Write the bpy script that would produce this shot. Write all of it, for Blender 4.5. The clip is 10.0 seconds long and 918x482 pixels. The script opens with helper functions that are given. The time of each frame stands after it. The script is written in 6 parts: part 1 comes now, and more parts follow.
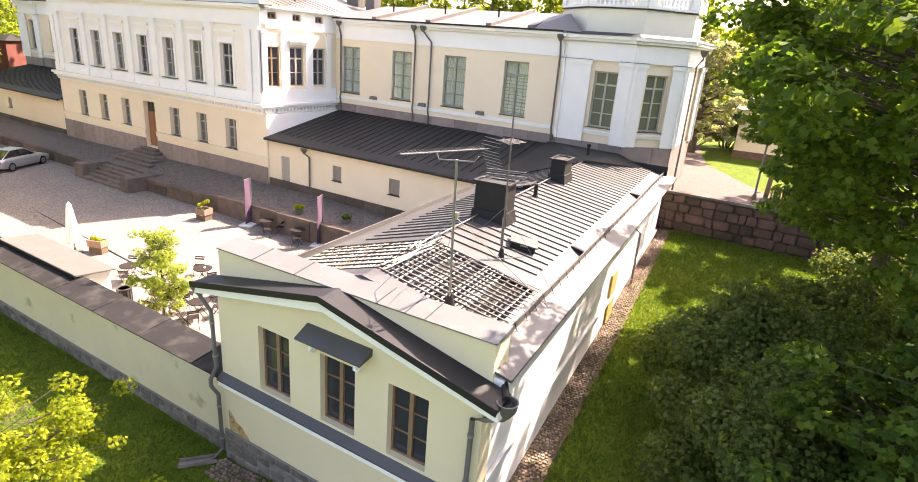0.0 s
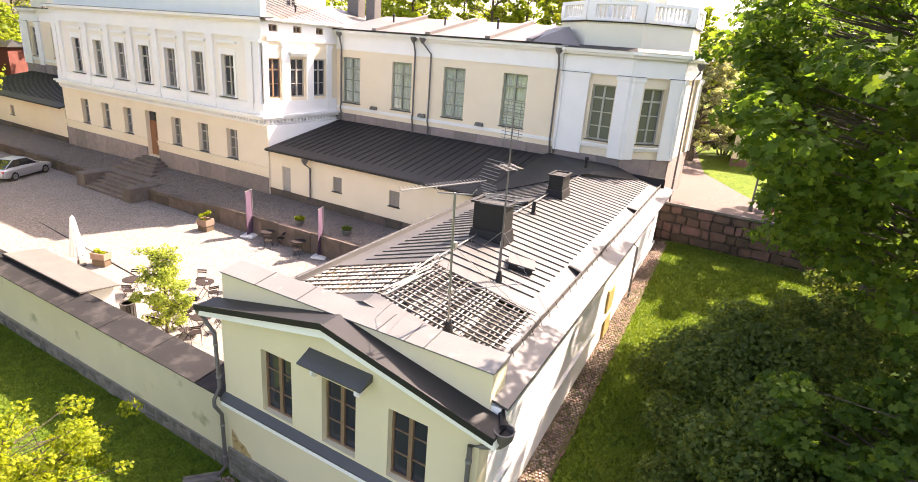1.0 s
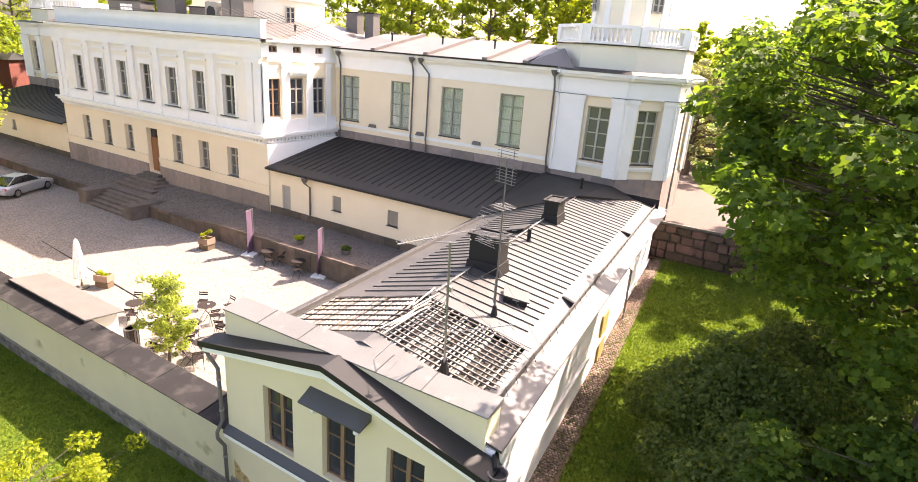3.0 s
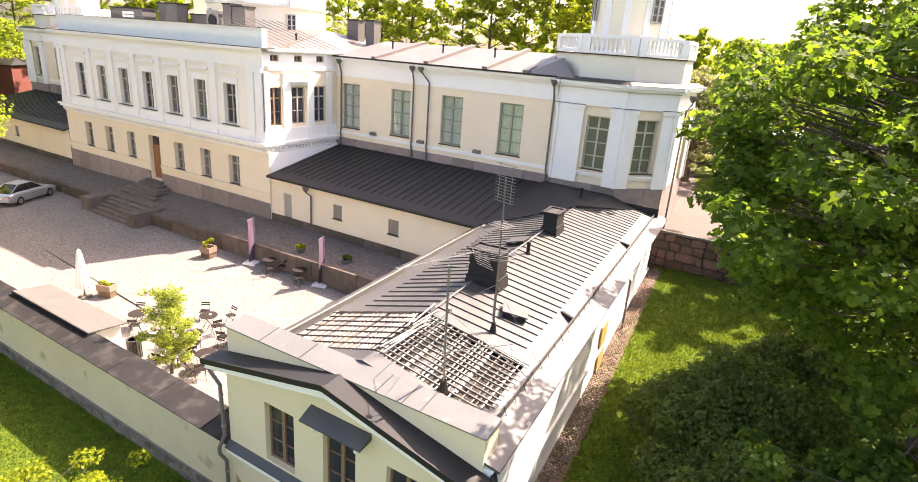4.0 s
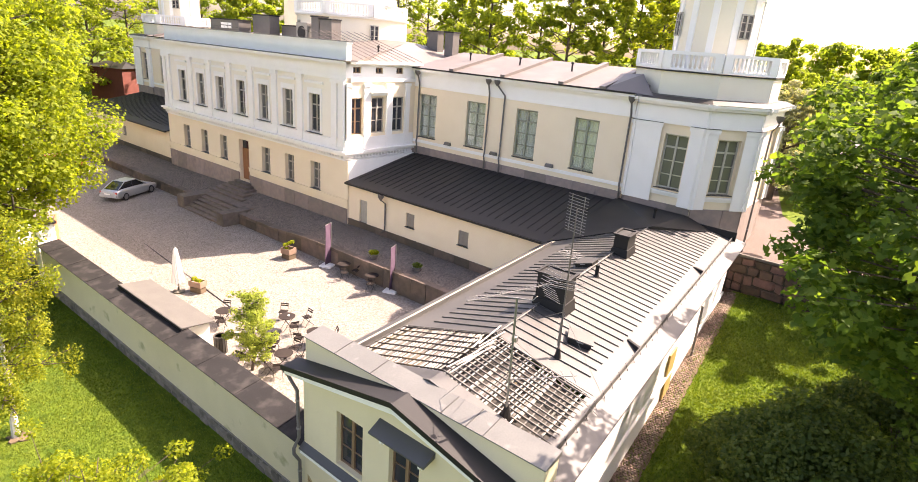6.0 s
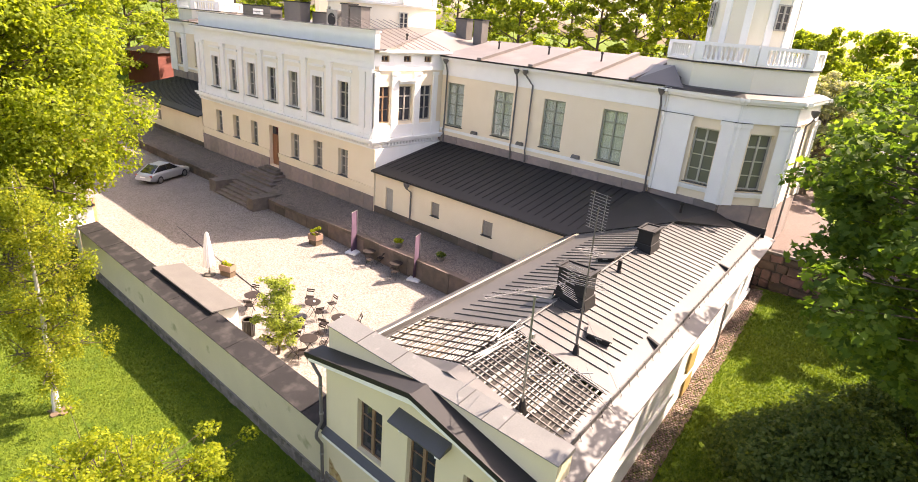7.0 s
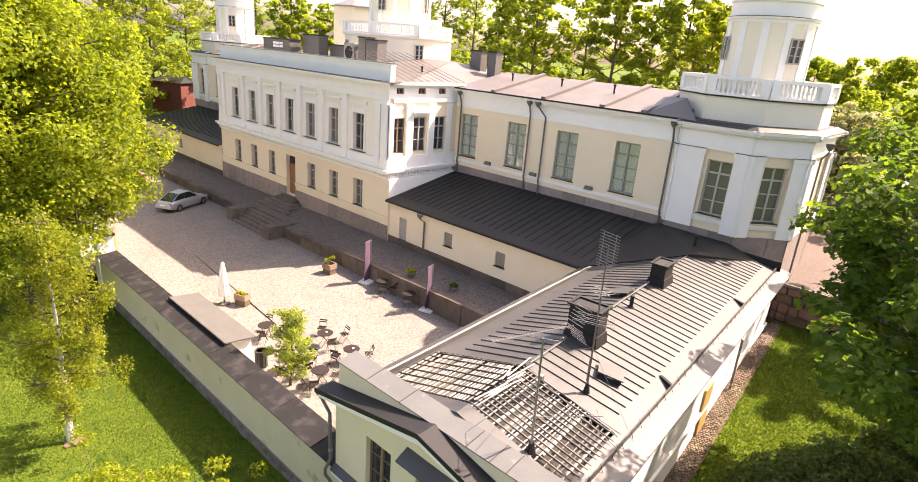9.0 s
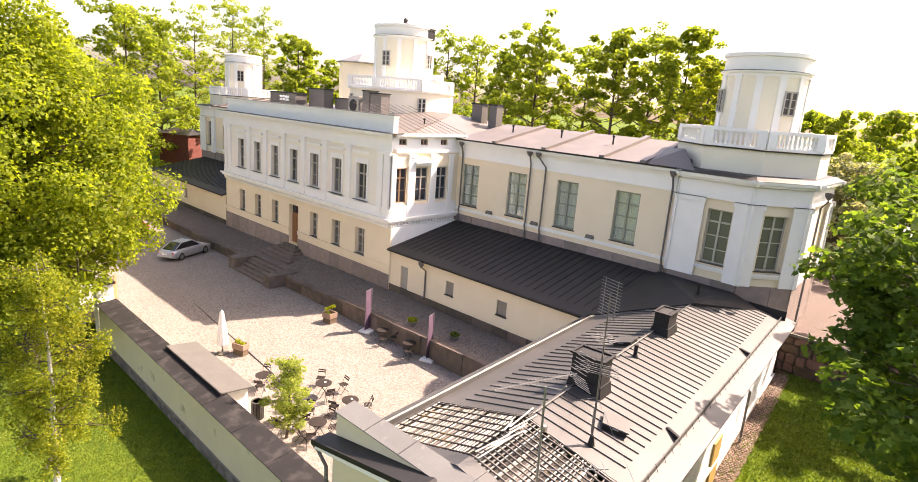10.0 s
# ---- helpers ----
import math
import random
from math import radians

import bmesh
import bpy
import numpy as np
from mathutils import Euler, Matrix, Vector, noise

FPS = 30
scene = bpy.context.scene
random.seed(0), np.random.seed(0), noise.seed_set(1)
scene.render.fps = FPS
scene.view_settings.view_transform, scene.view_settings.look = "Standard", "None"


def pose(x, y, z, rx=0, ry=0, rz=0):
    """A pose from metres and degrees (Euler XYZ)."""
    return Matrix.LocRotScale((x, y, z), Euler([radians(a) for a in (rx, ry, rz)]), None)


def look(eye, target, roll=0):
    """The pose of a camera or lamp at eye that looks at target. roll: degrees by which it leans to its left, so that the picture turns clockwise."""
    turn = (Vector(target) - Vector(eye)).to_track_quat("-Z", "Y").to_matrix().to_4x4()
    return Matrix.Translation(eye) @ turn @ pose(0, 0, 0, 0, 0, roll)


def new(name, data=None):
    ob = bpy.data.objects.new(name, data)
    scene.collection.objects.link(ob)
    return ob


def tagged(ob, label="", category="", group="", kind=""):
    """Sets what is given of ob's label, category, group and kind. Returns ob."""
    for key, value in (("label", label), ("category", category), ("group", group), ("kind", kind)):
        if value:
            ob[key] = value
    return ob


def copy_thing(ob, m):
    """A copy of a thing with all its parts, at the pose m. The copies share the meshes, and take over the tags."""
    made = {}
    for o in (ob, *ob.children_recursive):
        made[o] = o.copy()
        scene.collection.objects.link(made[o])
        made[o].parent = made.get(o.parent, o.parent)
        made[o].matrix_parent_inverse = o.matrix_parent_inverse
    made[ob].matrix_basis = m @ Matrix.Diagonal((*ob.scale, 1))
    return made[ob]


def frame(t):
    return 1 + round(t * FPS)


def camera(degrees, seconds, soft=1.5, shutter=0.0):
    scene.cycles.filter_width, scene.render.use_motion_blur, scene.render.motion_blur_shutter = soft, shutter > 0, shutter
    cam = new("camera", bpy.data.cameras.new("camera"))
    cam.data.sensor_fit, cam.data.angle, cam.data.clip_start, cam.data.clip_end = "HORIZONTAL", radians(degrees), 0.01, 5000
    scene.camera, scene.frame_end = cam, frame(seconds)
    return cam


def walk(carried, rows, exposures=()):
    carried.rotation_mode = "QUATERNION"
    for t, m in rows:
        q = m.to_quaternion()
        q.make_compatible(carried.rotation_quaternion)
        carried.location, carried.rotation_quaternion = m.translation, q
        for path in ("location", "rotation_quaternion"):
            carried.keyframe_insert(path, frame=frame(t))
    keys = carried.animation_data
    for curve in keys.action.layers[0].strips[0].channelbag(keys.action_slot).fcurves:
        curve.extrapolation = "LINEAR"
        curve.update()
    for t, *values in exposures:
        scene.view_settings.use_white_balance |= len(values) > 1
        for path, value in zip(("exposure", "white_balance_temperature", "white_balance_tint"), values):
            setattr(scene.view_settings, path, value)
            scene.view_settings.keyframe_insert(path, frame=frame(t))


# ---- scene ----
cam = camera(77.8, 10.0, soft=0.9)
PATH = [
    (0, (2.616, -0.575, 9.121), (1.667, 1.06, 8.469), 4.4),
    (0.5, (2.635, -0.614, 9.46), (1.685, 1.022, 8.81), 4.4),
    (1, (2.65, -0.655, 9.808), (1.701, 0.98, 9.157), 4.4),
    (1.5, (2.662, -0.703, 10.087), (1.713, 0.933, 9.438), 4.4),
    (2, (2.672, -0.738, 10.346), (1.723, 0.899, 9.699), 4.3),
    (2.5, (2.701, -0.756, 10.593), (1.753, 0.882, 9.948), 4.3),
    (3, (2.729, -0.762, 10.865), (1.78, 0.877, 10.222), 4.3),
    (4.5, (2.746, -0.759, 11.658), (1.79, 0.877, 11.016), 4.2),
    (5, (2.713, -0.846, 11.935), (1.742, 0.78, 11.292), 4.2),
    (5.5, (2.717, -0.944, 12.101), (1.674, 0.635, 11.453), 4.3),
    (6, (2.761, -0.993, 12.186), (1.614, 0.508, 11.528), 4.5),
    (7.5, (2.953, -0.989, 12.72), (1.746, 0.422, 11.976), 4.7),
    (8, (2.922, -0.964, 12.893), (1.714, 0.43, 12.121), 4.7),
    (8.5, (2.952, -0.913, 12.93), (1.72, 0.486, 12.204), 4.6),
    (9, (2.97, -0.878, 12.931), (1.704, 0.533, 12.293), 4.5),
    (9.5, (2.984, -0.837, 12.915), (1.689, 0.587, 12.371), 4.4),
    (10, (2.981, -0.838, 12.817), (1.668, 0.595, 12.348), 4.4),
]
walk(cam, [(t, look(eye, target, roll)) for t, eye, target, roll in PATH],
     [(0, 2.32, 7450, 25), (3, 2.27, 7450, 25), (6, 2.08, 7600, 25), (8, 1.97, 7700, 25), (10, 1.85, 7700, 25)])

# ---- world, sun ----
SUN_EL, SUN_AZ = radians(47.0), (0.385, 0.923)
world = bpy.data.worlds.new("sky")
scene.world = world
world.use_nodes = True
wn = world.node_tree.nodes
sky = wn.new("ShaderNodeTexSky")
sky.sky_type = "NISHITA"
sky.sun_disc = False
sky.sun_elevation = SUN_EL
sky.sun_rotation = math.atan2(SUN_AZ[0], SUN_AZ[1])
sky.dust_density = 3.0
sky.air_density = 1.0
sky.ozone_density = 0.6
wn["Background"].inputs["Strength"].default_value = 0.13
world.node_tree.links.new(sky.outputs["Color"], wn["Background"].inputs["Color"])
sun = new("sun", bpy.data.lights.new("sun", "SUN"))
sun.data.energy, sun.data.angle, sun.data.color = 5.0, radians(0.53), (1.0, 0.94, 0.84)
_h = math.cos(SUN_EL) / math.hypot(*SUN_AZ)
sun.matrix_world = look((0, 0, 60), Vector((0, 0, 60)) - Vector((SUN_AZ[0] * _h, SUN_AZ[1] * _h, math.sin(SUN_EL))))


# ---- materials ----
def material(name, base, rough=0.8, metal=0.0, second=None, scale=3.0, fine=40.0, amount=0.5, bump=0.15, bump_dist=0.01,
             third=None, third_scale=0.4, third_edge=(0.5, 0.7), voronoi=0.0, per_object=0.0, per_island=0.0, spec=0.5, translucent=0.0, glow=(2.3, 2.0, 0.9)):
    """A surface with broad stains, fine grain and relief in world metres."""
    m = bpy.data.materials.new(name)
    m.use_nodes = True
    nt = m.node_tree
    n, ln = nt.nodes, nt.links
    b = n["Principled BSDF"]
    b.inputs["Roughness"].default_value, b.inputs["Metallic"].default_value = rough, metal
    b.inputs["Specular IOR Level"].default_value = spec
    geo = n.new("ShaderNodeNewGeometry")
    pos = geo.outputs["Position"]

    def tex(s, detail=5.0):
        t = n.new("ShaderNodeTexNoise")
        t.inputs["Scale"].default_value, t.inputs["Detail"].default_value = s, detail
        ln.new(pos, t.inputs["Vector"])
        return t.outputs["Fac"]

    def mix(fac, a, c):
        x = n.new("ShaderNodeMix")
        x.data_type = "RGBA"
        for sock, v in ((x.inputs["Factor"], fac), (x.inputs["A"], a), (x.inputs["B"], c)):
            if isinstance(v, (tuple, list)):
                sock.default_value = (*v[:3], 1)
            elif isinstance(v, (int, float)):
                sock.default_value = v
            else:
                ln.new(v, sock)
        return x.outputs["Result"]

    def ramp(v, a, c, lo=0.0, hi=1.0):
        r = n.new("ShaderNodeMapRange")
        r.inputs["From Min"].default_value, r.inputs["From Max"].default_value = a, c
        r.inputs["To Min"].default_value, r.inputs["To Max"].default_value = lo, hi
        ln.new(v, r.inputs["Value"])
        return r.outputs["Result"]

    second = second or tuple(c * 0.72 for c in base)
    col = mix(ramp(tex(scale), 0.35, 0.65, 0, amount), base, second)
    grain = tex(fine, 3.0)
    col = mix(ramp(grain, 0.3, 0.7, 0, 0.35 * amount), col, tuple(c * 0.6 for c in second))
    if third:
        col = mix(ramp(tex(third_scale, 6.0), *third_edge), col, third)
    height = grain
    if voronoi:
        v = n.new("ShaderNodeTexVoronoi")
        v.inputs["Scale"].default_value = voronoi
        ln.new(pos, v.inputs["Vector"])
        col = mix(ramp(v.outputs["Distance"], 0.15, 0.65), col, tuple(c * 0.55 for c in second))
        sep = n.new("ShaderNodeSeparateColor")
        ln.new(v.outputs["Color"], sep.inputs["Color"])
        col = mix(ramp(sep.outputs["Red"], 0, 1, 0, 0.45), col, tuple(min(1, c * 1.3) for c in base))
        height = v.outputs["Distance"]
    for amount_r, out in ((per_object, None), (per_island, geo.outputs["Random Per Island"])):
        if amount_r:
            if out is None:
                out = n.new("ShaderNodeObjectInfo").outputs["Random"]
            hsv = n.new("ShaderNodeHueSaturation")
            ln.new(ramp(out, 0, 1, 1 - amount_r, 1 + amount_r), hsv.inputs["Value"])
            ln.new(ramp(out, 0, 1, 0.5 + 0.05 * amount_r, 0.5 - 0.05 * amount_r), hsv.inputs["Hue"])
            ln.new(col, hsv.inputs["Color"])
            col = hsv.outputs["Color"]
    ln.new(col, b.inputs["Base Color"])
    bp = n.new("ShaderNodeBump")
    bp.inputs["Strength"].default_value, bp.inputs["Distance"].default_value = bump, bump_dist
    ln.new(height, bp.inputs["Height"])
    ln.new(bp.outputs["Normal"], b.inputs["Normal"])
    if translucent:
        tr = n.new("ShaderNodeBsdfTranslucent")
        through_leaf = n.new("ShaderNodeMix")
        through_leaf.data_type, through_leaf.blend_type = "RGBA", "MULTIPLY"
        through_leaf.inputs["Factor"].default_value = 1.0
        ln.new(col, through_leaf.inputs["A"])
        through_leaf.inputs["B"].default_value = (*glow, 1)
        ln.new(through_leaf.outputs["Result"], tr.inputs["Color"])
        ms = n.new("ShaderNodeMixShader")
        ms.inputs["Fac"].default_value = translucent
        ln.new(b.outputs["BSDF"], ms.inputs[1])
        ln.new(tr.outputs["BSDF"], ms.inputs[2])
        ln.new(ms.outputs["Shader"], n["Material Output"].inputs["Surface"])
    return m


PLASTER = material("yellow_plaster", (0.83, 0.71, 0.53), 0.9, second=(0.79, 0.665, 0.48), scale=0.9, amount=0.6, bump=0.1, third=(0.74, 0.62, 0.45), third_scale=0.3, third_edge=(0.55, 0.8))
WHITE_WARM = material("warm_white_plaster", (0.85, 0.80, 0.70), 0.85, second=(0.81, 0.755, 0.65), scale=0.9, amount=0.6, bump=0.1)
PLASTER_LIGHT = material("pale_cream_plaster", (0.83, 0.76, 0.61), 0.9, second=(0.80, 0.72, 0.56), scale=0.9, amount=0.6, bump=0.1, third=(0.76, 0.68, 0.53), third_scale=0.4, third_edge=(0.55, 0.8))
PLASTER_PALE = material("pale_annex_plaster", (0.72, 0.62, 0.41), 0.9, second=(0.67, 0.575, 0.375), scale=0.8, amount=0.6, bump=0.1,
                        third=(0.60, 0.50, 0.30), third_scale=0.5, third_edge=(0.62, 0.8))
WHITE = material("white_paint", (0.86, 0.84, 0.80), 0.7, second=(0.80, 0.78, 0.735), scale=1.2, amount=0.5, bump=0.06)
GRANITE = material("granite", (0.30, 0.23, 0.20), 0.85, second=(0.22, 0.18, 0.165), scale=2.5, fine=70, amount=0.8, bump=0.3, per_object=0.18)
OCHRE = material("bare_ochre_plaster", (0.42, 0.27, 0.09), 0.95, second=(0.5, 0.37, 0.19), scale=4, fine=40, amount=0.95, bump=0.4, third=(0.28, 0.16, 0.06), third_scale=7, third_edge=(0.5, 0.62))
RUBBLE = material("rubble_stone", (0.15, 0.088, 0.062), 0.9, second=(0.085, 0.056, 0.043), scale=2.2, fine=50, amount=0.9, bump=0.5, per_object=0.4, per_island=0.3)
RUBBLE_GREY = material("grey_rubble_stone", (0.2, 0.175, 0.15), 0.9, second=(0.11, 0.098, 0.082), scale=3, fine=50, amount=0.9, bump=0.5, per_object=0.3)
JOINT = material("dark_wall_joint", (0.055, 0.045, 0.036), 0.95, scale=4, bump=0.4)
MORTAR = material("mortar", (0.24, 0.22, 0.19), 0.95, scale=4, bump=0.4)
SHEET = material("grey_brown_sheet_metal", (0.058, 0.0555, 0.0525), 0.5, spec=0.62, second=(0.047, 0.045, 0.043), scale=0.7, fine=25, amount=0.8, bump=0.04,
                 third=(0.08, 0.076, 0.072), third_scale=0.35, third_edge=(0.5, 0.75))
CAP = material("dark_grey_cap_sheet", (0.028, 0.0265, 0.0265), 0.75, spec=0.06, second=(0.022, 0.021, 0.021), scale=0.9, fine=25, amount=0.8, bump=0.04,
               third=(0.058, 0.053, 0.05), third_scale=1.6, third_edge=(0.5, 0.75))
WALL_STAINED = material("stained_wall_plaster", (0.68, 0.60, 0.41), 0.9, second=(0.62, 0.545, 0.37), scale=0.8, amount=0.7, bump=0.12,
                        third=(0.36, 0.33, 0.19), third_scale=1.1, third_edge=(0.63, 0.74))
SHEET_BLACK = material("black_sheet_metal", (0.013, 0.012, 0.012), 0.55, second=(0.022, 0.02, 0.019), scale=0.8, amount=0.8, bump=0.04, spec=0.35)
SHEET_RED = material("brown_sheet_metal", (0.14, 0.12, 0.108), 0.5, second=(0.117, 0.1, 0.09), scale=0.5, amount=0.8, bump=0.04, third=(0.18, 0.15, 0.135), third_scale=0.5, third_edge=(0.5, 0.75))
ZINC = material("aged_zinc", (0.30, 0.29, 0.27), 0.45, 0.5, second=(0.2, 0.19, 0.18), scale=2, bump=0.05)
PIPE = material("brown_grey_pipe_paint", (0.13, 0.115, 0.105), 0.5, second=(0.10, 0.09, 0.085), scale=3, bump=0.05)
SHEET_PALE = material("pale_grey_sheet_metal", (0.135, 0.134, 0.126), 0.55, spec=0.5, second=(0.105, 0.105, 0.099), scale=0.8, fine=25, amount=0.8, bump=0.04, third=(0.165, 0.16, 0.152), third_scale=2.2, third_edge=(0.62, 0.72))
LID = material("pale_brown_lid_sheet", (0.115, 0.108, 0.098), 0.7, second=(0.097, 0.091, 0.083), scale=1.5, amount=0.7, bump=0.05, spec=0.2)
STEP = material("worn_granite_steps", (0.17, 0.135, 0.112), 0.9, second=(0.115, 0.09, 0.075), scale=2.5, fine=50, amount=0.9, bump=0.35, per_object=0.15)
DARK = material("dark_metal", (0.018, 0.017, 0.017), 0.6, 0.0, scale=5, bump=0.05, spec=0.3)
ALU = material("aluminium", (0.24, 0.235, 0.23), 0.5, 0.5, scale=6, bump=0.03)
FRAME_BROWN = material("brown_window_paint", (0.25, 0.15, 0.085), 0.6, scale=6, bump=0.1)
FRAME_GREEN = material("grey_green_window_paint", (0.30, 0.31, 0.24), 0.6, scale=6, bump=0.1)
FRAME_PALE = material("pale_grey_window_paint", (0.46, 0.44, 0.37), 0.6, scale=6, bump=0.1)
FRAME_GREY = material("grey_window_paint", (0.40, 0.37, 0.32), 0.6, scale=6, bump=0.1)
WOOD_OLD = material("weathered_batten_wood", (0.50, 0.47, 0.42), 0.85, second=(0.32, 0.30, 0.26), scale=4, fine=60, amount=0.8, bump=0.3, per_object=0.25)
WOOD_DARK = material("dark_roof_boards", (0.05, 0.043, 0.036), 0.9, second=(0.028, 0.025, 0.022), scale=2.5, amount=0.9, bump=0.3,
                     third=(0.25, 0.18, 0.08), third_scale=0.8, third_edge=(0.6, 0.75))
WOOD_GREY = material("grey_batten_wood", (0.17, 0.155, 0.14), 0.85, second=(0.10, 0.095, 0.085), scale=4, fine=60, amount=0.8, bump=0.3, per_object=0.3)
DOOR_YELLOW = material("yellow_door_paint", (0.45, 0.30, 0.09), 0.6, scale=5, bump=0.1)
SHUTTER = material("grey_shutter_boards", (0.27, 0.24, 0.20), 0.8, scale=5, bump=0.2)
BROWN_STONE = material("brown_stone", (0.135, 0.10, 0.077), 0.9, second=(0.09, 0.07, 0.055), scale=2.5, fine=50, amount=0.9, bump=0.5, per_object=0.3)
DOOR_WOOD = material("varnished_door_wood", (0.30, 0.12, 0.045), 0.5, second=(0.2, 0.08, 0.03), scale=8, bump=0.15)
GATE_WOOD = material("orange_gate_paint", (0.50, 0.20, 0.09), 0.6, scale=5, bump=0.15)
CURTAIN = material("pale_curtain", (0.66, 0.66, 0.60), 0.9, second=(0.55, 0.55, 0.49), scale=6, bump=0.2)
BLIND = material("grey_window_blind", (0.25, 0.225, 0.21), 0.9, second=(0.18, 0.165, 0.15), scale=2.5, amount=0.9, bump=0.1)
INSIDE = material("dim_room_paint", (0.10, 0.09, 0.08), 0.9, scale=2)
GRASS = material("lawn_soil", (0.07, 0.115, 0.010), 0.95, second=(0.1, 0.135, 0.014), scale=0.6, fine=30, amount=0.9, bump=0.8, bump_dist=0.04, third=(0.04, 0.075, 0.008), third_scale=2.5, third_edge=(0.5, 0.7), spec=0.1)
BLADE = material("grass_blades", (0.085, 0.145, 0.011), 0.8, second=(0.12, 0.165, 0.016), scale=0.35, amount=0.9, bump=0, per_island=0.35, translucent=0.4, glow=(1.5, 1.5, 0.8))
GRAVEL = material("courtyard_gravel", (0.285, 0.25, 0.22), 0.95, second=(0.205, 0.178, 0.155), scale=0.5, fine=14, amount=0.9, bump=0.6, bump_dist=0.03, voronoi=13.0,
                  third=(0.16, 0.137, 0.118), third_scale=0.25, third_edge=(0.5, 0.75), spec=0.2)
GRAVEL_DARK = material("terrace_gravel", (0.23, 0.19, 0.165), 0.95, second=(0.115, 0.095, 0.08), scale=1.6, fine=22, amount=0.9, bump=0.9, bump_dist=0.04, voronoi=15.0, spec=0.2)
SAND = material("sand_path", (0.13, 0.092, 0.077), 0.95, second=(0.105, 0.074, 0.062), scale=0.7, fine=30, amount=0.8, bump=0.3, voronoi=16)
SOIL = material("bare_soil", (0.13, 0.09, 0.055), 0.95, second=(0.09, 0.065, 0.04), scale=3, bump=0.5)
COBBLE = material("cobble_stone", (0.24, 0.165, 0.125), 0.9, second=(0.14, 0.10, 0.08), scale=3, fine=50, amount=0.9, bump=0.3, per_island=0.4, third=(0.30, 0.23, 0.18), third_scale=0.8, third_edge=(0.5, 0.7))
BARK = material("bark", (0.10, 0.075, 0.055), 0.95, second=(0.06, 0.045, 0.035), scale=5, fine=40, amount=0.9, bump=0.8, bump_dist=0.03)
BIRCH = material("birch_bark", (0.62, 0.58, 0.52), 0.8, second=(0.4, 0.36, 0.32), scale=3, fine=20, amount=0.8, bump=0.3, third=(0.06, 0.05, 0.045), third_scale=6, third_edge=(0.6, 0.66))
MAPLE = material("maple_leaves", (0.074, 0.127, 0.024), 0.75, second=(0.088, 0.138, 0.022), scale=0.5, amount=0.9, bump=0, per_island=0.35, translucent=0.5, glow=(1.9, 1.9, 0.75), spec=0.15)
BUSH_LEAF = material("shrub_leaves", (0.075, 0.115, 0.03), 0.65, second=(0.09, 0.13, 0.03), scale=0.6, amount=0.9, bump=0, per_island=0.4, translucent=0.4, spec=0.15)
LIME_LEAF = material("lime_tree_leaves", (0.183, 0.226, 0.023), 0.6, second=(0.162, 0.208, 0.021), scale=0.5, amount=0.9, bump=0, per_island=0.3, translucent=0.55, glow=(2.0, 1.95, 0.8), spec=0.15)
BIRCH_LEAF = material("birch_leaves", (0.17, 0.215, 0.02), 0.6, second=(0.2, 0.225, 0.026), scale=0.6, amount=0.9, bump=0, per_island=0.35, translucent=0.55, glow=(2.0, 1.8, 0.9), spec=0.15)
YELLOW_LEAF = material("yellow_green_leaves", (0.22, 0.25, 0.018), 0.6, second=(0.18, 0.225, 0.018), scale=0.6, amount=0.9, bump=0, per_island=0.35, translucent=0.55, glow=(1.8, 1.8, 0.9), spec=0.15)
YARD_LEAF = material("fresh_yard_leaves", (0.27, 0.32, 0.07), 0.6, second=(0.22, 0.28, 0.055), scale=0.6, amount=0.9, bump=0, per_island=0.3, translucent=0.55, glow=(1.7, 1.7, 0.9), spec=0.15)
FAR_LEAF = material("park_tree_leaves", (0.17, 0.215, 0.03), 0.7, second=(0.2, 0.23, 0.03), scale=0.25, amount=0.9, bump=0, per_island=0.25, translucent=0.6, glow=(1.9, 2.0, 0.9), spec=0.15)
WHITE_LEAF = material("blossom_leaves", (0.30, 0.31, 0.22), 0.7, second=(0.16, 0.20, 0.08), scale=1.2, amount=0.9, bump=0, per_island=0.3, translucent=0.4)
PURPLE = material("purple_banner_cloth", (0.1, 0.055, 0.092), 0.85, second=(0.08, 0.044, 0.075), scale=3, bump=0.1)
CANVAS = material("white_canvas", (0.72, 0.70, 0.66), 0.9, second=(0.62, 0.6, 0.57), scale=4, bump=0.2)
TABLE_TOP = material("brown_metal_tabletop", (0.034, 0.027, 0.025), 0.8, scale=5, bump=0.05, spec=0.08)
SILVER = material("silver_car_paint", (0.42, 0.43, 0.45), 0.3, 0.5, scale=2, amount=0.2, bump=0)
RED = material("red_paint", (0.40, 0.03, 0.03), 0.35, scale=2, amount=0.3, bump=0)
RED_FENCE = material("red_fence_paint", (0.23, 0.045, 0.035), 0.7, scale=4, bump=0.1)
BRICK_RED = material("red_brick_wall", (0.16, 0.045, 0.032), 0.9, scale=2, bump=0.3)
RUBBER = material("rubber", (0.012, 0.012, 0.012), 0.8, scale=5, bump=0.1)
PLANTER = material("terracotta_planter", (0.27, 0.175, 0.125), 0.85, scale=4, bump=0.2)
TILE_RED = material("red_roof", (0.28, 0.10, 0.06), 0.8, scale=2, bump=0.2)


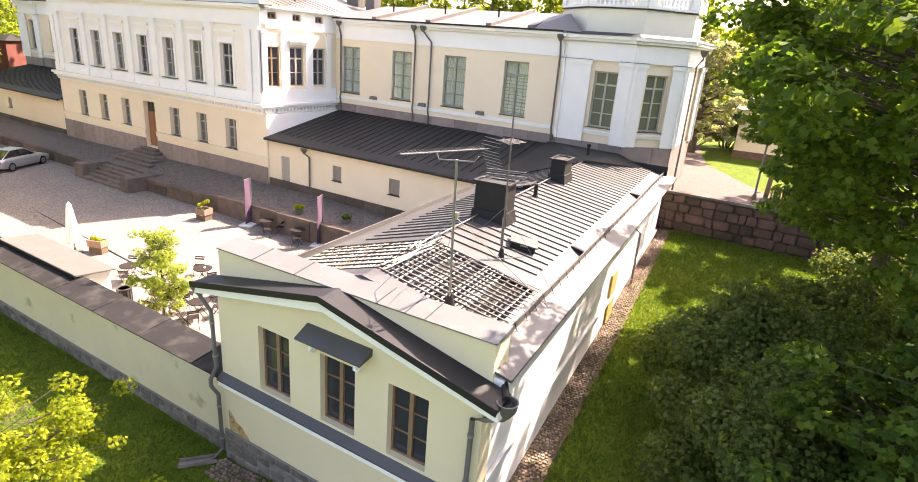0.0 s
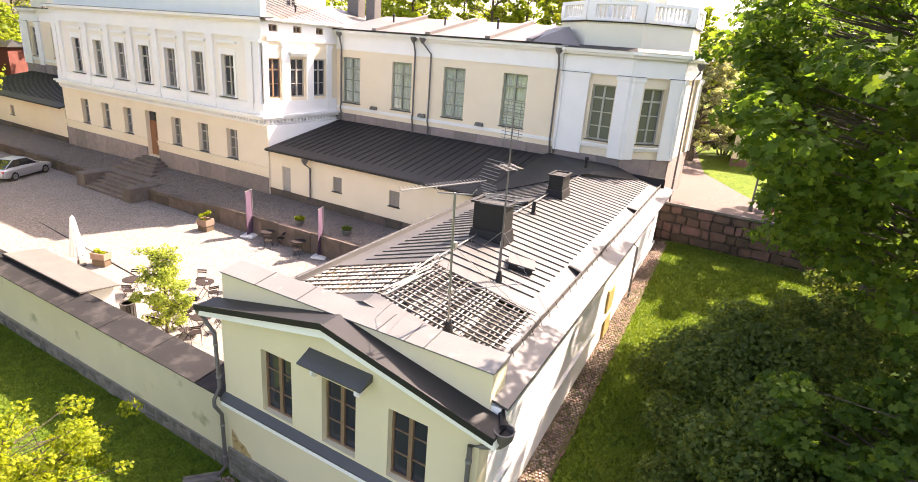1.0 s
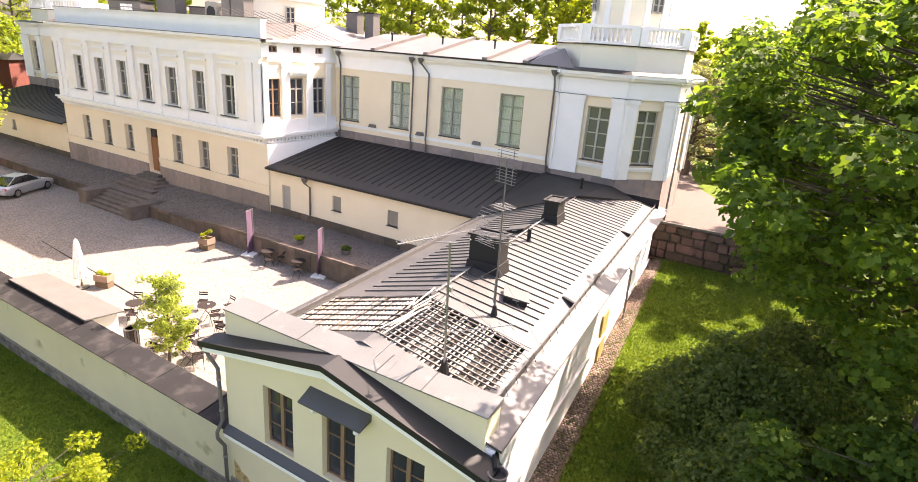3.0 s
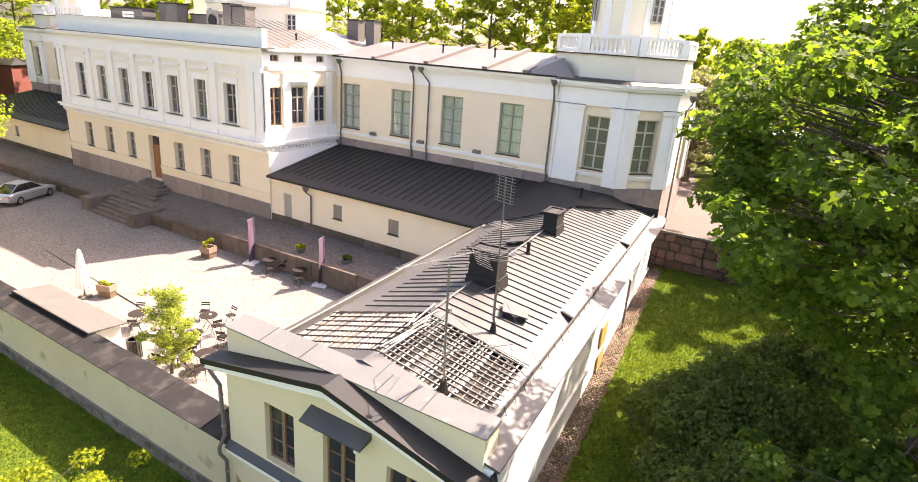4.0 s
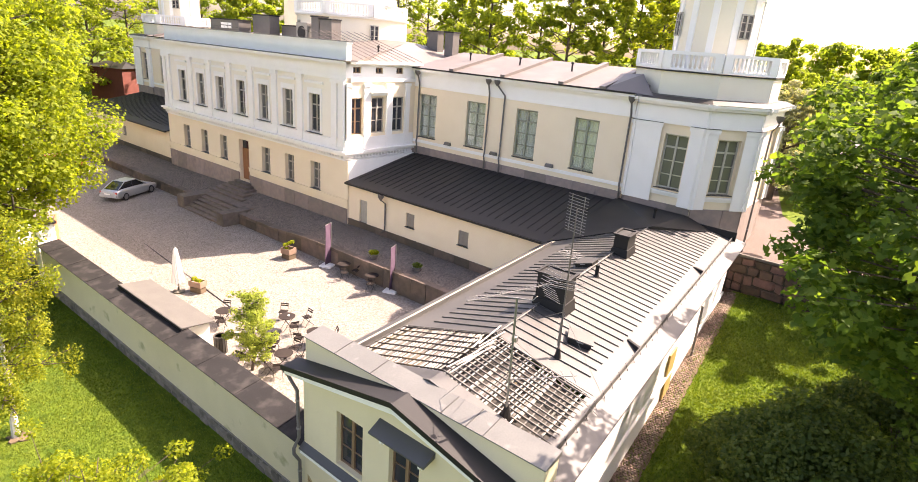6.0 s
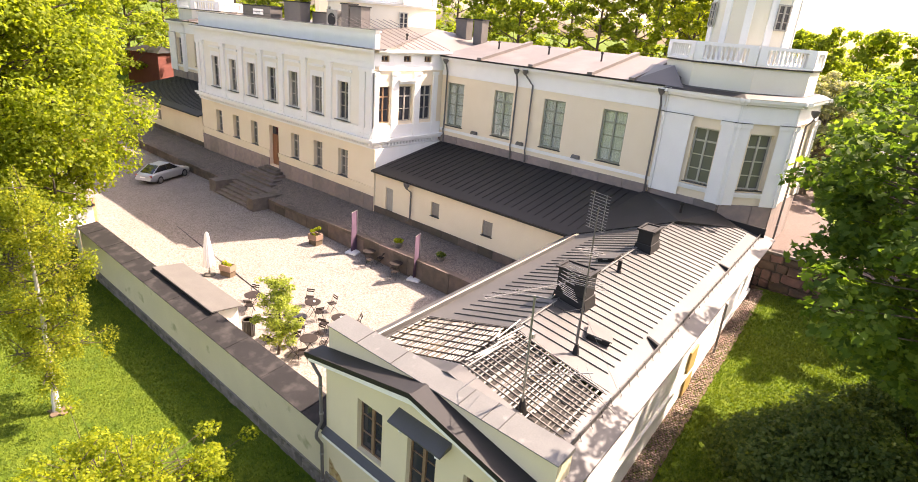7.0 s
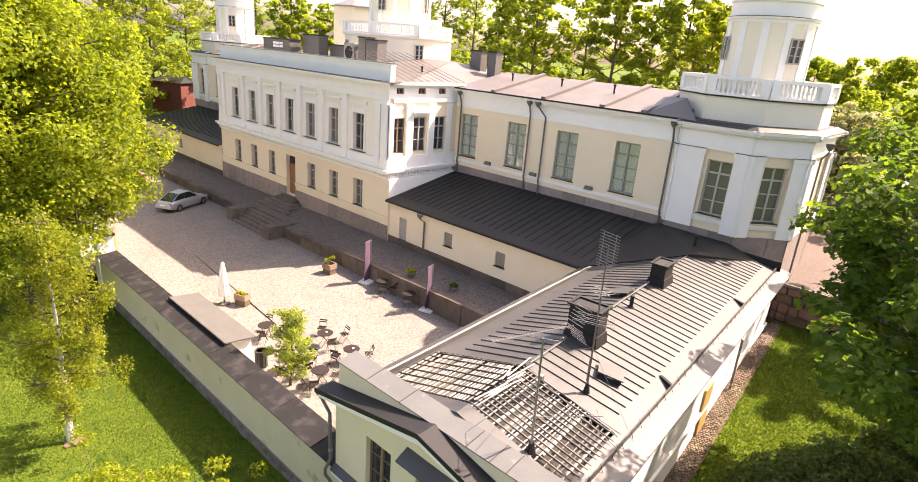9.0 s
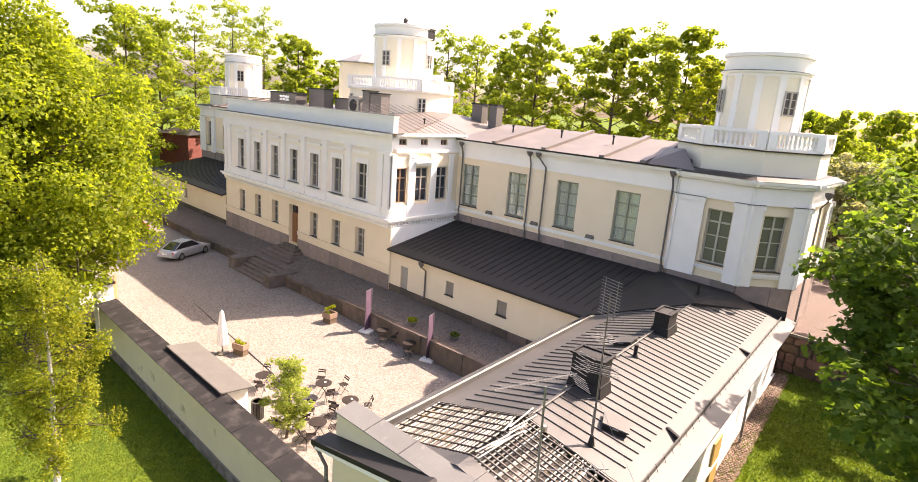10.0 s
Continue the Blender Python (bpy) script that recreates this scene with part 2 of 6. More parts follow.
def glass_material(name, tint=(0.02, 0.022, 0.025), rough=0.03):
    m = bpy.data.materials.new(name)
    m.use_nodes = True
    b = m.node_tree.nodes["Principled BSDF"]
    b.inputs["Base Color"].default_value = (*tint, 1)
    b.inputs["Roughness"].default_value = rough
    b.inputs["Specular IOR Level"].default_value = 0.6
    b.inputs["IOR"].default_value = 1.5
    return m


def clear_glass(name):
    m = bpy.data.materials.new(name)
    m.use_nodes = True
    nt = m.node_tree
    g, t, x = (nt.nodes.new(k) for k in ("ShaderNodeBsdfGlossy", "ShaderNodeBsdfTransparent", "ShaderNodeMixShader"))
    g.inputs["Roughness"].default_value = 0.02
    t.inputs["Color"].default_value = (0.95, 0.97, 0.96, 1)
    x.inputs["Fac"].default_value = 0.07
    nt.links.new(t.outputs["BSDF"], x.inputs[1])
    nt.links.new(g.outputs["BSDF"], x.inputs[2])
    nt.links.new(x.outputs["Shader"], nt.nodes["Material Output"].inputs["Surface"])
    return m


GLASS = glass_material("dark_window_glass", (0.03, 0.032, 0.042))
GLASS_GREY = glass_material("grey_window_glass", (0.11, 0.11, 0.105))
CLEAR = clear_glass("window_glass")
CAR_GLASS = glass_material("car_glass", (0.01, 0.012, 0.014))
LAMP_GLASS = glass_material("lamp_glass", (0.5, 0.1, 0.08), 0.1)


# ---- mesh helpers ----
class Mesh:
    """Collects vertices and faces of one part."""

    def __init__(self):
        self.v, self.f = [], []

    def add(self, verts, faces, m=None):
        k = len(self.v)
        self.v += [tuple(m @ Vector(p)) if m else tuple(p) for p in verts]
        self.f += [tuple(i + k for i in q) for q in faces]
        return self

    def box(self, x0, x1, y0, y1, z0, z1, m=None):
        v = [(x, y, z) for z in (z0, z1) for y in (y0, y1) for x in (x0, x1)]
        return self.add(v, [(0, 2, 3, 1), (4, 5, 7, 6), (0, 1, 5, 4), (2, 6, 7, 3), (0, 4, 6, 2), (1, 3, 7, 5)], m)

    def hexa(self, low, high, m=None):
        """A block between two loops of the same number of corners."""
        k = len(low)
        f = [tuple(reversed(range(k))), tuple(range(k, 2 * k))] + [(i, (i + 1) % k, k + (i + 1) % k, k + i) for i in range(k)]
        return self.add([*low, *high], f, m)

    def lathe(self, rows, n=16, m=None, x=0, y=0):
        """Turned about the upright axis: rows of (radius, height)."""
        v = [(x + r * math.cos(2 * math.pi * i / n), y + r * math.sin(2 * math.pi * i / n), z) for r, z in rows for i in range(n)]
        f = [(a * n + i, a * n + (i + 1) % n, (a + 1) * n + (i + 1) % n, (a + 1) * n + i) for a in range(len(rows) - 1) for i in range(n)]
        f += [tuple(reversed(range(n))), tuple((len(rows) - 1) * n + i for i in range(n))]
        return self.add(v, f, m)

    def tube(self, pts, r, n=8):
        """A round bar along points; r one radius or one for each point."""
        pts = [Vector(p) for p in pts]
        rs = r if isinstance(r, (list, tuple)) else [r] * len(pts)
        k = len(self.v)
        for i, p in enumerate(pts):
            d = (pts[min(i + 1, len(pts) - 1)] - pts[max(i - 1, 0)]).normalized()
            a = d.cross(Vector((0, 0, 1)) if abs(d.z) < 0.9 else Vector((1, 0, 0))).normalized()
            b = d.cross(a)
            for j in range(n):
                w = 2 * math.pi * j / n
                self.v.append(tuple(p + rs[i] * (a * math.cos(w) + b * math.sin(w))))
        for i in range(len(pts) - 1):
            for j in range(n):
                self.f.append((k + i * n + j, k + i * n + (j + 1) % n, k + (i + 1) * n + (j + 1) % n, k + (i + 1) * n + j))
        self.f.append(tuple(k + j for j in reversed(range(n))))
        self.f.append(tuple(k + (len(pts) - 1) * n + j for j in range(n)))
        return self

    def data(self, name, mat, smooth=False):
        me = bpy.data.meshes.new(name)
        me.from_pydata(self.v, [], self.f)
        bm = bmesh.new()
        bm.from_mesh(me)
        bmesh.ops.recalc_face_normals(bm, faces=bm.faces)
        bm.to_mesh(me)
        bm.free()
        me.materials.append(mat)
        if smooth:
            me.shade_smooth()
            me.set_sharp_from_angle(angle=radians(40))
        return me


def put(name, data, parent=None, m=None, label=""):
    """An object on given mesh data."""
    ob = new(name, data)
    ob.parent = parent
    if m is not None:
        ob.matrix_basis = m
    return tagged(ob, label)


def part(name, mesh, mat, parent=None, label="", smooth=False, m=None, bevel=0.0):
    ob = put(name, mesh.data(name, mat, smooth), parent, m, label)
    if bevel:
        mod = ob.modifiers.new("bevel", "BEVEL")
        mod.width, mod.segments, mod.limit_method = bevel, 2, "ANGLE"
    return ob


def thing(name, label, category, m=None, group="", kind=""):
    ob = new(name)
    if m is not None:
        ob.matrix_basis = m
    return tagged(ob, label, category, group, kind)


def frame_at(x, y, z, deg=0.0):
    """Local x along a wall, local -y out of it."""
    return pose(x, y, z, 0, 0, deg)


def wall_mesh(length, z0, z1, thick, holes):
    """A wall along local x from 0, outer face at y 0, with openings (x0, x1, z0, z1) that go through it."""
    xs = sorted({0.0, length, *[h[0] for h in holes], *[h[1] for h in holes]})
    zs = sorted({z0, z1, *[h[2] for h in holes], *[h[3] for h in holes]})
    ms = Mesh()
    for a, b in zip(xs, xs[1:]):
        for c, d in zip(zs, zs[1:]):
            mx, mz = (a + b) / 2, (c + d) / 2
            if any(h[0] < mx < h[1] and h[2] < mz < h[3] for h in holes):
                continue
            ms.add([(a, 0, c), (b, 0, c), (b, 0, d), (a, 0, d)], [(0, 1, 2, 3)])
            ms.add([(a, thick, c), (a, thick, d), (b, thick, d), (b, thick, c)], [(0, 1, 2, 3)])
    for a, b, c, d in [*holes, (length, 0.0, z1, z0)]:
        for p, q in (((a, c), (b, c)), ((b, c), (b, d)), ((b, d), (a, d)), ((a, d), (a, c))):
            ms.add([(p[0], 0, p[1]), (p[0], thick, p[1]), (q[0], thick, q[1]), (q[0], 0, q[1])], [(0, 1, 2, 3)])
    return ms


def ring(ms, w, h, f, y0, y1):
    """A rectangular frame in one piece, from (0, 0) to (w, h)."""
    a = [(0, 0), (w, 0), (w, h), (0, h)]
    b = [(f, f), (w - f, f), (w - f, h - f), (f, h - f)]
    v = [(x, y, z) for y in (y0, y1) for loop in (a, b) for x, z in loop]
    q = []
    for i in range(4):
        j = (i + 1) % 4
        q += [(i, j, 4 + j, 4 + i), (8 + i, 12 + i, 12 + j, 8 + j), (i, 8 + i, 8 + j, j), (4 + i, 4 + j, 12 + j, 12 + i)]
    return ms.add(v, q)


def window(parent, m, w, h, frame_mat, rows=3, cols=2, depth=0.14, glass=None, transom=0.0, bar=0.04, f=0.08):
    """A casement window in an opening whose lower left corner is at m: a frame, its mullions and glazing bars, and panes."""
    y0, y1 = depth, depth + 0.07
    win = part("window", ring(Mesh(), w, h, f, y0, y1), frame_mat, parent, m=m)
    xs = [f] + [w * i / cols for i in range(1, cols)] + [w - f]
    for x in xs[1:-1]:
        part("mullion", Mesh().box(x - 0.055, x + 0.055, y0 - 0.018, y1 - 0.004, f, h - f), frame_mat, win)
    top = transom or h
    zs = [(top * j / rows, bar) for j in range(1, rows)] + ([(transom, 0.1)] if transom else [])
    for z, t in zs:
        for a, b in zip(xs, xs[1:]):
            part("glazing_bar", Mesh().box(a + 0.01, b - 0.01, y0 + (0.012 if t < 0.09 else -0.008), y1 - 0.006, z - t / 2, z + t / 2), frame_mat, win)
    for a, b in zip(xs, xs[1:]):
        part("pane", Mesh().box(a + 0.005, b - 0.005, y0 + 0.045, y0 + 0.051, f, h - f), glass or GLASS, win).visible_shadow = False
    return win


def moulding(length, rows, back=0.05):
    """A straight moulding along local x in one piece: rows of (out, z0, z1) courses standing proud of the wall."""
    prof, last = [(-back, rows[0][1])], None
    for out, z0, z1 in rows:
        if last is not None and z0 > last + 1e-6:
            prof += [(0.015, last), (0.015, z0)]
        prof += [(out, z0), (out, z1)]
        last = z1
    prof.append((-back, last))
    lo = [(-max(o, 0), -o, z) for o, z in prof]
    hi = [(length + max(o, 0), -o, z) for o, z in prof]
    return Mesh().hexa(lo, hi)


# ---- ground ----
def smooth(a, b, v):
    t = min(1.0, max(0.0, (v - a) / (b - a)))
    return t * t * (3 - 2 * t)


def lawn_height(x, y):
    z = -2.5 + 1.0 * smooth(-9.0, -2.0, x) + 1.45 * (min(1.0, max(0.0, y - 8.0) / 24.7) ** 1.5) * smooth(-6, -3, x)
    z -= 0.5 * smooth(-22, -60, x)
    return z + 0.05 * noise.noise(Vector((x * 0.25, y * 0.25, 0)))


def wall_top(x):
    """Top of the low wall between courtyard and terrace."""
    return -0.62 - 0.12 * smooth(-15, -24, x) - 0.34 * smooth(-26, -31.5, x) - 0.1 * smooth(-31.5, -60, x)


def terrace_height(x):
    return -0.42 - 0.4 * smooth(-29, -52, x) - 0.1 * smooth(-25, -14, x)


def grid_mesh(xs, ys, height):
    ms = Mesh()
    ms.v = [(x, y, height(x, y)) for y in ys for x in xs]
    k = len(xs)
    ms.f = [(j * k + i, j * k + i + 1, (j + 1) * k + i + 1, (j + 1) * k + i) for j in range(len(ys) - 1) for i in range(k - 1)]
    return ms


_xs = [-2500, -600, -250, -140, -90, -70] + [-60 + 1.0 * i for i in range(80)] + [22, 26, 32, 40, 60, 100, 200, 600, 2500]
_ys = [-2500, -500, -150, -60, -30] + [-20 + 1.0 * i for i in range(54)] + [36, 42, 60, 100, 200, 500, 2500]
ground = part("ground", grid_mesh(_xs, _ys, lawn_height), GRASS, smooth=True)
tagged(ground, "mown green lawn sloping gently below the walls", "lawn", kind="structure")

courtyard = part("courtyard_floor", grid_mesh([-85, -70, -60] + [-50 + 1.0 * i for i in range(42)], [8.2 + 0.7 * i for i in range(21)],
                 lambda x, y: -1.92 + 0.03 * noise.noise(Vector((x * 0.3, y * 0.3, 3)))), GRAVEL, smooth=True)
tagged(courtyard, "pale gravel and cobbled courtyard floor", "courtyard", kind="structure")
terrace = part("terrace_floor", grid_mesh([-85, -60] + [-55 + 0.7 * i for i in range(65)], [21.4 + 0.39 * i for i in range(9)],
               lambda x, y: wall_top(x) - 0.07 + (terrace_height(x) - wall_top(x) + 0.07) * smooth(21.3, 24.4, y) + 0.03 * noise.noise(Vector((x, y, 1)))), GRAVEL_DARK, smooth=True)
tagged(terrace, "narrow terrace of dark gravel along the house", "terrace", kind="structure")

upper = part("upper_park_ground", Mesh().box(-3.7, 160, 33.0, 300, -3, 1.95).box(-300, -3.7, 40.5, 300, -3, 1.95), GRASS)
tagged(upper, "raised grassy park ground behind the stone wall", "lawn", kind="structure")
_p = [(-3.6, 33.3), (6.5, 33.3), (2.6, 36.2), (0.2, 39.6), (-3.2, 45.5), (-6.4, 60), (-10.5, 60), (-6.5, 42)]
pth = Mesh().hexa([(x, y, 1.7) for x, y in _p], [(x, y, 1.975) for x, y in _p])
tagged(part("sand_path", pth, SAND), "pinkish sand path beside the house", "path", kind="structure")

# ---- main building ----
X0, X1, YF, XS, YW = -51.9, -26.9, 24.4, -26.9, 31.0
house = thing("main_building", "long pale yellow neoclassical observatory with white pilasters and cornices", "building")
CX = [-30.15 - 3.07 * i for i in range(7)]
W_LOW, W_UP = 1.1, 1.2
holes = [(c - W_LOW / 2 - X0, c + W_LOW / 2 - X0, 1.35, 3.35) for i, c in enumerate(CX) if i != 3]
holes += [(CX[3] - 0.7 - X0, CX[3] + 0.7 - X0, 0.1, 3.45)]
holes += [(c - W_UP / 2 - X0, c + W_UP / 2 - X0, 5.5, 8.12) for c in CX]
part("wall", wall_mesh(X1 - X0, -1.5, 4.6, 0.5, holes[:7]), PLASTER, house, m=frame_at(X0, YF, 0))
part("upper_wall", wall_mesh(X1 - X0, 4.6, 10.5, 0.5, holes[7:]), WHITE_WARM, house, m=frame_at(X0, YF, 0))
for i, c in enumerate(CX):
    if i != 3:
        window(house, frame_at(c - W_LOW / 2, YF, 1.35), W_LOW, 2.0, FRAME_GREY, rows=2, depth=0.28, transom=1.4, glass=GLASS_GREY)
        part("sill", Mesh().box(c - 0.65, c + 0.65, YF - 0.06, YF + 0.25, 1.30, 1.36), SHEET, house)
    window(house, frame_at(c - W_UP / 2, YF, 5.5), W_UP, 2.62, FRAME_GREY, rows=2, depth=0.2, transom=1.85, glass=GLASS_GREY if i % 3 else GLASS)
    part("window_surround", Mesh().hexa([(c - 0.8, YF - 0.05, 5.46), (c - 0.6, YF - 0.05, 5.46), (c - 0.6, YF - 0.05, 8.12), (c + 0.6, YF - 0.05, 8.12), (c + 0.6, YF - 0.05, 5.46), (c + 0.8, YF - 0.05, 5.46), (c + 0.8, YF - 0.05, 8.5), (c - 0.8, YF - 0.05, 8.5)],
                                        [(c - 0.8, YF + 0.02, 5.46), (c - 0.6, YF + 0.02, 5.46), (c - 0.6, YF + 0.02, 8.12), (c + 0.6, YF + 0.02, 8.12), (c + 0.6, YF + 0.02, 5.46), (c + 0.8, YF + 0.02, 5.46), (c + 0.8, YF + 0.02, 8.5), (c - 0.8, YF + 0.02, 8.5)]), WHITE, house)
    part("lintel_cap", Mesh().box(c - 0.95, c + 0.95, YF - 0.14, YF + 0.02, 8.8, 8.95), WHITE, house)
    part("window_ledge", Mesh().box(c - 0.85, c + 0.85, YF - 0.16, YF + 0.02, 5.41, 5.46), SHEET, house)
# white pilaster storey
PX = [X0 + 0.35, X0 + 1.05] + [(a + b) / 2 for a, b in zip(CX, CX[1:])] + [X1 - 1.05, X1 - 0.35]
for px in PX:
    part("pilaster", Mesh().box(px - 0.28, px + 0.28, YF - 0.16, YF + 0.03, 4.7, 9.05).box(px - 0.35, px + 0.35, YF - 0.22, YF + 0.03, 9.05, 9.3)
         .box(px - 0.33, px + 0.33, YF - 0.2, YF + 0.03, 4.7, 4.95), WHITE, house)
L = X1 - X0
part("string_course", moulding(L, [(0.08, 4.0, 4.15), (0.28, 4.35, 4.5), (0.4, 4.5, 4.66), (0.12, 4.66, 5.35)]), WHITE, house, m=frame_at(X0, YF, 0))
part("entablature", moulding(L, [(0.14, 9.3, 9.6), (0.10, 9.6, 10.2), (0.26, 10.2, 10.32), (0.45, 10.32, 10.5)]), WHITE, house, m=frame_at(X0, YF, 0))
part("cornice_flashing", Mesh().box(X0 - 0.48, X1 + 0.48, YF - 0.48, YF + 0.6, 10.5, 10.53), SHEET, house)
part("parapet", Mesh().box(X0 + 0.1, X1 - 0.25, YF + 0.25, YF + 0.65, 10.53, 11.55).box(X0 + 0.04, X1 - 0.19, YF + 0.19, YF + 0.71, 11.55, 11.68), WHITE, house)
part("parapet_flashing", Mesh().box(X0 + 0.0, X1 - 0.15, YF + 0.15, YF + 0.75, 11.68, 11.71), SHEET, house)
for xa, xb in ((X0, CX[3] - 0.78), (CX[3] + 0.78, X1 + 0.3)):
    part("lower_course", moulding(xb - xa, [(0.06, 1.0, 1.28), (0.09, 1.28, 1.33)]), PLASTER, house, m=frame_at(xa, YF - 0.03 * (xb > -30), 0))
_d = Mesh().box(-0.07, 0.07, -0.2, 0.0, 4.15, 4.35).data("dentil", WHITE)
for i in range(int(L / 0.3)):
    put("dentil", _d, house, frame_at(X0 + 0.15 + 0.3 * i, YF - 0.04, 0))
for i in range(20):
    put("dentil", _d, house, frame_at(XS + 0.04, YF + 0.15 + 0.3 * i, 0, 90))
# granite base blocks
def base_course(parent, m, length, z0, z1, step, proud=0.09, seed=0, mat=GRANITE):
    rnd = random.Random(seed)
    x = 0.0
    while x < length - 0.05:
        w = min(step * rnd.uniform(0.8, 1.2), length - x)
        if length - x - w < 0.3:
            w = length - x
        e = 0.012
        ms = Mesh().hexa([(x + e, -proud, z0), (x + w - e, -proud, z0), (x + w - e, 0.05, z0), (x + e, 0.05, z0)],
                         [(x + e, -proud, z1), (x + w - e, -proud, z1), (x + w - e, 0.05, z1), (x + e, 0.05, z1)])
        part("stone_block", ms, mat, parent, m=m)
        x += w


base_course(house, frame_at(X0, YF, 0), CX[3] - 0.75 - X0, -1.4, 0.66, 1.5, seed=1)
base_course(house, frame_at(CX[3] + 0.75, YF, 0), X1 + 0.3 - CX[3] - 0.75, -1.4, 0.66, 1.5, seed=2)
# corner block of the lower storey
part("corner_wall", Mesh().box(X1 - 0.52, -26.6, YF - 0.03, YF + 0.09, -1.4, 4.02), PLASTER, house)
part("side_corner_wall", Mesh().box(X1 - 0.05, -26.6, YF + 0.09, YF + 6.5, 0.0, 4.02), WHITE, house)
# entrance door
dr = part("door", Mesh().box(CX[3] - 0.7, CX[3] - 0.02, YF + 0.3, YF + 0.36, 0.1, 2.6).box(CX[3] + 0.02, CX[3] + 0.7, YF + 0.3, YF + 0.36, 0.1, 2.6)
          .box(CX[3] - 0.7, CX[3] + 0.7, YF + 0.31, YF + 0.37, 2.6, 2.7), DOOR_WOOD, house, "varnished brown double door")
part("pane", Mesh().box(CX[3] - 0.7, CX[3] + 0.7, YF + 0.34, YF + 0.35, 2.7, 3.45), GLASS, dr)
# side wall with three windows and three attic windows
SW = [(24.75, 25.9), (26.7, 27.95), (28.75, 29.9)]
SLEN = YW - YF
holes = [(a - YF, b - YF, 5.7, 8.15) for a, b in SW] + [((a + b) / 2 - 0.35 - YF, (a + b) / 2 + 0.35 - YF, 9.75, 10.15) for a, b in SW]
part("side_wall", wall_mesh(SLEN, -1.5, 10.5, 0.5, holes), PLASTER, house, m=frame_at(XS, YF, 0, 90))
for i, (a, b) in enumerate(SW):
    window(house, frame_at(XS, a, 5.7, 90), b - a, 2.45, FRAME_BROWN if i == 0 else FRAME_GREY, rows=2, transom=1.75)
    window(house, frame_at(XS, (a + b) / 2 - 0.35, 9.75, 90), 0.7, 0.4, FRAME_BROWN, rows=1, cols=2, depth=0.1)
    part("attic_surround", Mesh().box(-0.42, 0.42, -0.03, 0.02, 9.68, 9.75).box(-0.42, 0.42, -0.03, 0.02, 10.15, 10.2), WHITE, house, m=frame_at(XS, (a + b) / 2, 0, 90))
for a, b in ((24.42, 24.7), (25.95, 26.55), (28.08, 28.65), (29.95, 30.4)):
    part("pilaster", Mesh().box(a - YF, b - YF, -0.12, 0.02, 4.7, 8.9).box(a - YF - 0.05, b - YF + 0.05, -0.17, 0.02, 8.9, 9.1), WHITE, house, m=frame_at(XS, YF, 0, 90))
part("window_hood", Mesh().box(2.05, 3.8, -0.35, 0.02, 8.5, 8.62).box(2.2, 3.65, -0.2, 0.02, 8.3, 8.5), WHITE, house, m=frame_at(XS, YF, 0, 90))
part("string_course", moulding(SLEN - 0.2, [(0.08, 4.03, 4.15), (0.28, 4.35, 4.5), (0.4, 4.5, 4.66), (0.09, 4.66, 5.5)]), WHITE, house, m=frame_at(XS, YF + 0.03, 0, 90))
_fr = [((a + b) / 2 - 0.35 - YF, (a + b) / 2 + 0.35 - YF, 9.75, 10.15) for a, b in SW]
part("frieze", wall_mesh(SLEN - 0.02, 9.45, 10.32, 0.05, _fr), WHITE, house, m=frame_at(XS + 0.02, YF + 0.01, 0, 90))
part("architrave", moulding(SLEN - 0.5, [(0.10, 9.2, 9.42), (0.06, 9.42, 9.5)]), WHITE, house, m=frame_at(XS, YF + 0.45, 0, 90))
part("cornice", moulding(SLEN - 0.5, [(0.30, 10.3, 10.38), (0.44, 10.38, 10.49)]), WHITE, house, m=frame_at(XS, YF + 0.45, 0, 90))
# roof of the middle block
RZ = 10.56
rf = Mesh().hexa([(X0 - 0.3, YF + 0.7, RZ - 0.25), (X1 + 0.3, YF + 0.7, RZ - 0.25), (X1 + 0.3, 46, RZ - 0.25), (X0 - 0.3, 46, RZ - 0.25)],
                 [(X0 - 0.3, YF + 0.7, RZ), (X1 + 0.35, YF + 0.7, RZ), (X1 - 5, 35.4, RZ + 1.35), (X0 + 5, 35.4, RZ + 1.35)])
part("roof", rf, SHEET_RED, house)
_s = Mesh().box(0, 6.9, -0.012, 0.012, 0, 0.035).data("roof_seam", SHEET_RED)
for i in range(9):
    put("roof_seam", _s, house, pose(X1 + 0.2, YF + 1.4 + 0.7 * i, RZ + 0.02, 0, -14.5, 180))
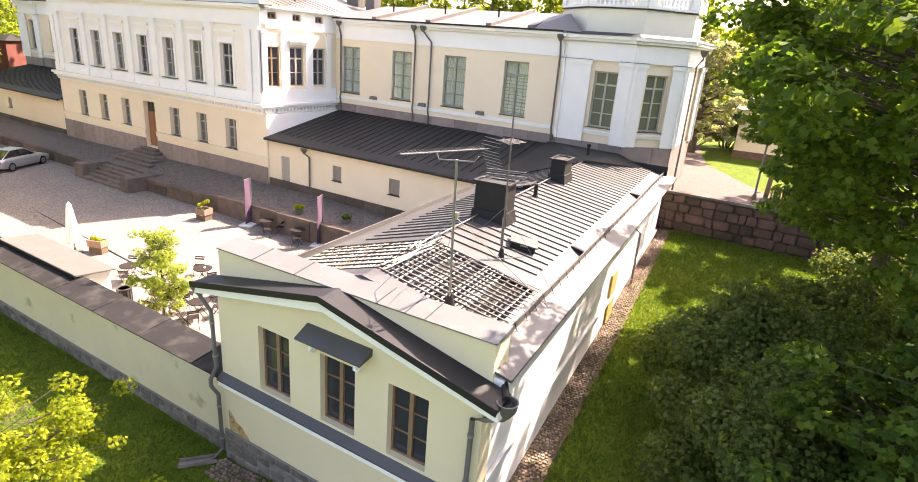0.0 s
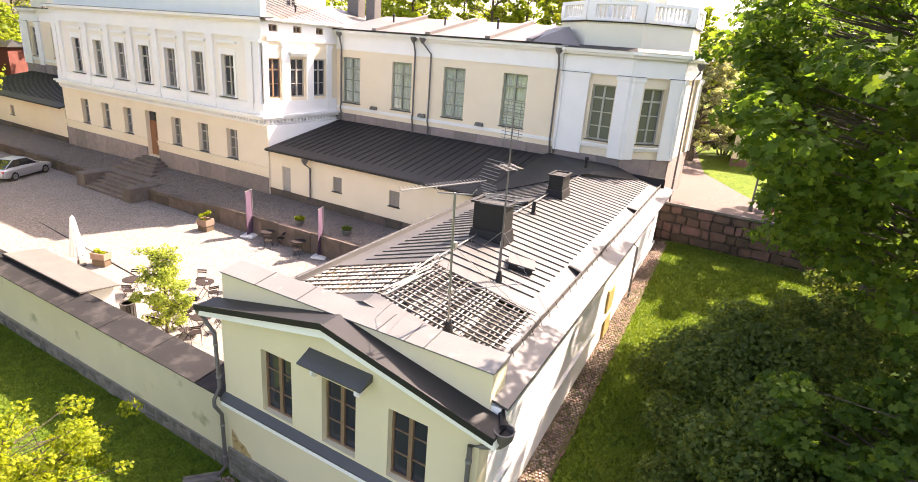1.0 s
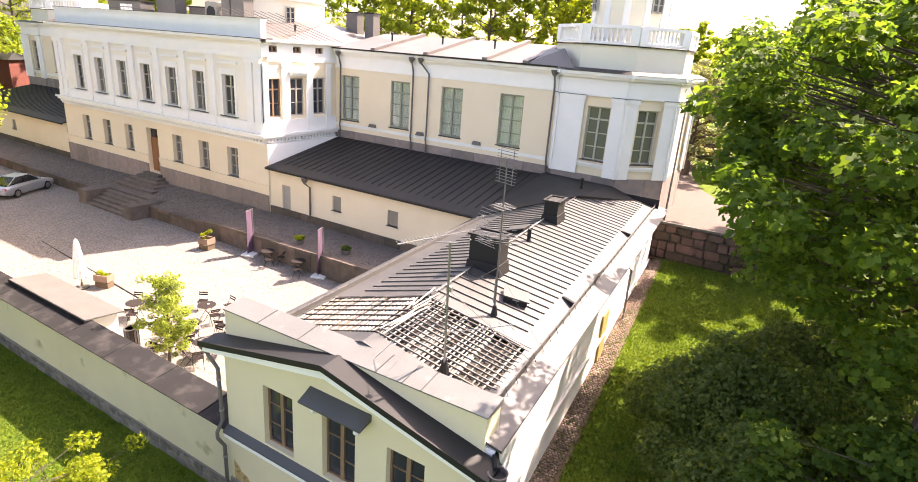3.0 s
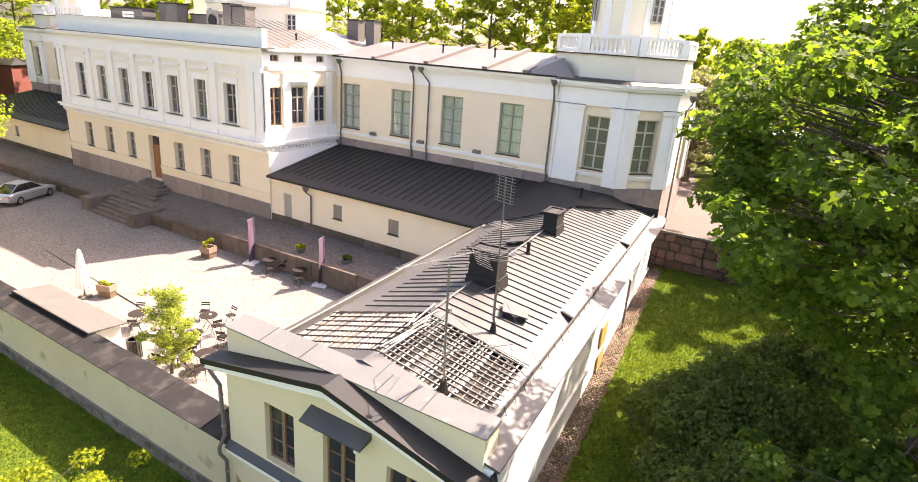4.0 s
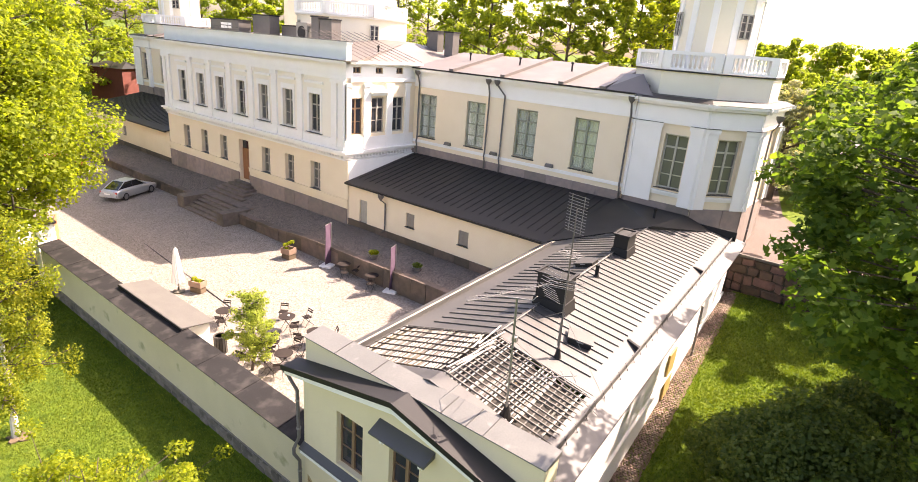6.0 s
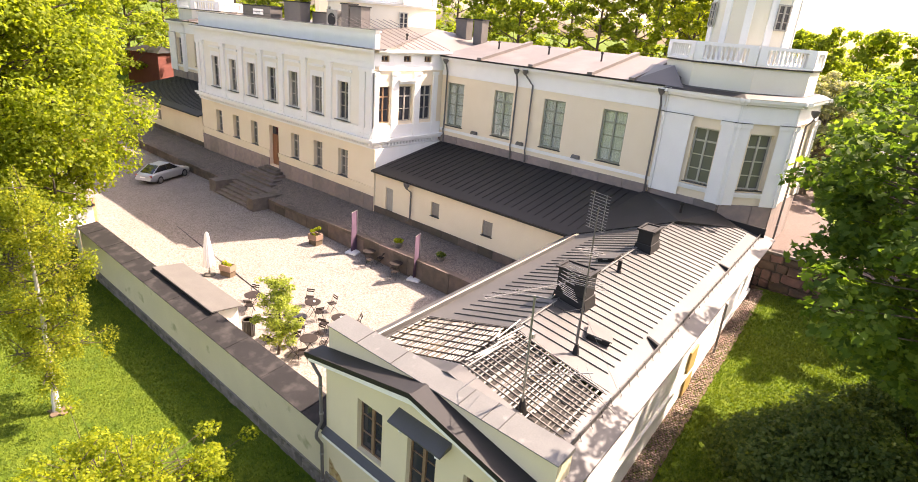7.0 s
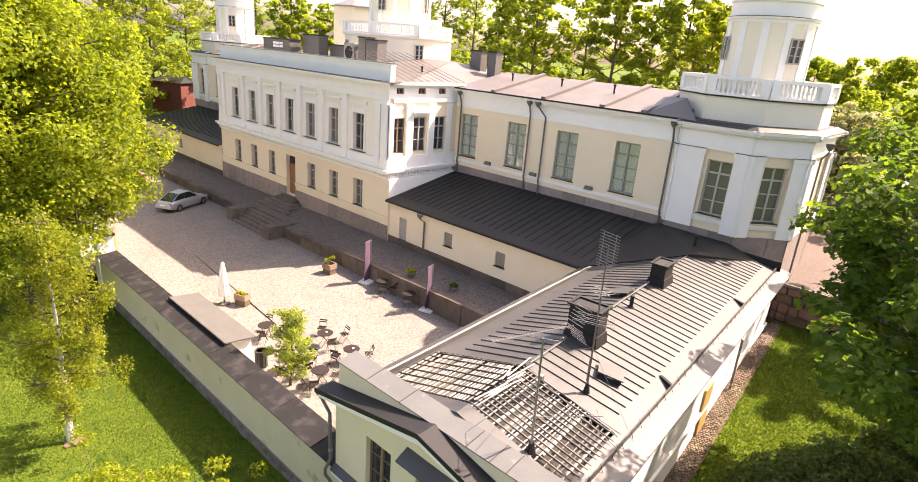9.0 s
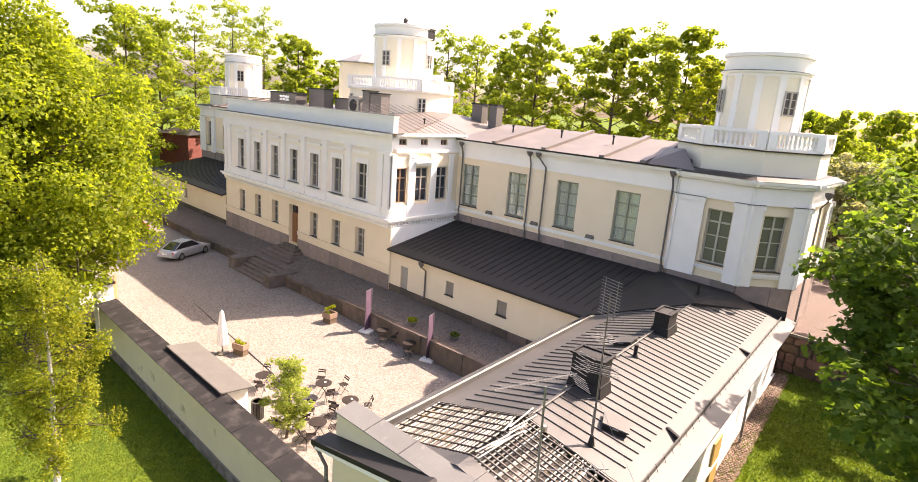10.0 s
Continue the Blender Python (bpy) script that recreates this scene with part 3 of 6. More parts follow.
# wings, mirrored about the middle axis
XM = (X0 + X1) / 2
GX = [-25.5, -21.1, -16.98, -12.72]
WZ0, WZ1 = 5.32, 8.42
for side in (1, -1):
    xa, xb = (XS, -9.9) if side > 0 else (2 * XM + 9.9, X0)
    gx = GX if side > 0 else [2 * XM - g for g in GX]
    wl = part("wing_wall", wall_mesh(xb - xa, -1.5, 10.2, 0.5, [(g - 0.8 - xa, g + 0.8 - xa, WZ0, WZ1) for g in gx]), PLASTER, house, m=frame_at(xa, YW, 0))
    for g in gx:
        window(house, frame_at(g - 0.8, YW, WZ0), 1.6, WZ1 - WZ0, FRAME_GREEN, rows=3, cols=2, depth=0.12, bar=0.07, f=0.1, transom=2.35, glass=CLEAR if side > 0 else GLASS)
        part("sill", Mesh().box(g - 0.86, g + 0.86, YW - 0.05, YW + 0.1, WZ0 - 0.07, WZ0), SHEET, house)
        if side > 0:
            cm = Mesh()
            for k in range(24):
                a0, a1 = g - 0.78 + k * 0.065, g - 0.78 + (k + 1) * 0.065
                cm.add([(a0, YW + 0.26 + 0.03 * (k % 2), WZ0), (a1, YW + 0.26 + 0.03 * ((k + 1) % 2), WZ0), (a1, YW + 0.26 + 0.03 * ((k + 1) % 2), WZ1), (a0, YW + 0.26 + 0.03 * (k % 2), WZ1)], [(0, 1, 2, 3)])
            part("curtain", cm, CURTAIN, house, "pale closed curtain")
    part("string_course", moulding(xb - xa, [(0.05, 4.85, 5.05)]), WHITE, house, m=frame_at(xa, YW, 0))
    base_course(house, frame_at(xa, YW, 0), xb - xa, 2.2, 4.55, 1.7, proud=0.07, seed=5 + side)
    part("entablature", moulding(xb - xa, [(0.05, 8.9, 9.05), (0.03, 9.05, 9.85), (0.2, 9.85, 10.0), (0.38, 10.0, 10.18)]), WHITE, house, m=frame_at(xa, YW, 0))
    part("roof", Mesh().hexa([(xa, YW - 0.42, 10.18), (xb, YW - 0.42, 10.18), (xb, 36.5, 10.18), (xa, 36.5, 10.18)],
                             [(xa, YW - 0.42, 10.24), (xb, YW - 0.42, 10.24), (xb, 36.5, 11.45), (xa, 36.5, 11.45)]), SHEET_RED, house)
    part("roof_back", Mesh().hexa([(xa, 36.5, 10.18), (xb, 36.5, 10.18), (xb, 40, 10.18), (xa, 40, 10.18)],
                                  [(xa, 36.5, 11.44), (xb, 36.5, 11.44), (xb, 40, 10.3), (xa, 40, 10.3)]), SHEET_RED, house)
    part("back_wall", Mesh().box(xa, xb, 39.5, 40, -1.5, 10.18), PLASTER, house)
    for fx in (-23.2, -18.9, -14.6, -11.9):
        fx = fx if side > 0 else 2 * XM - fx
        part("fire_wall_cap", Mesh().hexa([(fx - 0.16, YW - 0.44, 10.2), (fx + 0.16, YW - 0.44, 10.2), (fx + 0.16, 36.5, 11.4), (fx - 0.16, 36.5, 11.4)],
                                          [(fx - 0.18, YW - 0.44, 10.42), (fx + 0.18, YW - 0.44, 10.42), (fx + 0.18, 36.5, 11.66), (fx - 0.18, 36.5, 11.66)]), SHEET_RED, house)
    part("gutter_edge", Mesh().box(xa, xb, YW - 0.46, YW - 0.4, 10.17, 10.27), DARK, house)
part("back_wall", Mesh().box(X0, X1, 45.5, 46, -1.5, 10.3), PLASTER, house)
part("side_back_wall", Mesh().box(X1 - 0.5, X1, 40, 45.5, -1.5, 10.3).box(X0, X0 + 0.5, 40, 45.5, -1.5, 10.3), PLASTER, house)
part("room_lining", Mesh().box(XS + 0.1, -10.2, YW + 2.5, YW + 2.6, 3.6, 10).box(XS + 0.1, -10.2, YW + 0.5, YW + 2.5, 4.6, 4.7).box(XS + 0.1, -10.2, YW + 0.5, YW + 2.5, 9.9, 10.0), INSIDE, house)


# ---- corner pavilions with drum towers ----
def baluster_data():
    return Mesh().lathe([(0.075, 0), (0.075, 0.06), (0.045, 0.1), (0.085, 0.3), (0.045, 0.58), (0.07, 0.64), (0.07, 0.7)], 8).data("baluster", WHITE, True)


BALUSTER = baluster_data()


def balustrade(parent, a, b, z, group=9):
    """Rail, plinth, end post and balusters between two corners of a roof platform."""
    a, b = Vector(a), Vector(b)
    d = b - a
    n = d.length
    m = frame_at(a.x, a.y, z, math.degrees(math.atan2(d.y, d.x)))
    rail = part("balustrade", Mesh().box(0, n, -0.13, 0.13, 0, 0.12).box(0, n, -0.15, 0.15, 0.82, 1.0)
                .box(-0.02, 0.42, -0.16, 0.16, 0.12, 0.82).box(n - 0.42, n + 0.02, -0.16, 0.16, 0.12, 0.82), WHITE, parent, m=m)
    for i in range(group):
        put("baluster", BALUSTER, rail, pose(0.42 + (n - 0.84) * (i + 0.5) / group, 0, 0.12))


def octagon(cx, cy, r, turn=22.5):
    """Corners of an octagon of inner radius r."""
    k = r / math.cos(radians(22.5))
    return [(cx + k * math.cos(radians(turn + 45 * i)), cy + k * math.sin(radians(turn + 45 * i))) for i in range(8)]


def drum(parent, cx, cy, r, z0, z1, windows, n=48):
    """A round plastered tower drum with pilaster strips, cornice, crown and small windows (degrees)."""
    h = z1 - z0
    part("drum_wall", Mesh().lathe([(r, z0), (r, z1 - 0.9)], n, x=cx, y=cy), PLASTER_LIGHT, parent, smooth=True)
    part("drum_cornice", Mesh().lathe([(r + 0.05, z1 - 1.25), (r + 0.05, z1 - 1.12), (r + 0.2, z1 - 1.05), (r + 0.2, z1 - 0.98), (r + 0.04, z1 - 0.95), (r + 0.04, z1 - 0.25),
                                       (r + 0.14, z1 - 0.2), (r + 0.14, z1), (r - 0.2, z1 + 0.05), (0.05, z1 + 0.2)], n, x=cx, y=cy), WHITE, parent, smooth=True)
    part("drum_flashing", Mesh().lathe([(r + 0.225, z1 - 0.975), (r + 0.225, z1 - 0.955), (r + 0.05, z1 - 0.925)], n, x=cx, y=cy), SHEET, parent)
    for k in range(12):
        a = radians(30 * k + 10)
        part("drum_pilaster", Mesh().box(-0.18, 0.18, -0.07, 0.1, z0, z1 - 1.2).box(-0.22, 0.22, -0.1, 0.1, z1 - 1.38, z1 - 1.26), WHITE, parent, m=pose(cx + r * math.cos(a), cy + r * math.sin(a), 0, 0, 0, 30 * k + 10 + 90))
    for w in windows:
        a = radians(w)
        m = pose(cx + (r + 0.03) * math.cos(a), cy + (r + 0.03) * math.sin(a), z0 + 0.36 * h, 0, 0, w + 90) @ pose(-0.4, -0.12, 0)
        window(parent, m, 0.8, 1.3, FRAME_GREY, rows=3, cols=2, depth=0.02)


def grown(loop, d):
    """A loop of corners, counter-clockwise, moved outwards by d."""
    out = []
    for i, p in enumerate(loop):
        a, b = Vector(p) - Vector(loop[i - 1]), Vector(loop[(i + 1) % len(loop)]) - Vector(p)
        na, nb = Vector((a.y, -a.x)).normalized(), Vector((b.y, -b.x)).normalized()
        v = (na + nb).normalized()
        out.append(tuple(Vector(p) + v * (d / v.dot(na))))
    return out


def pavilion(cx, cy, label, drum_windows):
    p = thing("corner_pavilion", label, "tower", pose(cx, cy, 0))
    top = 10.2
    a0, b0, c0, d0 = 1.91, 4.7, 4.04, 2.57
    # chamfered plan, from the corner left of the face that looks along -y
    oc = [(-a0, -b0), (a0, -b0), (c0, -d0), (c0, d0), (a0, b0), (-a0, b0), (-c0, d0), (-c0, -d0)]
    for k in range(8):
        a, b = oc[k], oc[(k + 1) % 8]
        n = math.hypot(b[0] - a[0], b[1] - a[1])
        deg = math.degrees(math.atan2(b[1] - a[1], b[0] - a[0]))
        m = frame_at(a[0], a[1], 0, deg)
        open_face = k in (0, 1, 7)
        c = 2.37 if k == 0 else 1.5
        hw = 0.65
        lw, rw = (1.36, 0.55) if k == 0 else (0.5, 0.62)
        hs = [(c - hw, c + hw, 5.3, 8.3)] if open_face else []
        part("wall", wall_mesh(n, -1.5, top, 0.45, hs), PLASTER, p, m=m)
        part("entablature", moulding(n, [(0.12, 8.85, 9.05), (0.10, 9.05, 9.75), (0.3, 9.8, 9.95), (0.45, 9.95, 10.12)]), WHITE, p, m=m)
        base_course(p, m, n, 0.8, 4.45, 2.2, proud=0.10, seed=20 + k)
        for s0, s1 in ((0.08 if k == 0 else -0.05, lw), (n - rw, n + 0.05)):
            part("pilaster", moulding(s1 - s0, [(0.17, 4.45, 8.62), (0.23, 8.62, 8.85)], 0.02), WHITE, p, m=m @ pose(s0, 0, 0))
            part("pilaster_flashing", Mesh().box(s0 - 0.2, s1 + 0.2, -0.26, 0.02, 8.853, 8.875), SHEET, p, m=m)
        if open_face:
            window(p, m @ pose(c - hw, 0, 5.3), 2 * hw, 3.0, FRAME_PALE, rows=3, cols=2, transom=2.3, depth=0.2, glass=GLASS_GREY, bar=0.055)
            part("sill", moulding(1.75, [(0.08, 4.9, 5.05), (0.16, 5.05, 5.15)]), WHITE, p, m=m @ pose(c - 0.875, 0, 0))
            part("sill_flashing", Mesh().box(c - 0.75, c + 0.75, -0.1, 0.2, 5.26, 5.3), SHEET, p, m=m)
            part("curtain", Mesh().box(c - hw, c + hw, 0.5, 0.52, 5.31, 8.28 if k != 1 else 6.3), BLIND, p, m=m)
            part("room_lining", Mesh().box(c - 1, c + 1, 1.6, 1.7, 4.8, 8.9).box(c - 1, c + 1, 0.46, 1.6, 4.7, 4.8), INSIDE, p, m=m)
    part("roof_edge", Mesh().hexa([(x, y, 10.12) for x, y in grown(oc, 0.5)], [(x, y, 10.3) for x, y in grown(oc, 0.05)]), SHEET_BLACK, p)
    ux, uy, half, turn = 0.0, 0.14, 3.8, 25.4
    part("attic", Mesh().hexa([(x, y, 10.15) for x, y in octagon(ux, uy, half, turn)], [(x, y, 11.55) for x, y in octagon(ux, uy, half, turn)]), PLASTER_LIGHT, p)
    part("attic_flashing", Mesh().hexa([(x, y, 11.55) for x, y in octagon(ux, uy, half + 0.1, turn)], [(x, y, 11.61) for x, y in octagon(ux, uy, half + 0.1, turn)]), SHEET_BLACK, p)
    oc2 = octagon(ux, uy, half - 0.05, turn)
    for k in range(8):
        balustrade(p, oc2[k], oc2[(k + 1) % 8], 11.64)
    drum(p, ux, uy, 2.2, 11.61, 16.75, drum_windows)
    return p


east = pavilion(-7.76, YW + 4.7, "pale yellow octagonal pavilion with a round tower and white balustrade", (-142, -36, 60, 120))
copy_thing(east, pose(2 * XM + 7.76, YW + 4.7, 0))
part("valley_roof", Mesh().hexa([(-11.9, YW - 0.35, 10.26), (-8.9, YW - 0.35, 10.2), (-10.2, YW + 1.7, 10.2), (-12.6, YW + 3.2, 10.26)], [(-11.9, YW - 0.34, 10.28), (-8.9, YW - 0.34, 10.22), (-10.35, YW + 1.5, 11.25), (-12.5, YW + 3.3, 11.1)]), SHEET, house, "grey metal valley between wing roof and pavilion")

# ---- middle tower on the roof ----
mid = thing("middle_tower", "round white roof tower on a wide drum with a white balustrade", "tower")
MX, MY = XM - 0.4, 36.2
part("base_wall", Mesh().lathe([(4.9, 10.6), (4.9, 13.45)], 48, x=MX, y=MY), PLASTER_LIGHT, mid, smooth=True)
part("platform", Mesh().lathe([(5.05, 13.45), (5.12, 13.6), (4.9, 13.65)], 48, x=MX, y=MY), WHITE, mid, smooth=True)
oc = octagon(MX, MY, 4.75)
for k in range(8):
    balustrade(mid, oc[k], oc[(k + 1) % 8], 13.62, 14)
drum(mid, MX, MY, 2.75, 13.6, 19.3, (-75, 15, 105, 195))
for w in (-20, -110):
    a = radians(w)
    window(mid, pose(MX + 4.93 * math.cos(a), MY + 4.93 * math.sin(a), 11.7, 0, 0, w + 90) @ pose(-0.4, -0.1, 0), 0.8, 1.3, FRAME_PALE, rows=3, cols=2, depth=0.02)
part("finial", Mesh().lathe([(0.5, 19.4), (0.5, 19.6), (0.15, 19.75), (0.22, 20.0), (0.05, 20.15)], 12, x=MX, y=MY), DARK, mid, "dark metal finial on the drum roof")
part("roof_box", Mesh().box(MX + 2.0, MX + 2.8, MY + 0.4, MY + 1.2, 18.2, 19.0).box(MX + 1.95, MX + 2.85, MY + 0.35, MY + 1.25, 19.05, 19.2), DARK, mid, "dark metal housing beside the drum crown")
part("corner_box", Mesh().box(MX + 4.1, MX + 5.1, MY - 0.6, MY + 0.4, 14.62, 15.1), WHITE, mid)

# ---- annex ----
SHEAR = Matrix(((1, -0.072, 0, 0.072 * 8.0), (0, 1, 0, 0), (0, 0, 1, 0), (0, 0, 0, 1)))


def sheared(ms):
    ms.v = [tuple(SHEAR @ Vector(p)) for p in ms.v]
    return ms


AX0, AX1, AY0, AY1 = -9.35, -1.45, 7.85, 31.6
RX, RZ1, EZ, EZE = -5.2, 3.99, 2.70, 3.15   # ridge, yard eaves and sunny eaves of the roof
GP = -5.4                                # peak of the front gable
annex = thing("annex", "long pale yellow annex with a partly opened grey metal roof", "building")


def roof_z(x):
    return RZ1 - (RZ1 - (EZE if x > RX else EZ)) * abs(x - RX) / (AX1 + 0.4 - RX)


WINS = [(-7.85, -6.76), (-5.74, -4.68), (-3.74, -2.69)]
FW0, FW1 = 0.36, 2.18
wm = wall_mesh(AX1 - AX0, -3.5, 2.9, 0.45, [(a - AX0, b - AX0, FW0, FW1) for a, b in WINS])
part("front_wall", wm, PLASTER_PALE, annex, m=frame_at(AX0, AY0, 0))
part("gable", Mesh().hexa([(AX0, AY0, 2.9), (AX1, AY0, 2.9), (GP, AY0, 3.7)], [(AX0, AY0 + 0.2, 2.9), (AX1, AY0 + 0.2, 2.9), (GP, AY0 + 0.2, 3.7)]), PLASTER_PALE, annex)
for a, b in WINS:
    window(annex, frame_at(a, AY0, FW0), b - a, FW1 - FW0, FRAME_BROWN, rows=3, cols=2, depth=0.16, bar=0.028, f=0.05)
part("sill_course", Mesh().hexa([(AX0 - 0.02, AY0 - 0.16, -0.06), (AX1, AY0 - 0.16, -0.06), (AX1, AY0 + 0.03, -0.06), (AX0 - 0.02, AY0 + 0.03, -0.06)],
                                [(AX0 - 0.02, AY0 - 0.16, 0.08), (AX1, AY0 - 0.16, 0.08), (AX1, AY0 + 0.03, 0.12), (AX0 - 0.02, AY0 + 0.03, 0.12)]), WHITE, annex)
part("sill_flashing", Mesh().hexa([(AX0 - 0.04, AY0 - 0.19, 0.085), (AX1 + 0.02, AY0 - 0.19, 0.085), (AX1 + 0.02, AY0 + 0.02, 0.13), (AX0 - 0.04, AY0 + 0.02, 0.13)],
                                  [(AX0 - 0.04, AY0 - 0.19, 0.12), (AX1 + 0.02, AY0 - 0.19, 0.12), (AX1 + 0.02, AY0 + 0.02, 0.3), (AX0 - 0.04, AY0 + 0.02, 0.3)]), SHEET, annex)
hood = part("window_hood", Mesh().hexa([(-6.12, AY0 - 0.42, 2.58), (-4.2, AY0 - 0.42, 2.58), (-4.2, AY0, 2.66), (-6.12, AY0, 2.66)],
                                       [(-6.12, AY0 - 0.42, 2.62), (-4.2, AY0 - 0.42, 2.62), (-4.2, AY0, 2.84), (-6.12, AY0, 2.84)]), SHEET, annex)
STAIN = [(-9.22, -0.88), (-9.12, -0.93), (-9.02, -1.02), (-8.93, -1.16), (-8.8, -1.2), (-8.66, -1.25), (-8.58, -1.38), (-8.47, -1.43), (-8.4, -1.545), (-8.7, -1.56), (-9.0, -1.55), (-9.22, -1.56)]
part("bare_patch", Mesh().hexa([(x, AY0 + 0.01, z) for x, z in STAIN], [(x, AY0 - 0.004, z) for x, z in STAIN]), OCHRE, annex, "ochre patch where the plaster has come away")
for hx in (-5.9, -4.55):
    part("bracket", Mesh().tube([(hx, AY0, 2.25), (hx, AY0 - 0.08, 2.2), (hx, AY0 - 0.16, 2.28), (hx, AY0 - 0.14, 2.42), (hx, AY0 - 0.26, 2.5), (hx, AY0 - 0.34, 2.58)], 0.05, 6), WHITE, hood)
# side walls; sunlight is put into the sunny one's colour, white instead of pale plaster
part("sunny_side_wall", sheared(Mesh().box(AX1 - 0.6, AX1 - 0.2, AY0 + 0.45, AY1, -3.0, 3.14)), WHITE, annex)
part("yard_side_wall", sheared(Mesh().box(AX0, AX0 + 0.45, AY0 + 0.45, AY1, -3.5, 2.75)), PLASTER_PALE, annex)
part("side_cornice", sheared(Mesh().box(AX1 - 0.2, AX1 + 0.05, AY0 + 0.3, AY1, 2.6, 2.85).box(AX1 - 0.2, AX1 + 0.25, AY0 + 0.3, AY1, 2.85, 3.09)), WHITE, annex)
part("side_door", sheared(Mesh().box(AX1 - 0.19, AX1 - 0.11, 20.2, 21.2, -1.2, 1.1)), DOOR_YELLOW, annex, "yellow-brown wooden side door")
part("side_sill_course", sheared(Mesh().box(AX1 - 0.2, AX1 - 0.1, AY0, AY1, -0.05, 0.12)), WHITE, annex)
# roof sheets
def slope_slab(xa, xb, ya, yb, lift=0.0, thick=0.06, straight=False):
    low = [(xa, ya, roof_z(xa) - thick), (xb, ya, roof_z(xb) - thick), (xb, yb, roof_z(xb) - thick), (xa, yb, roof_z(xa) - thick)]
    return sheared(Mesh().hexa(low, [(x, y, z + thick + lift) for x, y, z in low]))


OX0, OX1, OY0, OY1 = -8.8, -2.05, 9.25, 12.0
EX0, EX1 = AX0 - 0.4, AX1 + 0.4
roof = part("roof", slope_slab(EX0, OX0, AY0 + 0.2, AY1), SHEET, annex)
for xa, xb, ya, yb in ((OX0, RX, OY1, AY1), (RX, OX1, OY1, AY1), (OX0, RX, AY0 + 0.86, OY0), (RX, OX1, AY0 + 0.86, OY0), (OX1, EX1, AY0 + 0.3, AY1)):
    part("roof_sheet", slope_slab(xa, xb, ya, yb), SHEET, annex)
# underlay coloured near black, with the shade of the roof void in it
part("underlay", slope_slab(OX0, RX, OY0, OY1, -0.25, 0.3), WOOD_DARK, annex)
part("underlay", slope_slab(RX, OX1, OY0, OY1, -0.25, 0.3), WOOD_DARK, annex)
SL, SLE = math.atan2(RZ1 - EZ, EX1 - RX), math.atan2(RZ1 - EZE, EX1 - RX)
_seam = Mesh().box(0, 2.82 / math.cos(SL), -0.014, 0.014, 0, 0.04).data("seam", SHEET)
y = OY1 + 0.4
while y < AY1 - 1.2:
    xr = RX - 0.072 * (y - 8)
    put("seam", _seam, annex, pose(xr, y, RZ1, 0, math.degrees(SLE), 8))
    put("seam", _seam, annex, pose(xr, y, RZ1, 0, math.degrees(SL), 180 - 2))
    y += 0.46
part("ridge_cap", sheared(Mesh().tube([(RX, OY1, RZ1 + 0.03), (RX, AY1, RZ1 + 0.03)], 0.035, 6)), SHEET, annex)
sd = [(-10.75, 24.3, 2.70), (-6.35, 27.0, 4.12), (-4.35, 30.9, 3.48), (-5.95, 31.02, 4.05), (-10.1, 31.02, 4.15)]
part("saddle_sheet", Mesh().add(sd + [(x, y, z - 0.35) for x, y, z in sd], [(0, 1, 4), (1, 2, 3), (1, 3, 4), (0, 1, 6, 5), (1, 2, 7, 6), (2, 3, 8, 7)]), SHEET_BLACK, annex)
part("end_flashing", Mesh().box(-6.1, -3.2, 31.0, 31.05, 2.4, 3.75), SHEET_BLACK, annex)
# battens of the opened roof
rnd = random.Random(4)
for s in (1, -1):
    lim = abs((OX1 if s > 0 else OX0) - RX)
    run = lim / math.cos(SLE if s > 0 else SL)
    deg = math.degrees(SLE if s > 0 else SL)
    lath = Mesh().box(-0.017, 0.017, 0, OY1 - OY0 + 0.06, 0, 0.028).data("batten", WOOD_OLD)
    lath_grey = Mesh().box(-0.017, 0.017, 0, OY1 - OY0 + 0.03, 0, 0.028).data("batten", WOOD_GREY)
    rafter = Mesh().box(0, run + 0.1, -0.017, 0.017, 0, 0.045).data("cross_batten", WOOD_DARK if s < 0 else WOOD_GREY)
    n = round(lim / 0.125)
    for i in range(n):
        x = RX + s * (0.08 + (lim - 0.14) * i / (n - 1))
        if rnd.random() < 0.1:
            continue
        put("batten", lath if rnd.random() < 0.8 else lath_grey, annex, pose(x - 0.072 * (OY0 - 8) + rnd.uniform(-0.015, 0.015), OY0 - 0.02 + rnd.uniform(-0.05, 0.05), roof_z(x) - 0.045, 0, deg * s, 4.1 + rnd.uniform(-0.8, 0.8)))
    for i in range(8 if s < 0 else 13):
        y = OY0 + 0.08 + (OY1 - OY0 - 0.16) * i / (7 if s < 0 else 12)
        put("cross_batten", rafter, annex, pose(RX - 0.072 * (y - 8), y, RZ1 - 0.035, 0, deg, (4.1 if s > 0 else 180) + rnd.uniform(-0.8, 0.8)))
    # old boards below, lying loose with gaps; mostly dark, the gaps' shade put into their colour
    for i in range(22):
        d = 0.1 + (lim - 0.2) * i / 21
        x = RX + s * d
        k = rnd.choice((1.0, 1.0, 0.75, 0.5))
        ln = (OY1 - OY0) * k
        y0 = OY0 + rnd.uniform(0, OY1 - OY0 - ln)
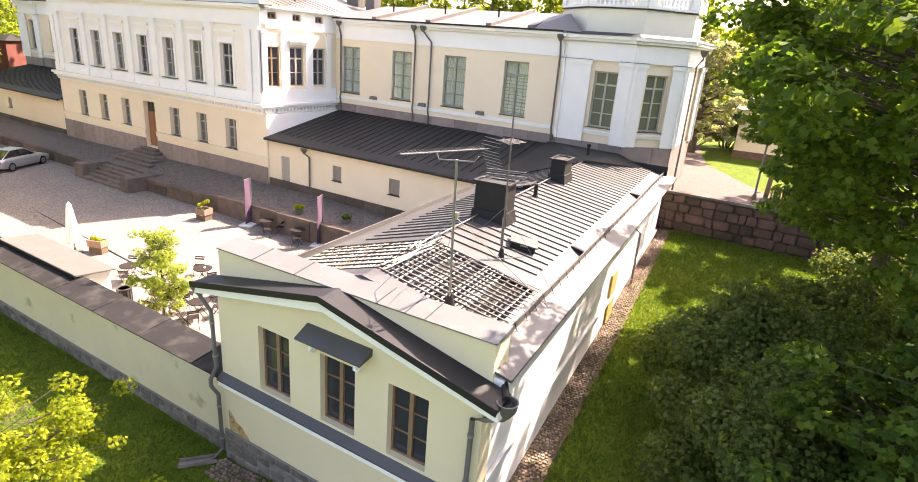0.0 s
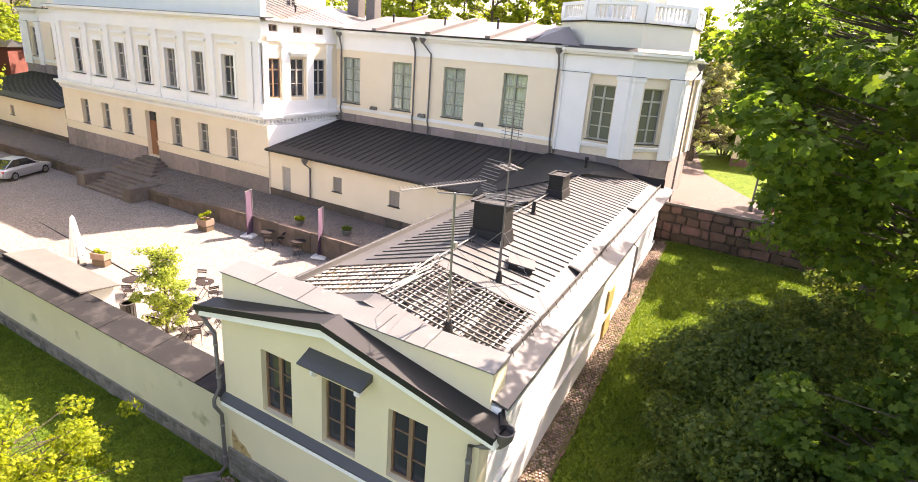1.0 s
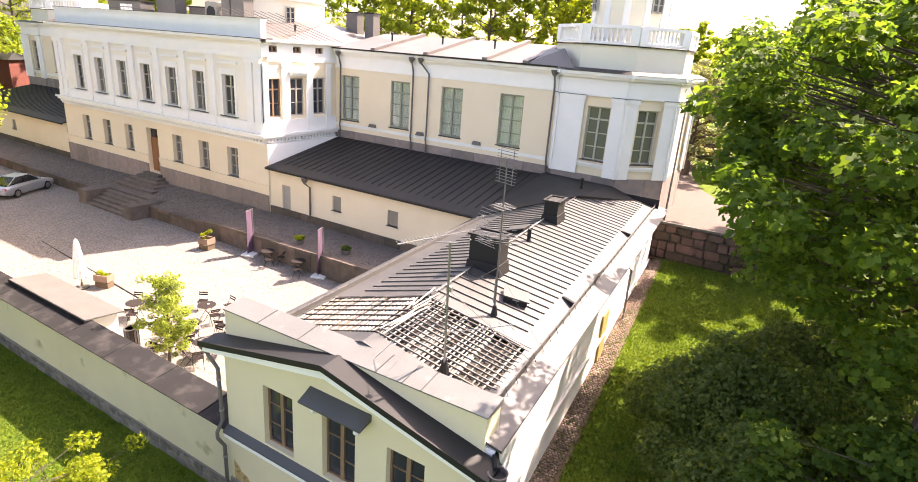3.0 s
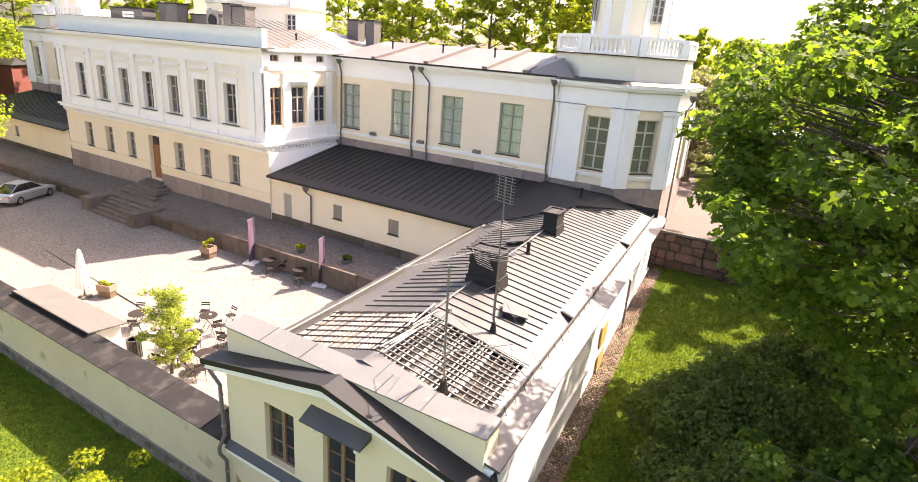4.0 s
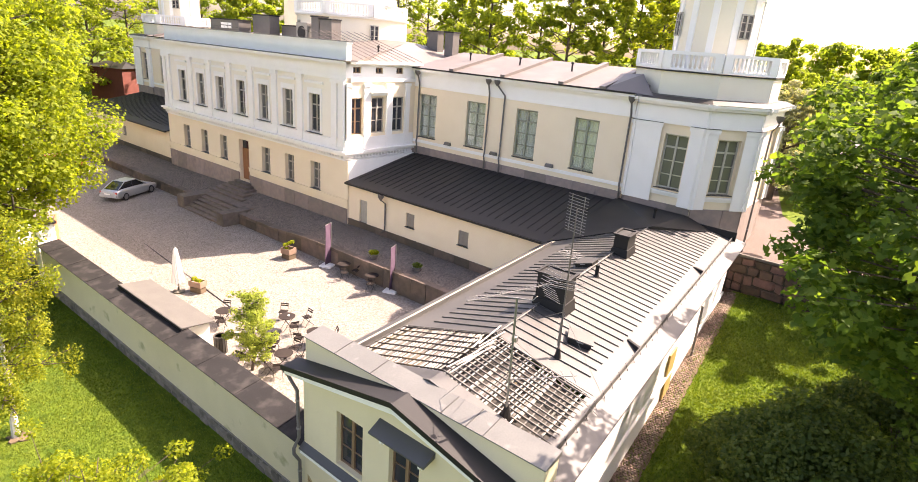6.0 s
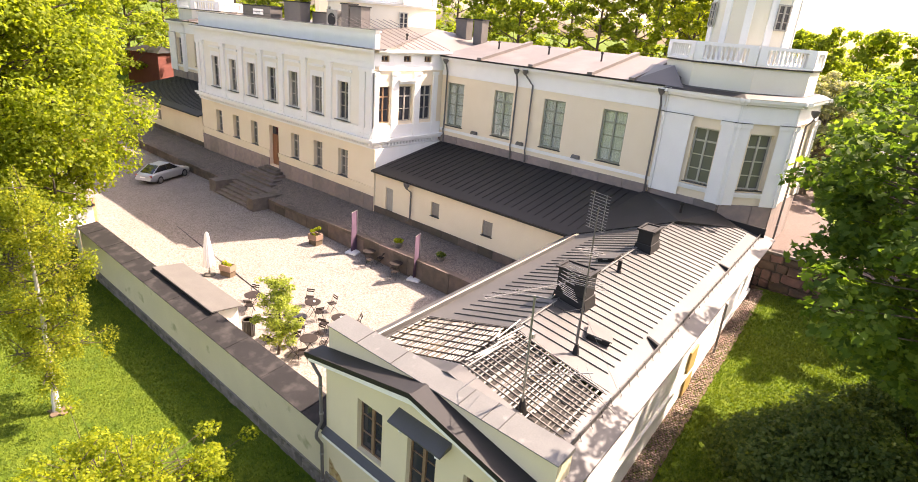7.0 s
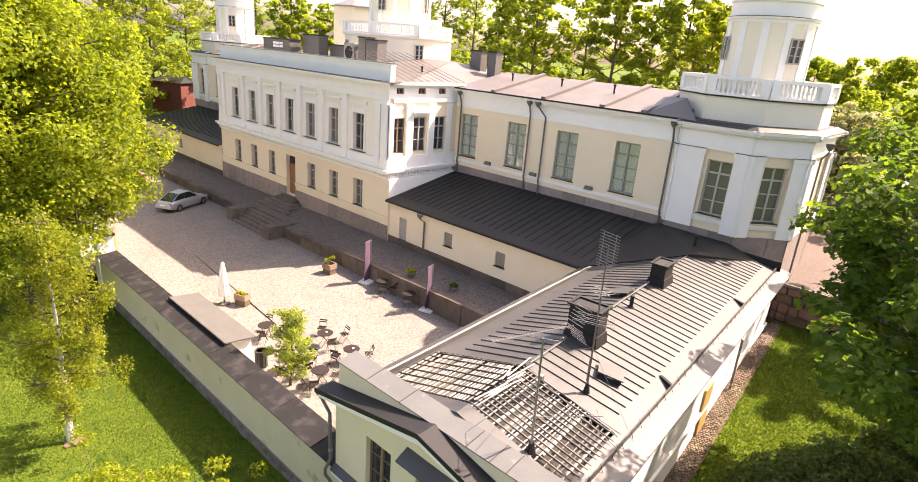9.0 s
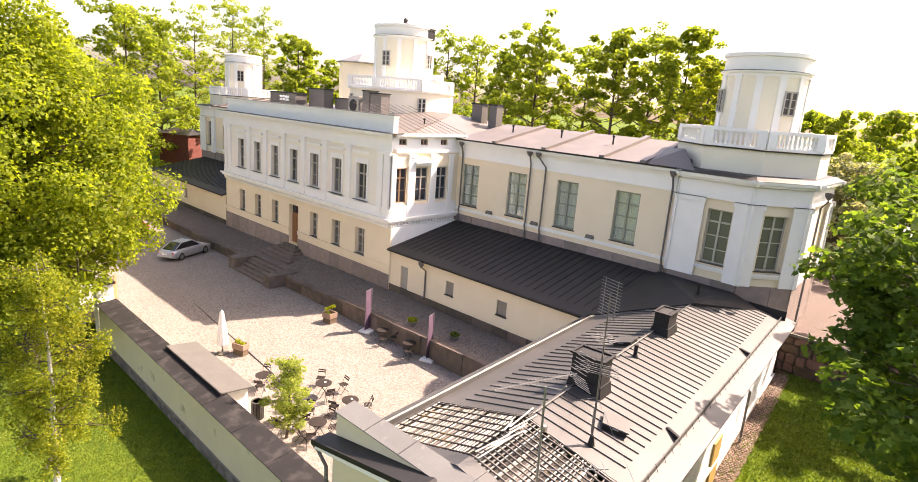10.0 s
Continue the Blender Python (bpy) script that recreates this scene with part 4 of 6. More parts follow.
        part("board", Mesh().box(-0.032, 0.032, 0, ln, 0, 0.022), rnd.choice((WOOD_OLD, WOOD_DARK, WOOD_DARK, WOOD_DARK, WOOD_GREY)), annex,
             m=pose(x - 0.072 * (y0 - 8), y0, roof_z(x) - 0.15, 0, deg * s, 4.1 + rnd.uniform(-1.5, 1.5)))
for i in range(9):
    y = OY0 + rnd.uniform(0, 2.6)
    part("lath", Mesh().box(-0.02, 0.02, 0, rnd.uniform(0.6, 1.6), 0, 0.02), WOOD_OLD, annex, m=pose(RX - 0.072 * (y - 8) + rnd.uniform(-0.25, 0.25), min(y, OY1 - 0.9), RZ1 - 0.0 + 0.02 * rnd.random(), 0, rnd.uniform(-15, 15), rnd.uniform(-12, 20)))
# front roof strip, fascia and parapet
for s, xe in ((1, AX1 + 0.45), (-1, AX0 - 0.55)):
    zr, ze = 3.80, 2.86
    part("fascia", Mesh().hexa([(GP, AY0 - 0.28, zr - 0.36), (xe, AY0 - 0.28, ze - 0.3), (xe, AY0 + 0.02, ze - 0.3), (GP, AY0 + 0.02, zr - 0.36)],
                               [(GP, AY0 - 0.28, zr - 0.06), (xe, AY0 - 0.28, ze - 0.06), (xe, AY0 + 0.02, ze - 0.06), (GP, AY0 + 0.02, zr - 0.06)]), WHITE, annex)
    part("verge_sheet", Mesh().hexa([(GP, AY0 - 0.36, zr - 0.06), (xe, AY0 - 0.36, ze - 0.06), (xe, AY0 + 0.25, ze - 0.06), (GP, AY0 + 0.25, zr - 0.06)],
                                    [(GP, AY0 - 0.36, zr), (xe, AY0 - 0.36, ze), (xe, AY0 + 0.25, ze + 0.05), (GP, AY0 + 0.25, zr + 0.03)]), SHEET_BLACK, annex)
    part("verge_upstand", Mesh().hexa([(GP, AY0 - 0.40, zr - 0.1), (xe, AY0 - 0.40, ze - 0.1), (xe, AY0 - 0.36, ze - 0.1), (GP, AY0 - 0.36, zr - 0.1)],
                                      [(GP, AY0 - 0.40, zr + 0.06), (xe, AY0 - 0.40, ze + 0.06), (xe, AY0 - 0.36, ze + 0.06), (GP, AY0 - 0.36, zr + 0.06)]), DARK, annex)
PX0, PX1, PL, PR = -9.55, -1.43, 3.72, 3.82
part("parapet", Mesh().hexa([(PX0, AY0 + 0.25, 2.5), (PX1, AY0 + 0.25, 2.5), (PX1, AY0 + 0.85, 2.5), (PX0, AY0 + 0.85, 2.5)],
                            [(PX0, AY0 + 0.25, PL), (PX1, AY0 + 0.25, PR), (PX1, AY0 + 0.85, PR), (PX0, AY0 + 0.85, PL)]), PLASTER_PALE, annex)
part("parapet_cap", Mesh().hexa([(PX0 - 0.03, AY0 + 0.21, PL + 0.005), (PX1 + 0.03, AY0 + 0.21, PR + 0.005), (PX1 + 0.03, AY0 + 0.9, PR + 0.005), (PX0 - 0.03, AY0 + 0.9, PL + 0.005)],
                                [(PX0 - 0.03, AY0 + 0.21, PL + 0.035), (PX1 + 0.03, AY0 + 0.21, PR + 0.035), (PX1 + 0.03, AY0 + 0.9, PR + 0.15), (PX0 - 0.03, AY0 + 0.9, PL + 0.15)]), SHEET_PALE, annex)
for jx in (-8.2, -6.75, -4.3, -3.55, -3.05):
    f = (jx - PX0) / (PX1 - PX0)
    zc = PL + (PR - PL) * f
    part("cap_joint", Mesh().hexa([(jx - 0.012, AY0 + 0.2, zc + 0.03), (jx + 0.012, AY0 + 0.2, zc + 0.03), (jx + 0.012, AY0 + 0.9, zc + 0.145), (jx - 0.012, AY0 + 0.9, zc + 0.145)],
                                  [(jx - 0.012, AY0 + 0.2, zc + 0.05), (jx + 0.012, AY0 + 0.2, zc + 0.05), (jx + 0.012, AY0 + 0.9, zc + 0.165), (jx - 0.012, AY0 + 0.9, zc + 0.165)]), SHEET, annex)

# ---- low lean-to ranges on both sides of the main block ----
def lean_to(xa, xb, m, label, openings):
    t = thing("lean_to_range", label, "building", m)
    hs = [(a - xa, b - xa, c, d) for a, b, c, d in openings]
    part("wall", wall_mesh(xb - xa, -1.6, 2.55, 0.4, hs), PLASTER, t, m=frame_at(xa, 24.5, 0))
    base_course(t, frame_at(xa, 24.5, 0), xb - xa, -1.6, 0.02, 1.4, proud=0.06, seed=9, mat=BROWN_STONE)
    part("roof", Mesh().hexa([(xa, 24.15, 2.56), (xb, 24.15, 2.56), (xb, 30.98, 3.92), (xa, 30.98, 3.92)],
                             [(xa, 24.15, 2.64), (xb, 24.15, 2.64), (xb, 30.98, 4.02), (xa, 30.98, 4.02)]), SHEET_BLACK, t)
    sl = math.degrees(math.atan2(1.38, 6.83))
    sm = Mesh().box(-0.013, 0.013, 0.9, 6.9, 0, 0.035).data("seam", SHEET_BLACK)
    x = xa + 0.4
    while x < xb - 0.2:
        put("seam", sm, t, pose(x, 24.15, 2.64, sl, 0, 0))
        x += 0.55
    part("gutter", Mesh().box(xa, xb, 24.08, 24.2, 2.5, 2.62), SHEET_BLACK, t)
    for i, (a, b, c, d) in enumerate(openings):
        if d - c > 1.4:
            part("door", Mesh().box(a, b, 24.62, 24.68, c, d), FRAME_GREY, t, "grey-brown wooden service door")
        else:
            part("shutter", Mesh().box(a, b, 24.6, 24.64, c, d), SHUTTER, t, "grey board shutter in a small opening")
            part("sill", Mesh().box(a - 0.05, b + 0.05, 24.42, 24.6, c - 0.04, c), SHEET, t)
    return t


lt = lean_to(-26.62, -6.5, None, "low yellow service range with a black seamed metal roof", [(-25.5, -24.75, -0.02, 1.6), (-21.1, -20.4, 0.8, 1.72), (-16.8, -16.05, 0.78, 1.7)])
lean_to(-26.55, -6.5, pose(2 * XM + 33.05 - 0.0, 0, 0), "low yellow service range under dark metal roofing beyond the yard", [(-25.5, -24.75, -0.02, 1.6), (-21.1, -20.4, 0.8, 1.72), (-16.8, -16.05, 0.78, 1.7)]).location = (2 * XM + 33.05, 0, -0.4)

# ---- yard walls ----
yard = thing("yard_wall", "pale plastered courtyard wall on a rubble footing with a grey metal cap", "wall")
YWX0, YWX1 = -33.0, -9.35
part("wall", Mesh().box(YWX0, YWX1, 8.0, 8.75, -2.0, -0.05), WALL_STAINED, yard)
part("footing", Mesh().box(YWX0, YWX1, 7.95, 8.8, -3.6, -2.0), MORTAR, yard)
part("cap", Mesh().hexa([(YWX0 - 0.05, 7.86, -0.05), (YWX1, 7.86, -0.05), (YWX1, 8.95, -0.05), (YWX0 - 0.05, 8.95, -0.05)],
                        [(YWX0 - 0.05, 7.86, -0.02), (YWX1, 7.86, -0.02), (YWX1, 8.95, 0.12), (YWX0 - 0.05, 8.95, 0.12)]), CAP, yard)
for i in range(9):
    jx = YWX0 + 1.4 + 2.6 * i
    part("cap_joint", Mesh().hexa([(jx, 7.86, -0.02), (jx + 0.03, 7.86, -0.02), (jx + 0.03, 8.95, 0.12), (jx, 8.95, 0.12)], [(jx, 7.86, 0.0), (jx + 0.03, 7.86, 0.0), (jx + 0.03, 8.95, 0.14), (jx, 8.95, 0.14)]), CAP, yard)
def rubble_face(parent, m, length, z0, z1, size, seed, mat, bulge=1.0):
    """Uneven stones set close together, each its own piece."""
    rnd = random.Random(seed)
    z, n = z0, 0
    while z < z1 - 0.05:
        h = min(size * rnd.uniform(0.45, 0.95), z1 - z)
        x = -rnd.random() * size
        while x < length:
            w = size * rnd.uniform(0.5, 1.9)
            a, b = max(0, x), min(length, x + w)
            if b - a > 0.12:
                q = rnd.uniform
                e, out = 0.015, q(0.06, 0.16) * bulge
                cx, cz, hw, hh = (a + b) / 2, z + h / 2, (b - a) / 2 - e, h / 2 - e
                lo = []
                for u, v in ((-1, -0.72), (-0.78, -1), (0.8, -1), (1, -0.7), (1, 0.74), (0.75, 1), (-0.8, 1), (-1, 0.75)):
                    lo.append((cx + hw * (u + q(-.1, .12)), 0.0, cz + hh * (v + q(-.2, .2))))
                hi = [(cx + (px - cx) * q(.78, .93), -out * q(.7, 1.2), cz + (pz - cz) * q(.74, .92)) for px, _, pz in lo]
                part("stone", Mesh().hexa(lo, hi), mat, parent, m=m)
                n += 1
            x += w
        z += h
    return n


rubble_face(yard, frame_at(YWX0, 7.95, 0), YWX1 - YWX0, -3.1, -2.0, 0.36, 51, RUBBLE_GREY, 0.3)
ret = thing("retaining_wall", "low stone retaining wall between courtyard and terrace", "wall")
for xa, xb, seed in ((-85.0, -41.6, 31), (-35.0, -10.1, 32)):
    rnd = random.Random(seed)
    x = xa
    while x < xb - 0.05:
        w = min(rnd.uniform(0.9, 1.7), xb - x)
        t0, t1, o = wall_top(x) + rnd.uniform(-0.015, 0.015), wall_top(x + w) + rnd.uniform(-0.015, 0.015), rnd.uniform(-0.015, 0.015)
        for za, fa, ya in ((-2.6, 0.55, 21.06), (None, 1.0, 21.03)):
            lo = [(x + 0.01, ya + o, -2.6), (x + w - 0.01, ya + o, -2.6), (x + w - 0.01, 21.5, -2.6), (x + 0.01, 21.5, -2.6)] if za else \
                 [(x + 0.01, ya + o, t0 - 0.2), (x + w - 0.01, ya + o, t1 - 0.2), (x + w - 0.01, 21.5, t1 - 0.2), (x + 0.01, 21.5, t0 - 0.2)]
            hi = [(lo[0][0], ya + o + 0.01, t0 - 0.215 * (za is not None)), (lo[1][0], ya + o + 0.01, t1 - 0.215 * (za is not None)), (lo[2][0], 21.5, t1 - 0.215 * (za is not None)), (lo[3][0], 21.5, t0 - 0.215 * (za is not None))]
            part("stone_block" if za else "coping_stone", Mesh().hexa(lo, hi), BROWN_STONE, ret)
        x += w
stone = thing("stone_wall", "dry rubble stone retaining wall of dark granite boulders", "wall")
part("core", Mesh().box(-3.6, 14, 32.8, 33.3, -3, 2.05), JOINT, stone)
rubble_face(stone, frame_at(-3.5, 32.8, 0), 11.5, -0.6, 2.02, 0.62, 52, RUBBLE)
base_course(stone, frame_at(-3.5, 32.75, 0), 11.5, 2.04, 2.18, 1.1, proud=0.1, seed=53, mat=RUBBLE_GREY)
part("annex_footing", Mesh().box(AX0 - 0.03, AX1 + 0.03, AY0 - 0.05, AY0 + 0.4, -3.6, -1.55), MORTAR, annex)
rubble_face(annex, frame_at(AX0, AY0 - 0.05, 0), AX1 - AX0, -3.0, -1.55, 0.4, 54, RUBBLE_GREY, 0.3)

# ---- trees and shrubs ----
OVAL = ((-0.55, 0, 0), (0, 0.42, 0.10), (0.6, 0, -0.12), (0, -0.42, 0.10))
LOBED = ((-0.5, 0, 0), (-0.3, -0.46, 0.08), (0.0, -0.22, 0.02), (0.26, -0.56, 0.1), (0.66, 0, -0.14), (0.26, 0.56, 0.1), (0.0, 0.22, 0.02), (-0.3, 0.46, 0.08))


def leaf_mesh(name, centres, radii, count, size, mat, seed, flat=0.7, shell=0.55, hang=0.0, up=0.5, shape=OVAL, droop=0.0):
    """Many small folded leaves scattered in and on clumps."""
    rng = np.random.default_rng(seed)
    c = np.array(centres, float)
    r = np.array(radii, float)
    w = r ** 2
    idx = rng.choice(len(c), count, p=w / w.sum())
    d = rng.normal(size=(count, 3))
    d /= np.linalg.norm(d, axis=1)[:, None]
    rad = (shell + (1 - shell) * rng.random(count)) * r[idx]
    p = c[idx] + d * rad[:, None] * np.array([1, 1, flat])
    p[:, 2] -= hang * rng.random(count) + droop * (d[:, 0] ** 2 + d[:, 1] ** 2) * rad
    n = d * 0.6 + rng.normal(size=(count, 3)) * 0.6 + np.array([0, 0, up])
    n /= np.linalg.norm(n, axis=1)[:, None]
    t = np.cross(n, rng.normal(size=(count, 3)))
    t /= np.linalg.norm(t, axis=1)[:, None]
    b = np.cross(n, t)
    s = size * (0.6 + 0.8 * rng.random(count))[:, None]
    k = len(shape)
    v = np.empty((count, k, 3))
    for i, (ft, fb, fn) in enumerate(shape):
        v[:, i] = p + (t * ft + b * fb + n * fn) * s
    me = bpy.data.meshes.new(name)
    me.vertices.add(count * k)
    me.vertices.foreach_set("co", v.reshape(-1))
    me.loops.add(count * k)
    me.loops.foreach_set("vertex_index", np.arange(count * k, dtype=np.int32))
    me.polygons.add(count)
    me.polygons.foreach_set("loop_start", np.arange(0, count * k, k, dtype=np.int32))
    me.update(calc_edges=True)
    me.validate()
    me.materials.append(mat)
    return me


def tree(name, label, x, y, z, height, spread, crown_base, leaves, size, leaf_mat, bark=None, seed=0, limbs=9, trunk_r=0.25, lean=(0, 0), clump=(0.5, 0.95), per_limb=5, group="", flat=0.75, hang=0.0, top=1.0, up=0.5, shape=OVAL, droop=0.0, rise=0.15, envelope=None):
    """Tapered trunk, limbs that fork, and a crown of leaf clumps at the limbs' ends."""
    rnd = random.Random(seed)
    t = thing(name, label, "tree", pose(x, y, z), group)
    wood = Mesh()
    trunk = []
    for i in range(9):
        f = i / 8
        trunk.append((lean[0] * f + 0.12 * math.sin(3 * f + seed), lean[1] * f + 0.1 * math.cos(4 * f + seed), height * 0.93 * f))
    wood.tube(trunk, [trunk_r * (1.25 if i == 0 else 1) * (1 - 0.92 * i / 8) + 0.012 for i in range(9)], 8)
    cs, rs = [], []
    if bark:
        part("trunk", wood, bark, t, smooth=True)
        wood = Mesh()
    for i in range(limbs):
        f = crown_base + (0.97 - crown_base) * ((i + rnd.random()) / limbs)
        k = min(7, int(f * 8))
        b0 = Vector(trunk[k]).lerp(Vector(trunk[k + 1]), f * 8 - k) if k < 8 else Vector(trunk[8])
        a = i * 2.4 + rnd.uniform(-0.5, 0.5)
        u = (f - crown_base) / (1 - crown_base)
        reach = spread * (0.42 + 0.58 * math.sin(math.pi * (0.22 + 0.72 * u)) ** 0.8) * rnd.uniform(0.8, 1.08) * (1 - 0.45 * u * top)
        end = b0 + Vector((math.cos(a) * reach, math.sin(a) * reach, reach * (rise + 0.35 * u) * rnd.uniform(0.6, 1.3)))
        midp = b0.lerp(end, 0.5) + Vector((0, 0, 0.08 * reach))
        r0 = max(0.02, trunk_r * (1 - f) * 0.6)
        wood.tube([b0, midp, end], [r0, r0 * 0.6, 0.012], 6)
        for j in range(per_limb):
            g = 0.35 + 0.7 * (j + 0.5) / per_limb
            q = b0.lerp(end, g) + Vector((rnd.gauss(0, 0.18), rnd.gauss(0, 0.18), rnd.gauss(0.05, 0.13))) * spread
            wood.tube([b0.lerp(end, max(0.1, g - 0.25)), q], [r0 * 0.4 + 0.006, 0.008], 4)
            cs.append(q)
            rs.append(spread * rnd.uniform(*clump) * 0.36)
    if envelope:
        # outer sprays, spread unevenly over a rounded crown: its middle height, half width, half height and how many
        cz, rx, rz, many = envelope
        for i in range(many):
            w, c = rnd.uniform(0, 2 * math.pi), rnd.uniform(-1, 1)
            q = rnd.uniform(0.72, 1.03) * (1 + 0.1 * math.sin(3 * w + seed) + 0.07 * math.sin(5 * c + 2 * w))
            h = math.sqrt(1 - c * c)
            e = Vector((lean[0] + rx * q * h * math.cos(w), lean[1] + rx * q * h * math.sin(w), cz + rz * q * c))
            wood.tube([e.lerp(Vector((lean[0], lean[1], e.z - 0.25 * rz)), 0.45), e], [0.03, 0.006], 4)
            cs.append(e)
            rs.append(rnd.uniform(*clump) * 0.36 * spread)
    cs.append(Vector(trunk[8]))
    rs.append(spread * 0.25)
    part("branch" if bark else "trunk", wood, BARK, t, smooth=True)
    put("crown", leaf_mesh("crown", cs, rs, leaves, size, leaf_mat, seed + 100, flat=flat, hang=hang, up=up, shape=shape, droop=droop), t)
    return t

# ---- annex roof: chimneys, hatches, vent, gutters, aerials ----
def on_roof(x, y):
    """Height of the annex roof at a place in plan."""
    return roof_z(x + 0.072 * (y - 8))


def chimney(x, y, w, d, h, label):
    z = on_roof(x, y) - 0.25
    t = thing("chimney", label, "chimney", pose(x, y, z, 0, 0, 4))
    part("base_flashing", Mesh().hexa([(-w / 2 - 0.12, -d / 2 - 0.12, -0.2), (w / 2 + 0.12, -d / 2 - 0.12, -0.2), (w / 2 + 0.12, d / 2 + 0.12, -0.2), (-w / 2 - 0.12, d / 2 + 0.12, -0.2)],
                                      [(-w / 2 - 0.04, -d / 2 - 0.04, 0.55), (w / 2 + 0.04, -d / 2 - 0.04, 0.55), (w / 2 + 0.04, d / 2 + 0.04, 0.55), (-w / 2 - 0.04, d / 2 + 0.04, 0.55)]), DARK, t)
    part("shaft", Mesh().box(-w / 2, w / 2, -d / 2, d / 2, 0, h), DARK, t)
    part("cap", ring(Mesh(), w + 0.16, d + 0.16, 0.1, 0, 0.06), DARK, t, "dark sheet-metal cap", m=pose(-w / 2 - 0.08, d / 2 + 0.08, h, 90, 0, 0))
    # black plate on the solid shaft, painted shade of an open flue
    part("flue", Mesh().box(-w / 2 + 0.12, w / 2 - 0.12, -d / 2 + 0.12, d / 2 - 0.12, h, h + 0.02), RUBBER, t)
    for k in (-0.25, 0.25):
        part("rib", Mesh().box(w / 2, w / 2 + 0.05, k * d - 0.02, k * d + 0.02, 0, 0.5), DARK, t)
    return t


chimney(-5.37, 15.25, 1.1, 0.7, 1.42, "black metal-clad chimney with a flat cap on the annex roof")
chimney(-5.95, 22.4, 0.62, 1.0, 1.15, "slim black metal-clad chimney near the far ridge")
for hx, hy, lab in ((-3.75, 14.15, "low roof hatch with a grey lid and shadow painted on its sides"), (-6.35, 19.75, "low roof hatch with a grey lid beside the chimney")):
    s = 1 if hx > -5 else -1
    hz = on_roof(hx, hy)
    t = thing("roof_hatch", lab, "hatch", pose(hx, hy, hz, 0, math.degrees(SLE if s > 0 else -SL), 24 if s > 0 else 4))
    # near-black curb colour carries the shadow under the lid
    part("curb", Mesh().box(-0.36, 0.36, -0.34, 0.34, -0.02, 0.16), DARK, t)
    part("lid", Mesh().box(-0.41, 0.41, -0.39, 0.39, 0.16, 0.2), SHEET, t)
    part("latch", Mesh().tube([(-0.1, -0.4, 0.15), (0.1, -0.4, 0.15)], 0.02, 6), ZINC, t)
vz = on_roof(-5.52, 18.9)
vt = thing("vent_pipe", "short dark vent pipe standing on the annex roof", "vent", pose(-5.52, 18.9, vz))
part("pipe", Mesh().lathe([(0.075, -0.1), (0.075, 0.5)], 12), DARK, vt, smooth=True)
part("collar", Mesh().lathe([(0.15, -0.05), (0.08, 0.1)], 12), DARK, vt, smooth=True)
vt2 = thing("vent_pipe", "small dark vent pipe beside the black roof", "vent", pose(-6.9, 28.6, 4.1))
part("pipe", Mesh().lathe([(0.07, -0.3), (0.07, 0.5)], 12), DARK, vt2, smooth=True)
part("hood", Mesh().lathe([(0.11, 0.45), (0.11, 0.55), (0.02, 0.6)], 12), DARK, vt2, smooth=True)

# standing gutters with brackets on both slopes
for gx, gy0, gy1, lab in ((-1.72, 8.8, 31.4, "upstanding sheet-metal roof gutter with brackets along the sunny eaves"), (-9.0, 9.3, 23.6, "upstanding sheet-metal roof gutter above the courtyard eaves")):
    g = thing("roof_gutter", lab, "gutter")
    gz = roof_z(gx)
    part("upstand", sheared(Mesh().box(gx - 0.012, gx + 0.012, gy0, gy1, gz - 0.03, gz + 0.16)), SHEET, g)
    part("lip", sheared(Mesh().tube([(gx, gy0, gz + 0.16), (gx, gy1, gz + 0.16)], 0.025, 6)), SHEET, g)
    br = Mesh().tube([(0.09, 0, -0.03), (0, 0, 0.17), (-0.03, 0, 0.2)], 0.009, 5).data("bracket", DARK)
    s = 1 if gx > -5 else -1
    y = gy0 + 0.4
    while y < gy1:
        put("bracket", br, g, pose(gx - 0.072 * (y - 8), y, gz, 0, 0, 0 if s > 0 else 180))
        y += 0.62
    if s > 0:
        for yy in (15.4, 24.3):
            xx = gx - 0.072 * (yy - 8)
            part("diverter", Mesh().hexa([(xx - 0.55, yy + 0.35, roof_z(gx - 0.55) - 0.02), (xx, yy, gz - 0.02), (xx, yy + 0.12, gz - 0.02), (xx - 0.5, yy + 0.42, roof_z(gx - 0.55) - 0.02)],
                                         [(xx - 0.55, yy + 0.35, roof_z(gx - 0.55) + 0.04), (xx, yy, gz + 0.18), (xx, yy + 0.12, gz + 0.18), (xx - 0.5, yy + 0.42, roof_z(gx - 0.55) + 0.05)]), DARK, g)


def hopper_pipe(x, y, z, route, label, r=0.055, spout=None):
    """A rain hopper with its downpipe."""
    t = thing("downpipe", label, "downpipe")
    part("hopper", Mesh().lathe([(0.07, z - 0.3), (0.19, z - 0.12), (0.21, z + 0.02), (0.22, z + 0.05), (0.19, z + 0.05), (0.17, z - 0.1)], 16, x=x, y=y), PIPE, t, smooth=True)
    # black disc stands in for the shade down in the funnel
    part("hopper_inside", Mesh().lathe([(0.16, z - 0.05), (0.16, z - 0.04)], 16, x=x, y=y), RUBBER, t)
    part("pipe", Mesh().tube([(x, y, z - 0.28), *route], r, 10), PIPE, t, smooth=True)
    for a, b in zip(route, route[1:]):
        if abs(a[2] - b[2]) > 1.2:
            for f in (0.2, 0.8):
                q = Vector(a).lerp(Vector(b), f)
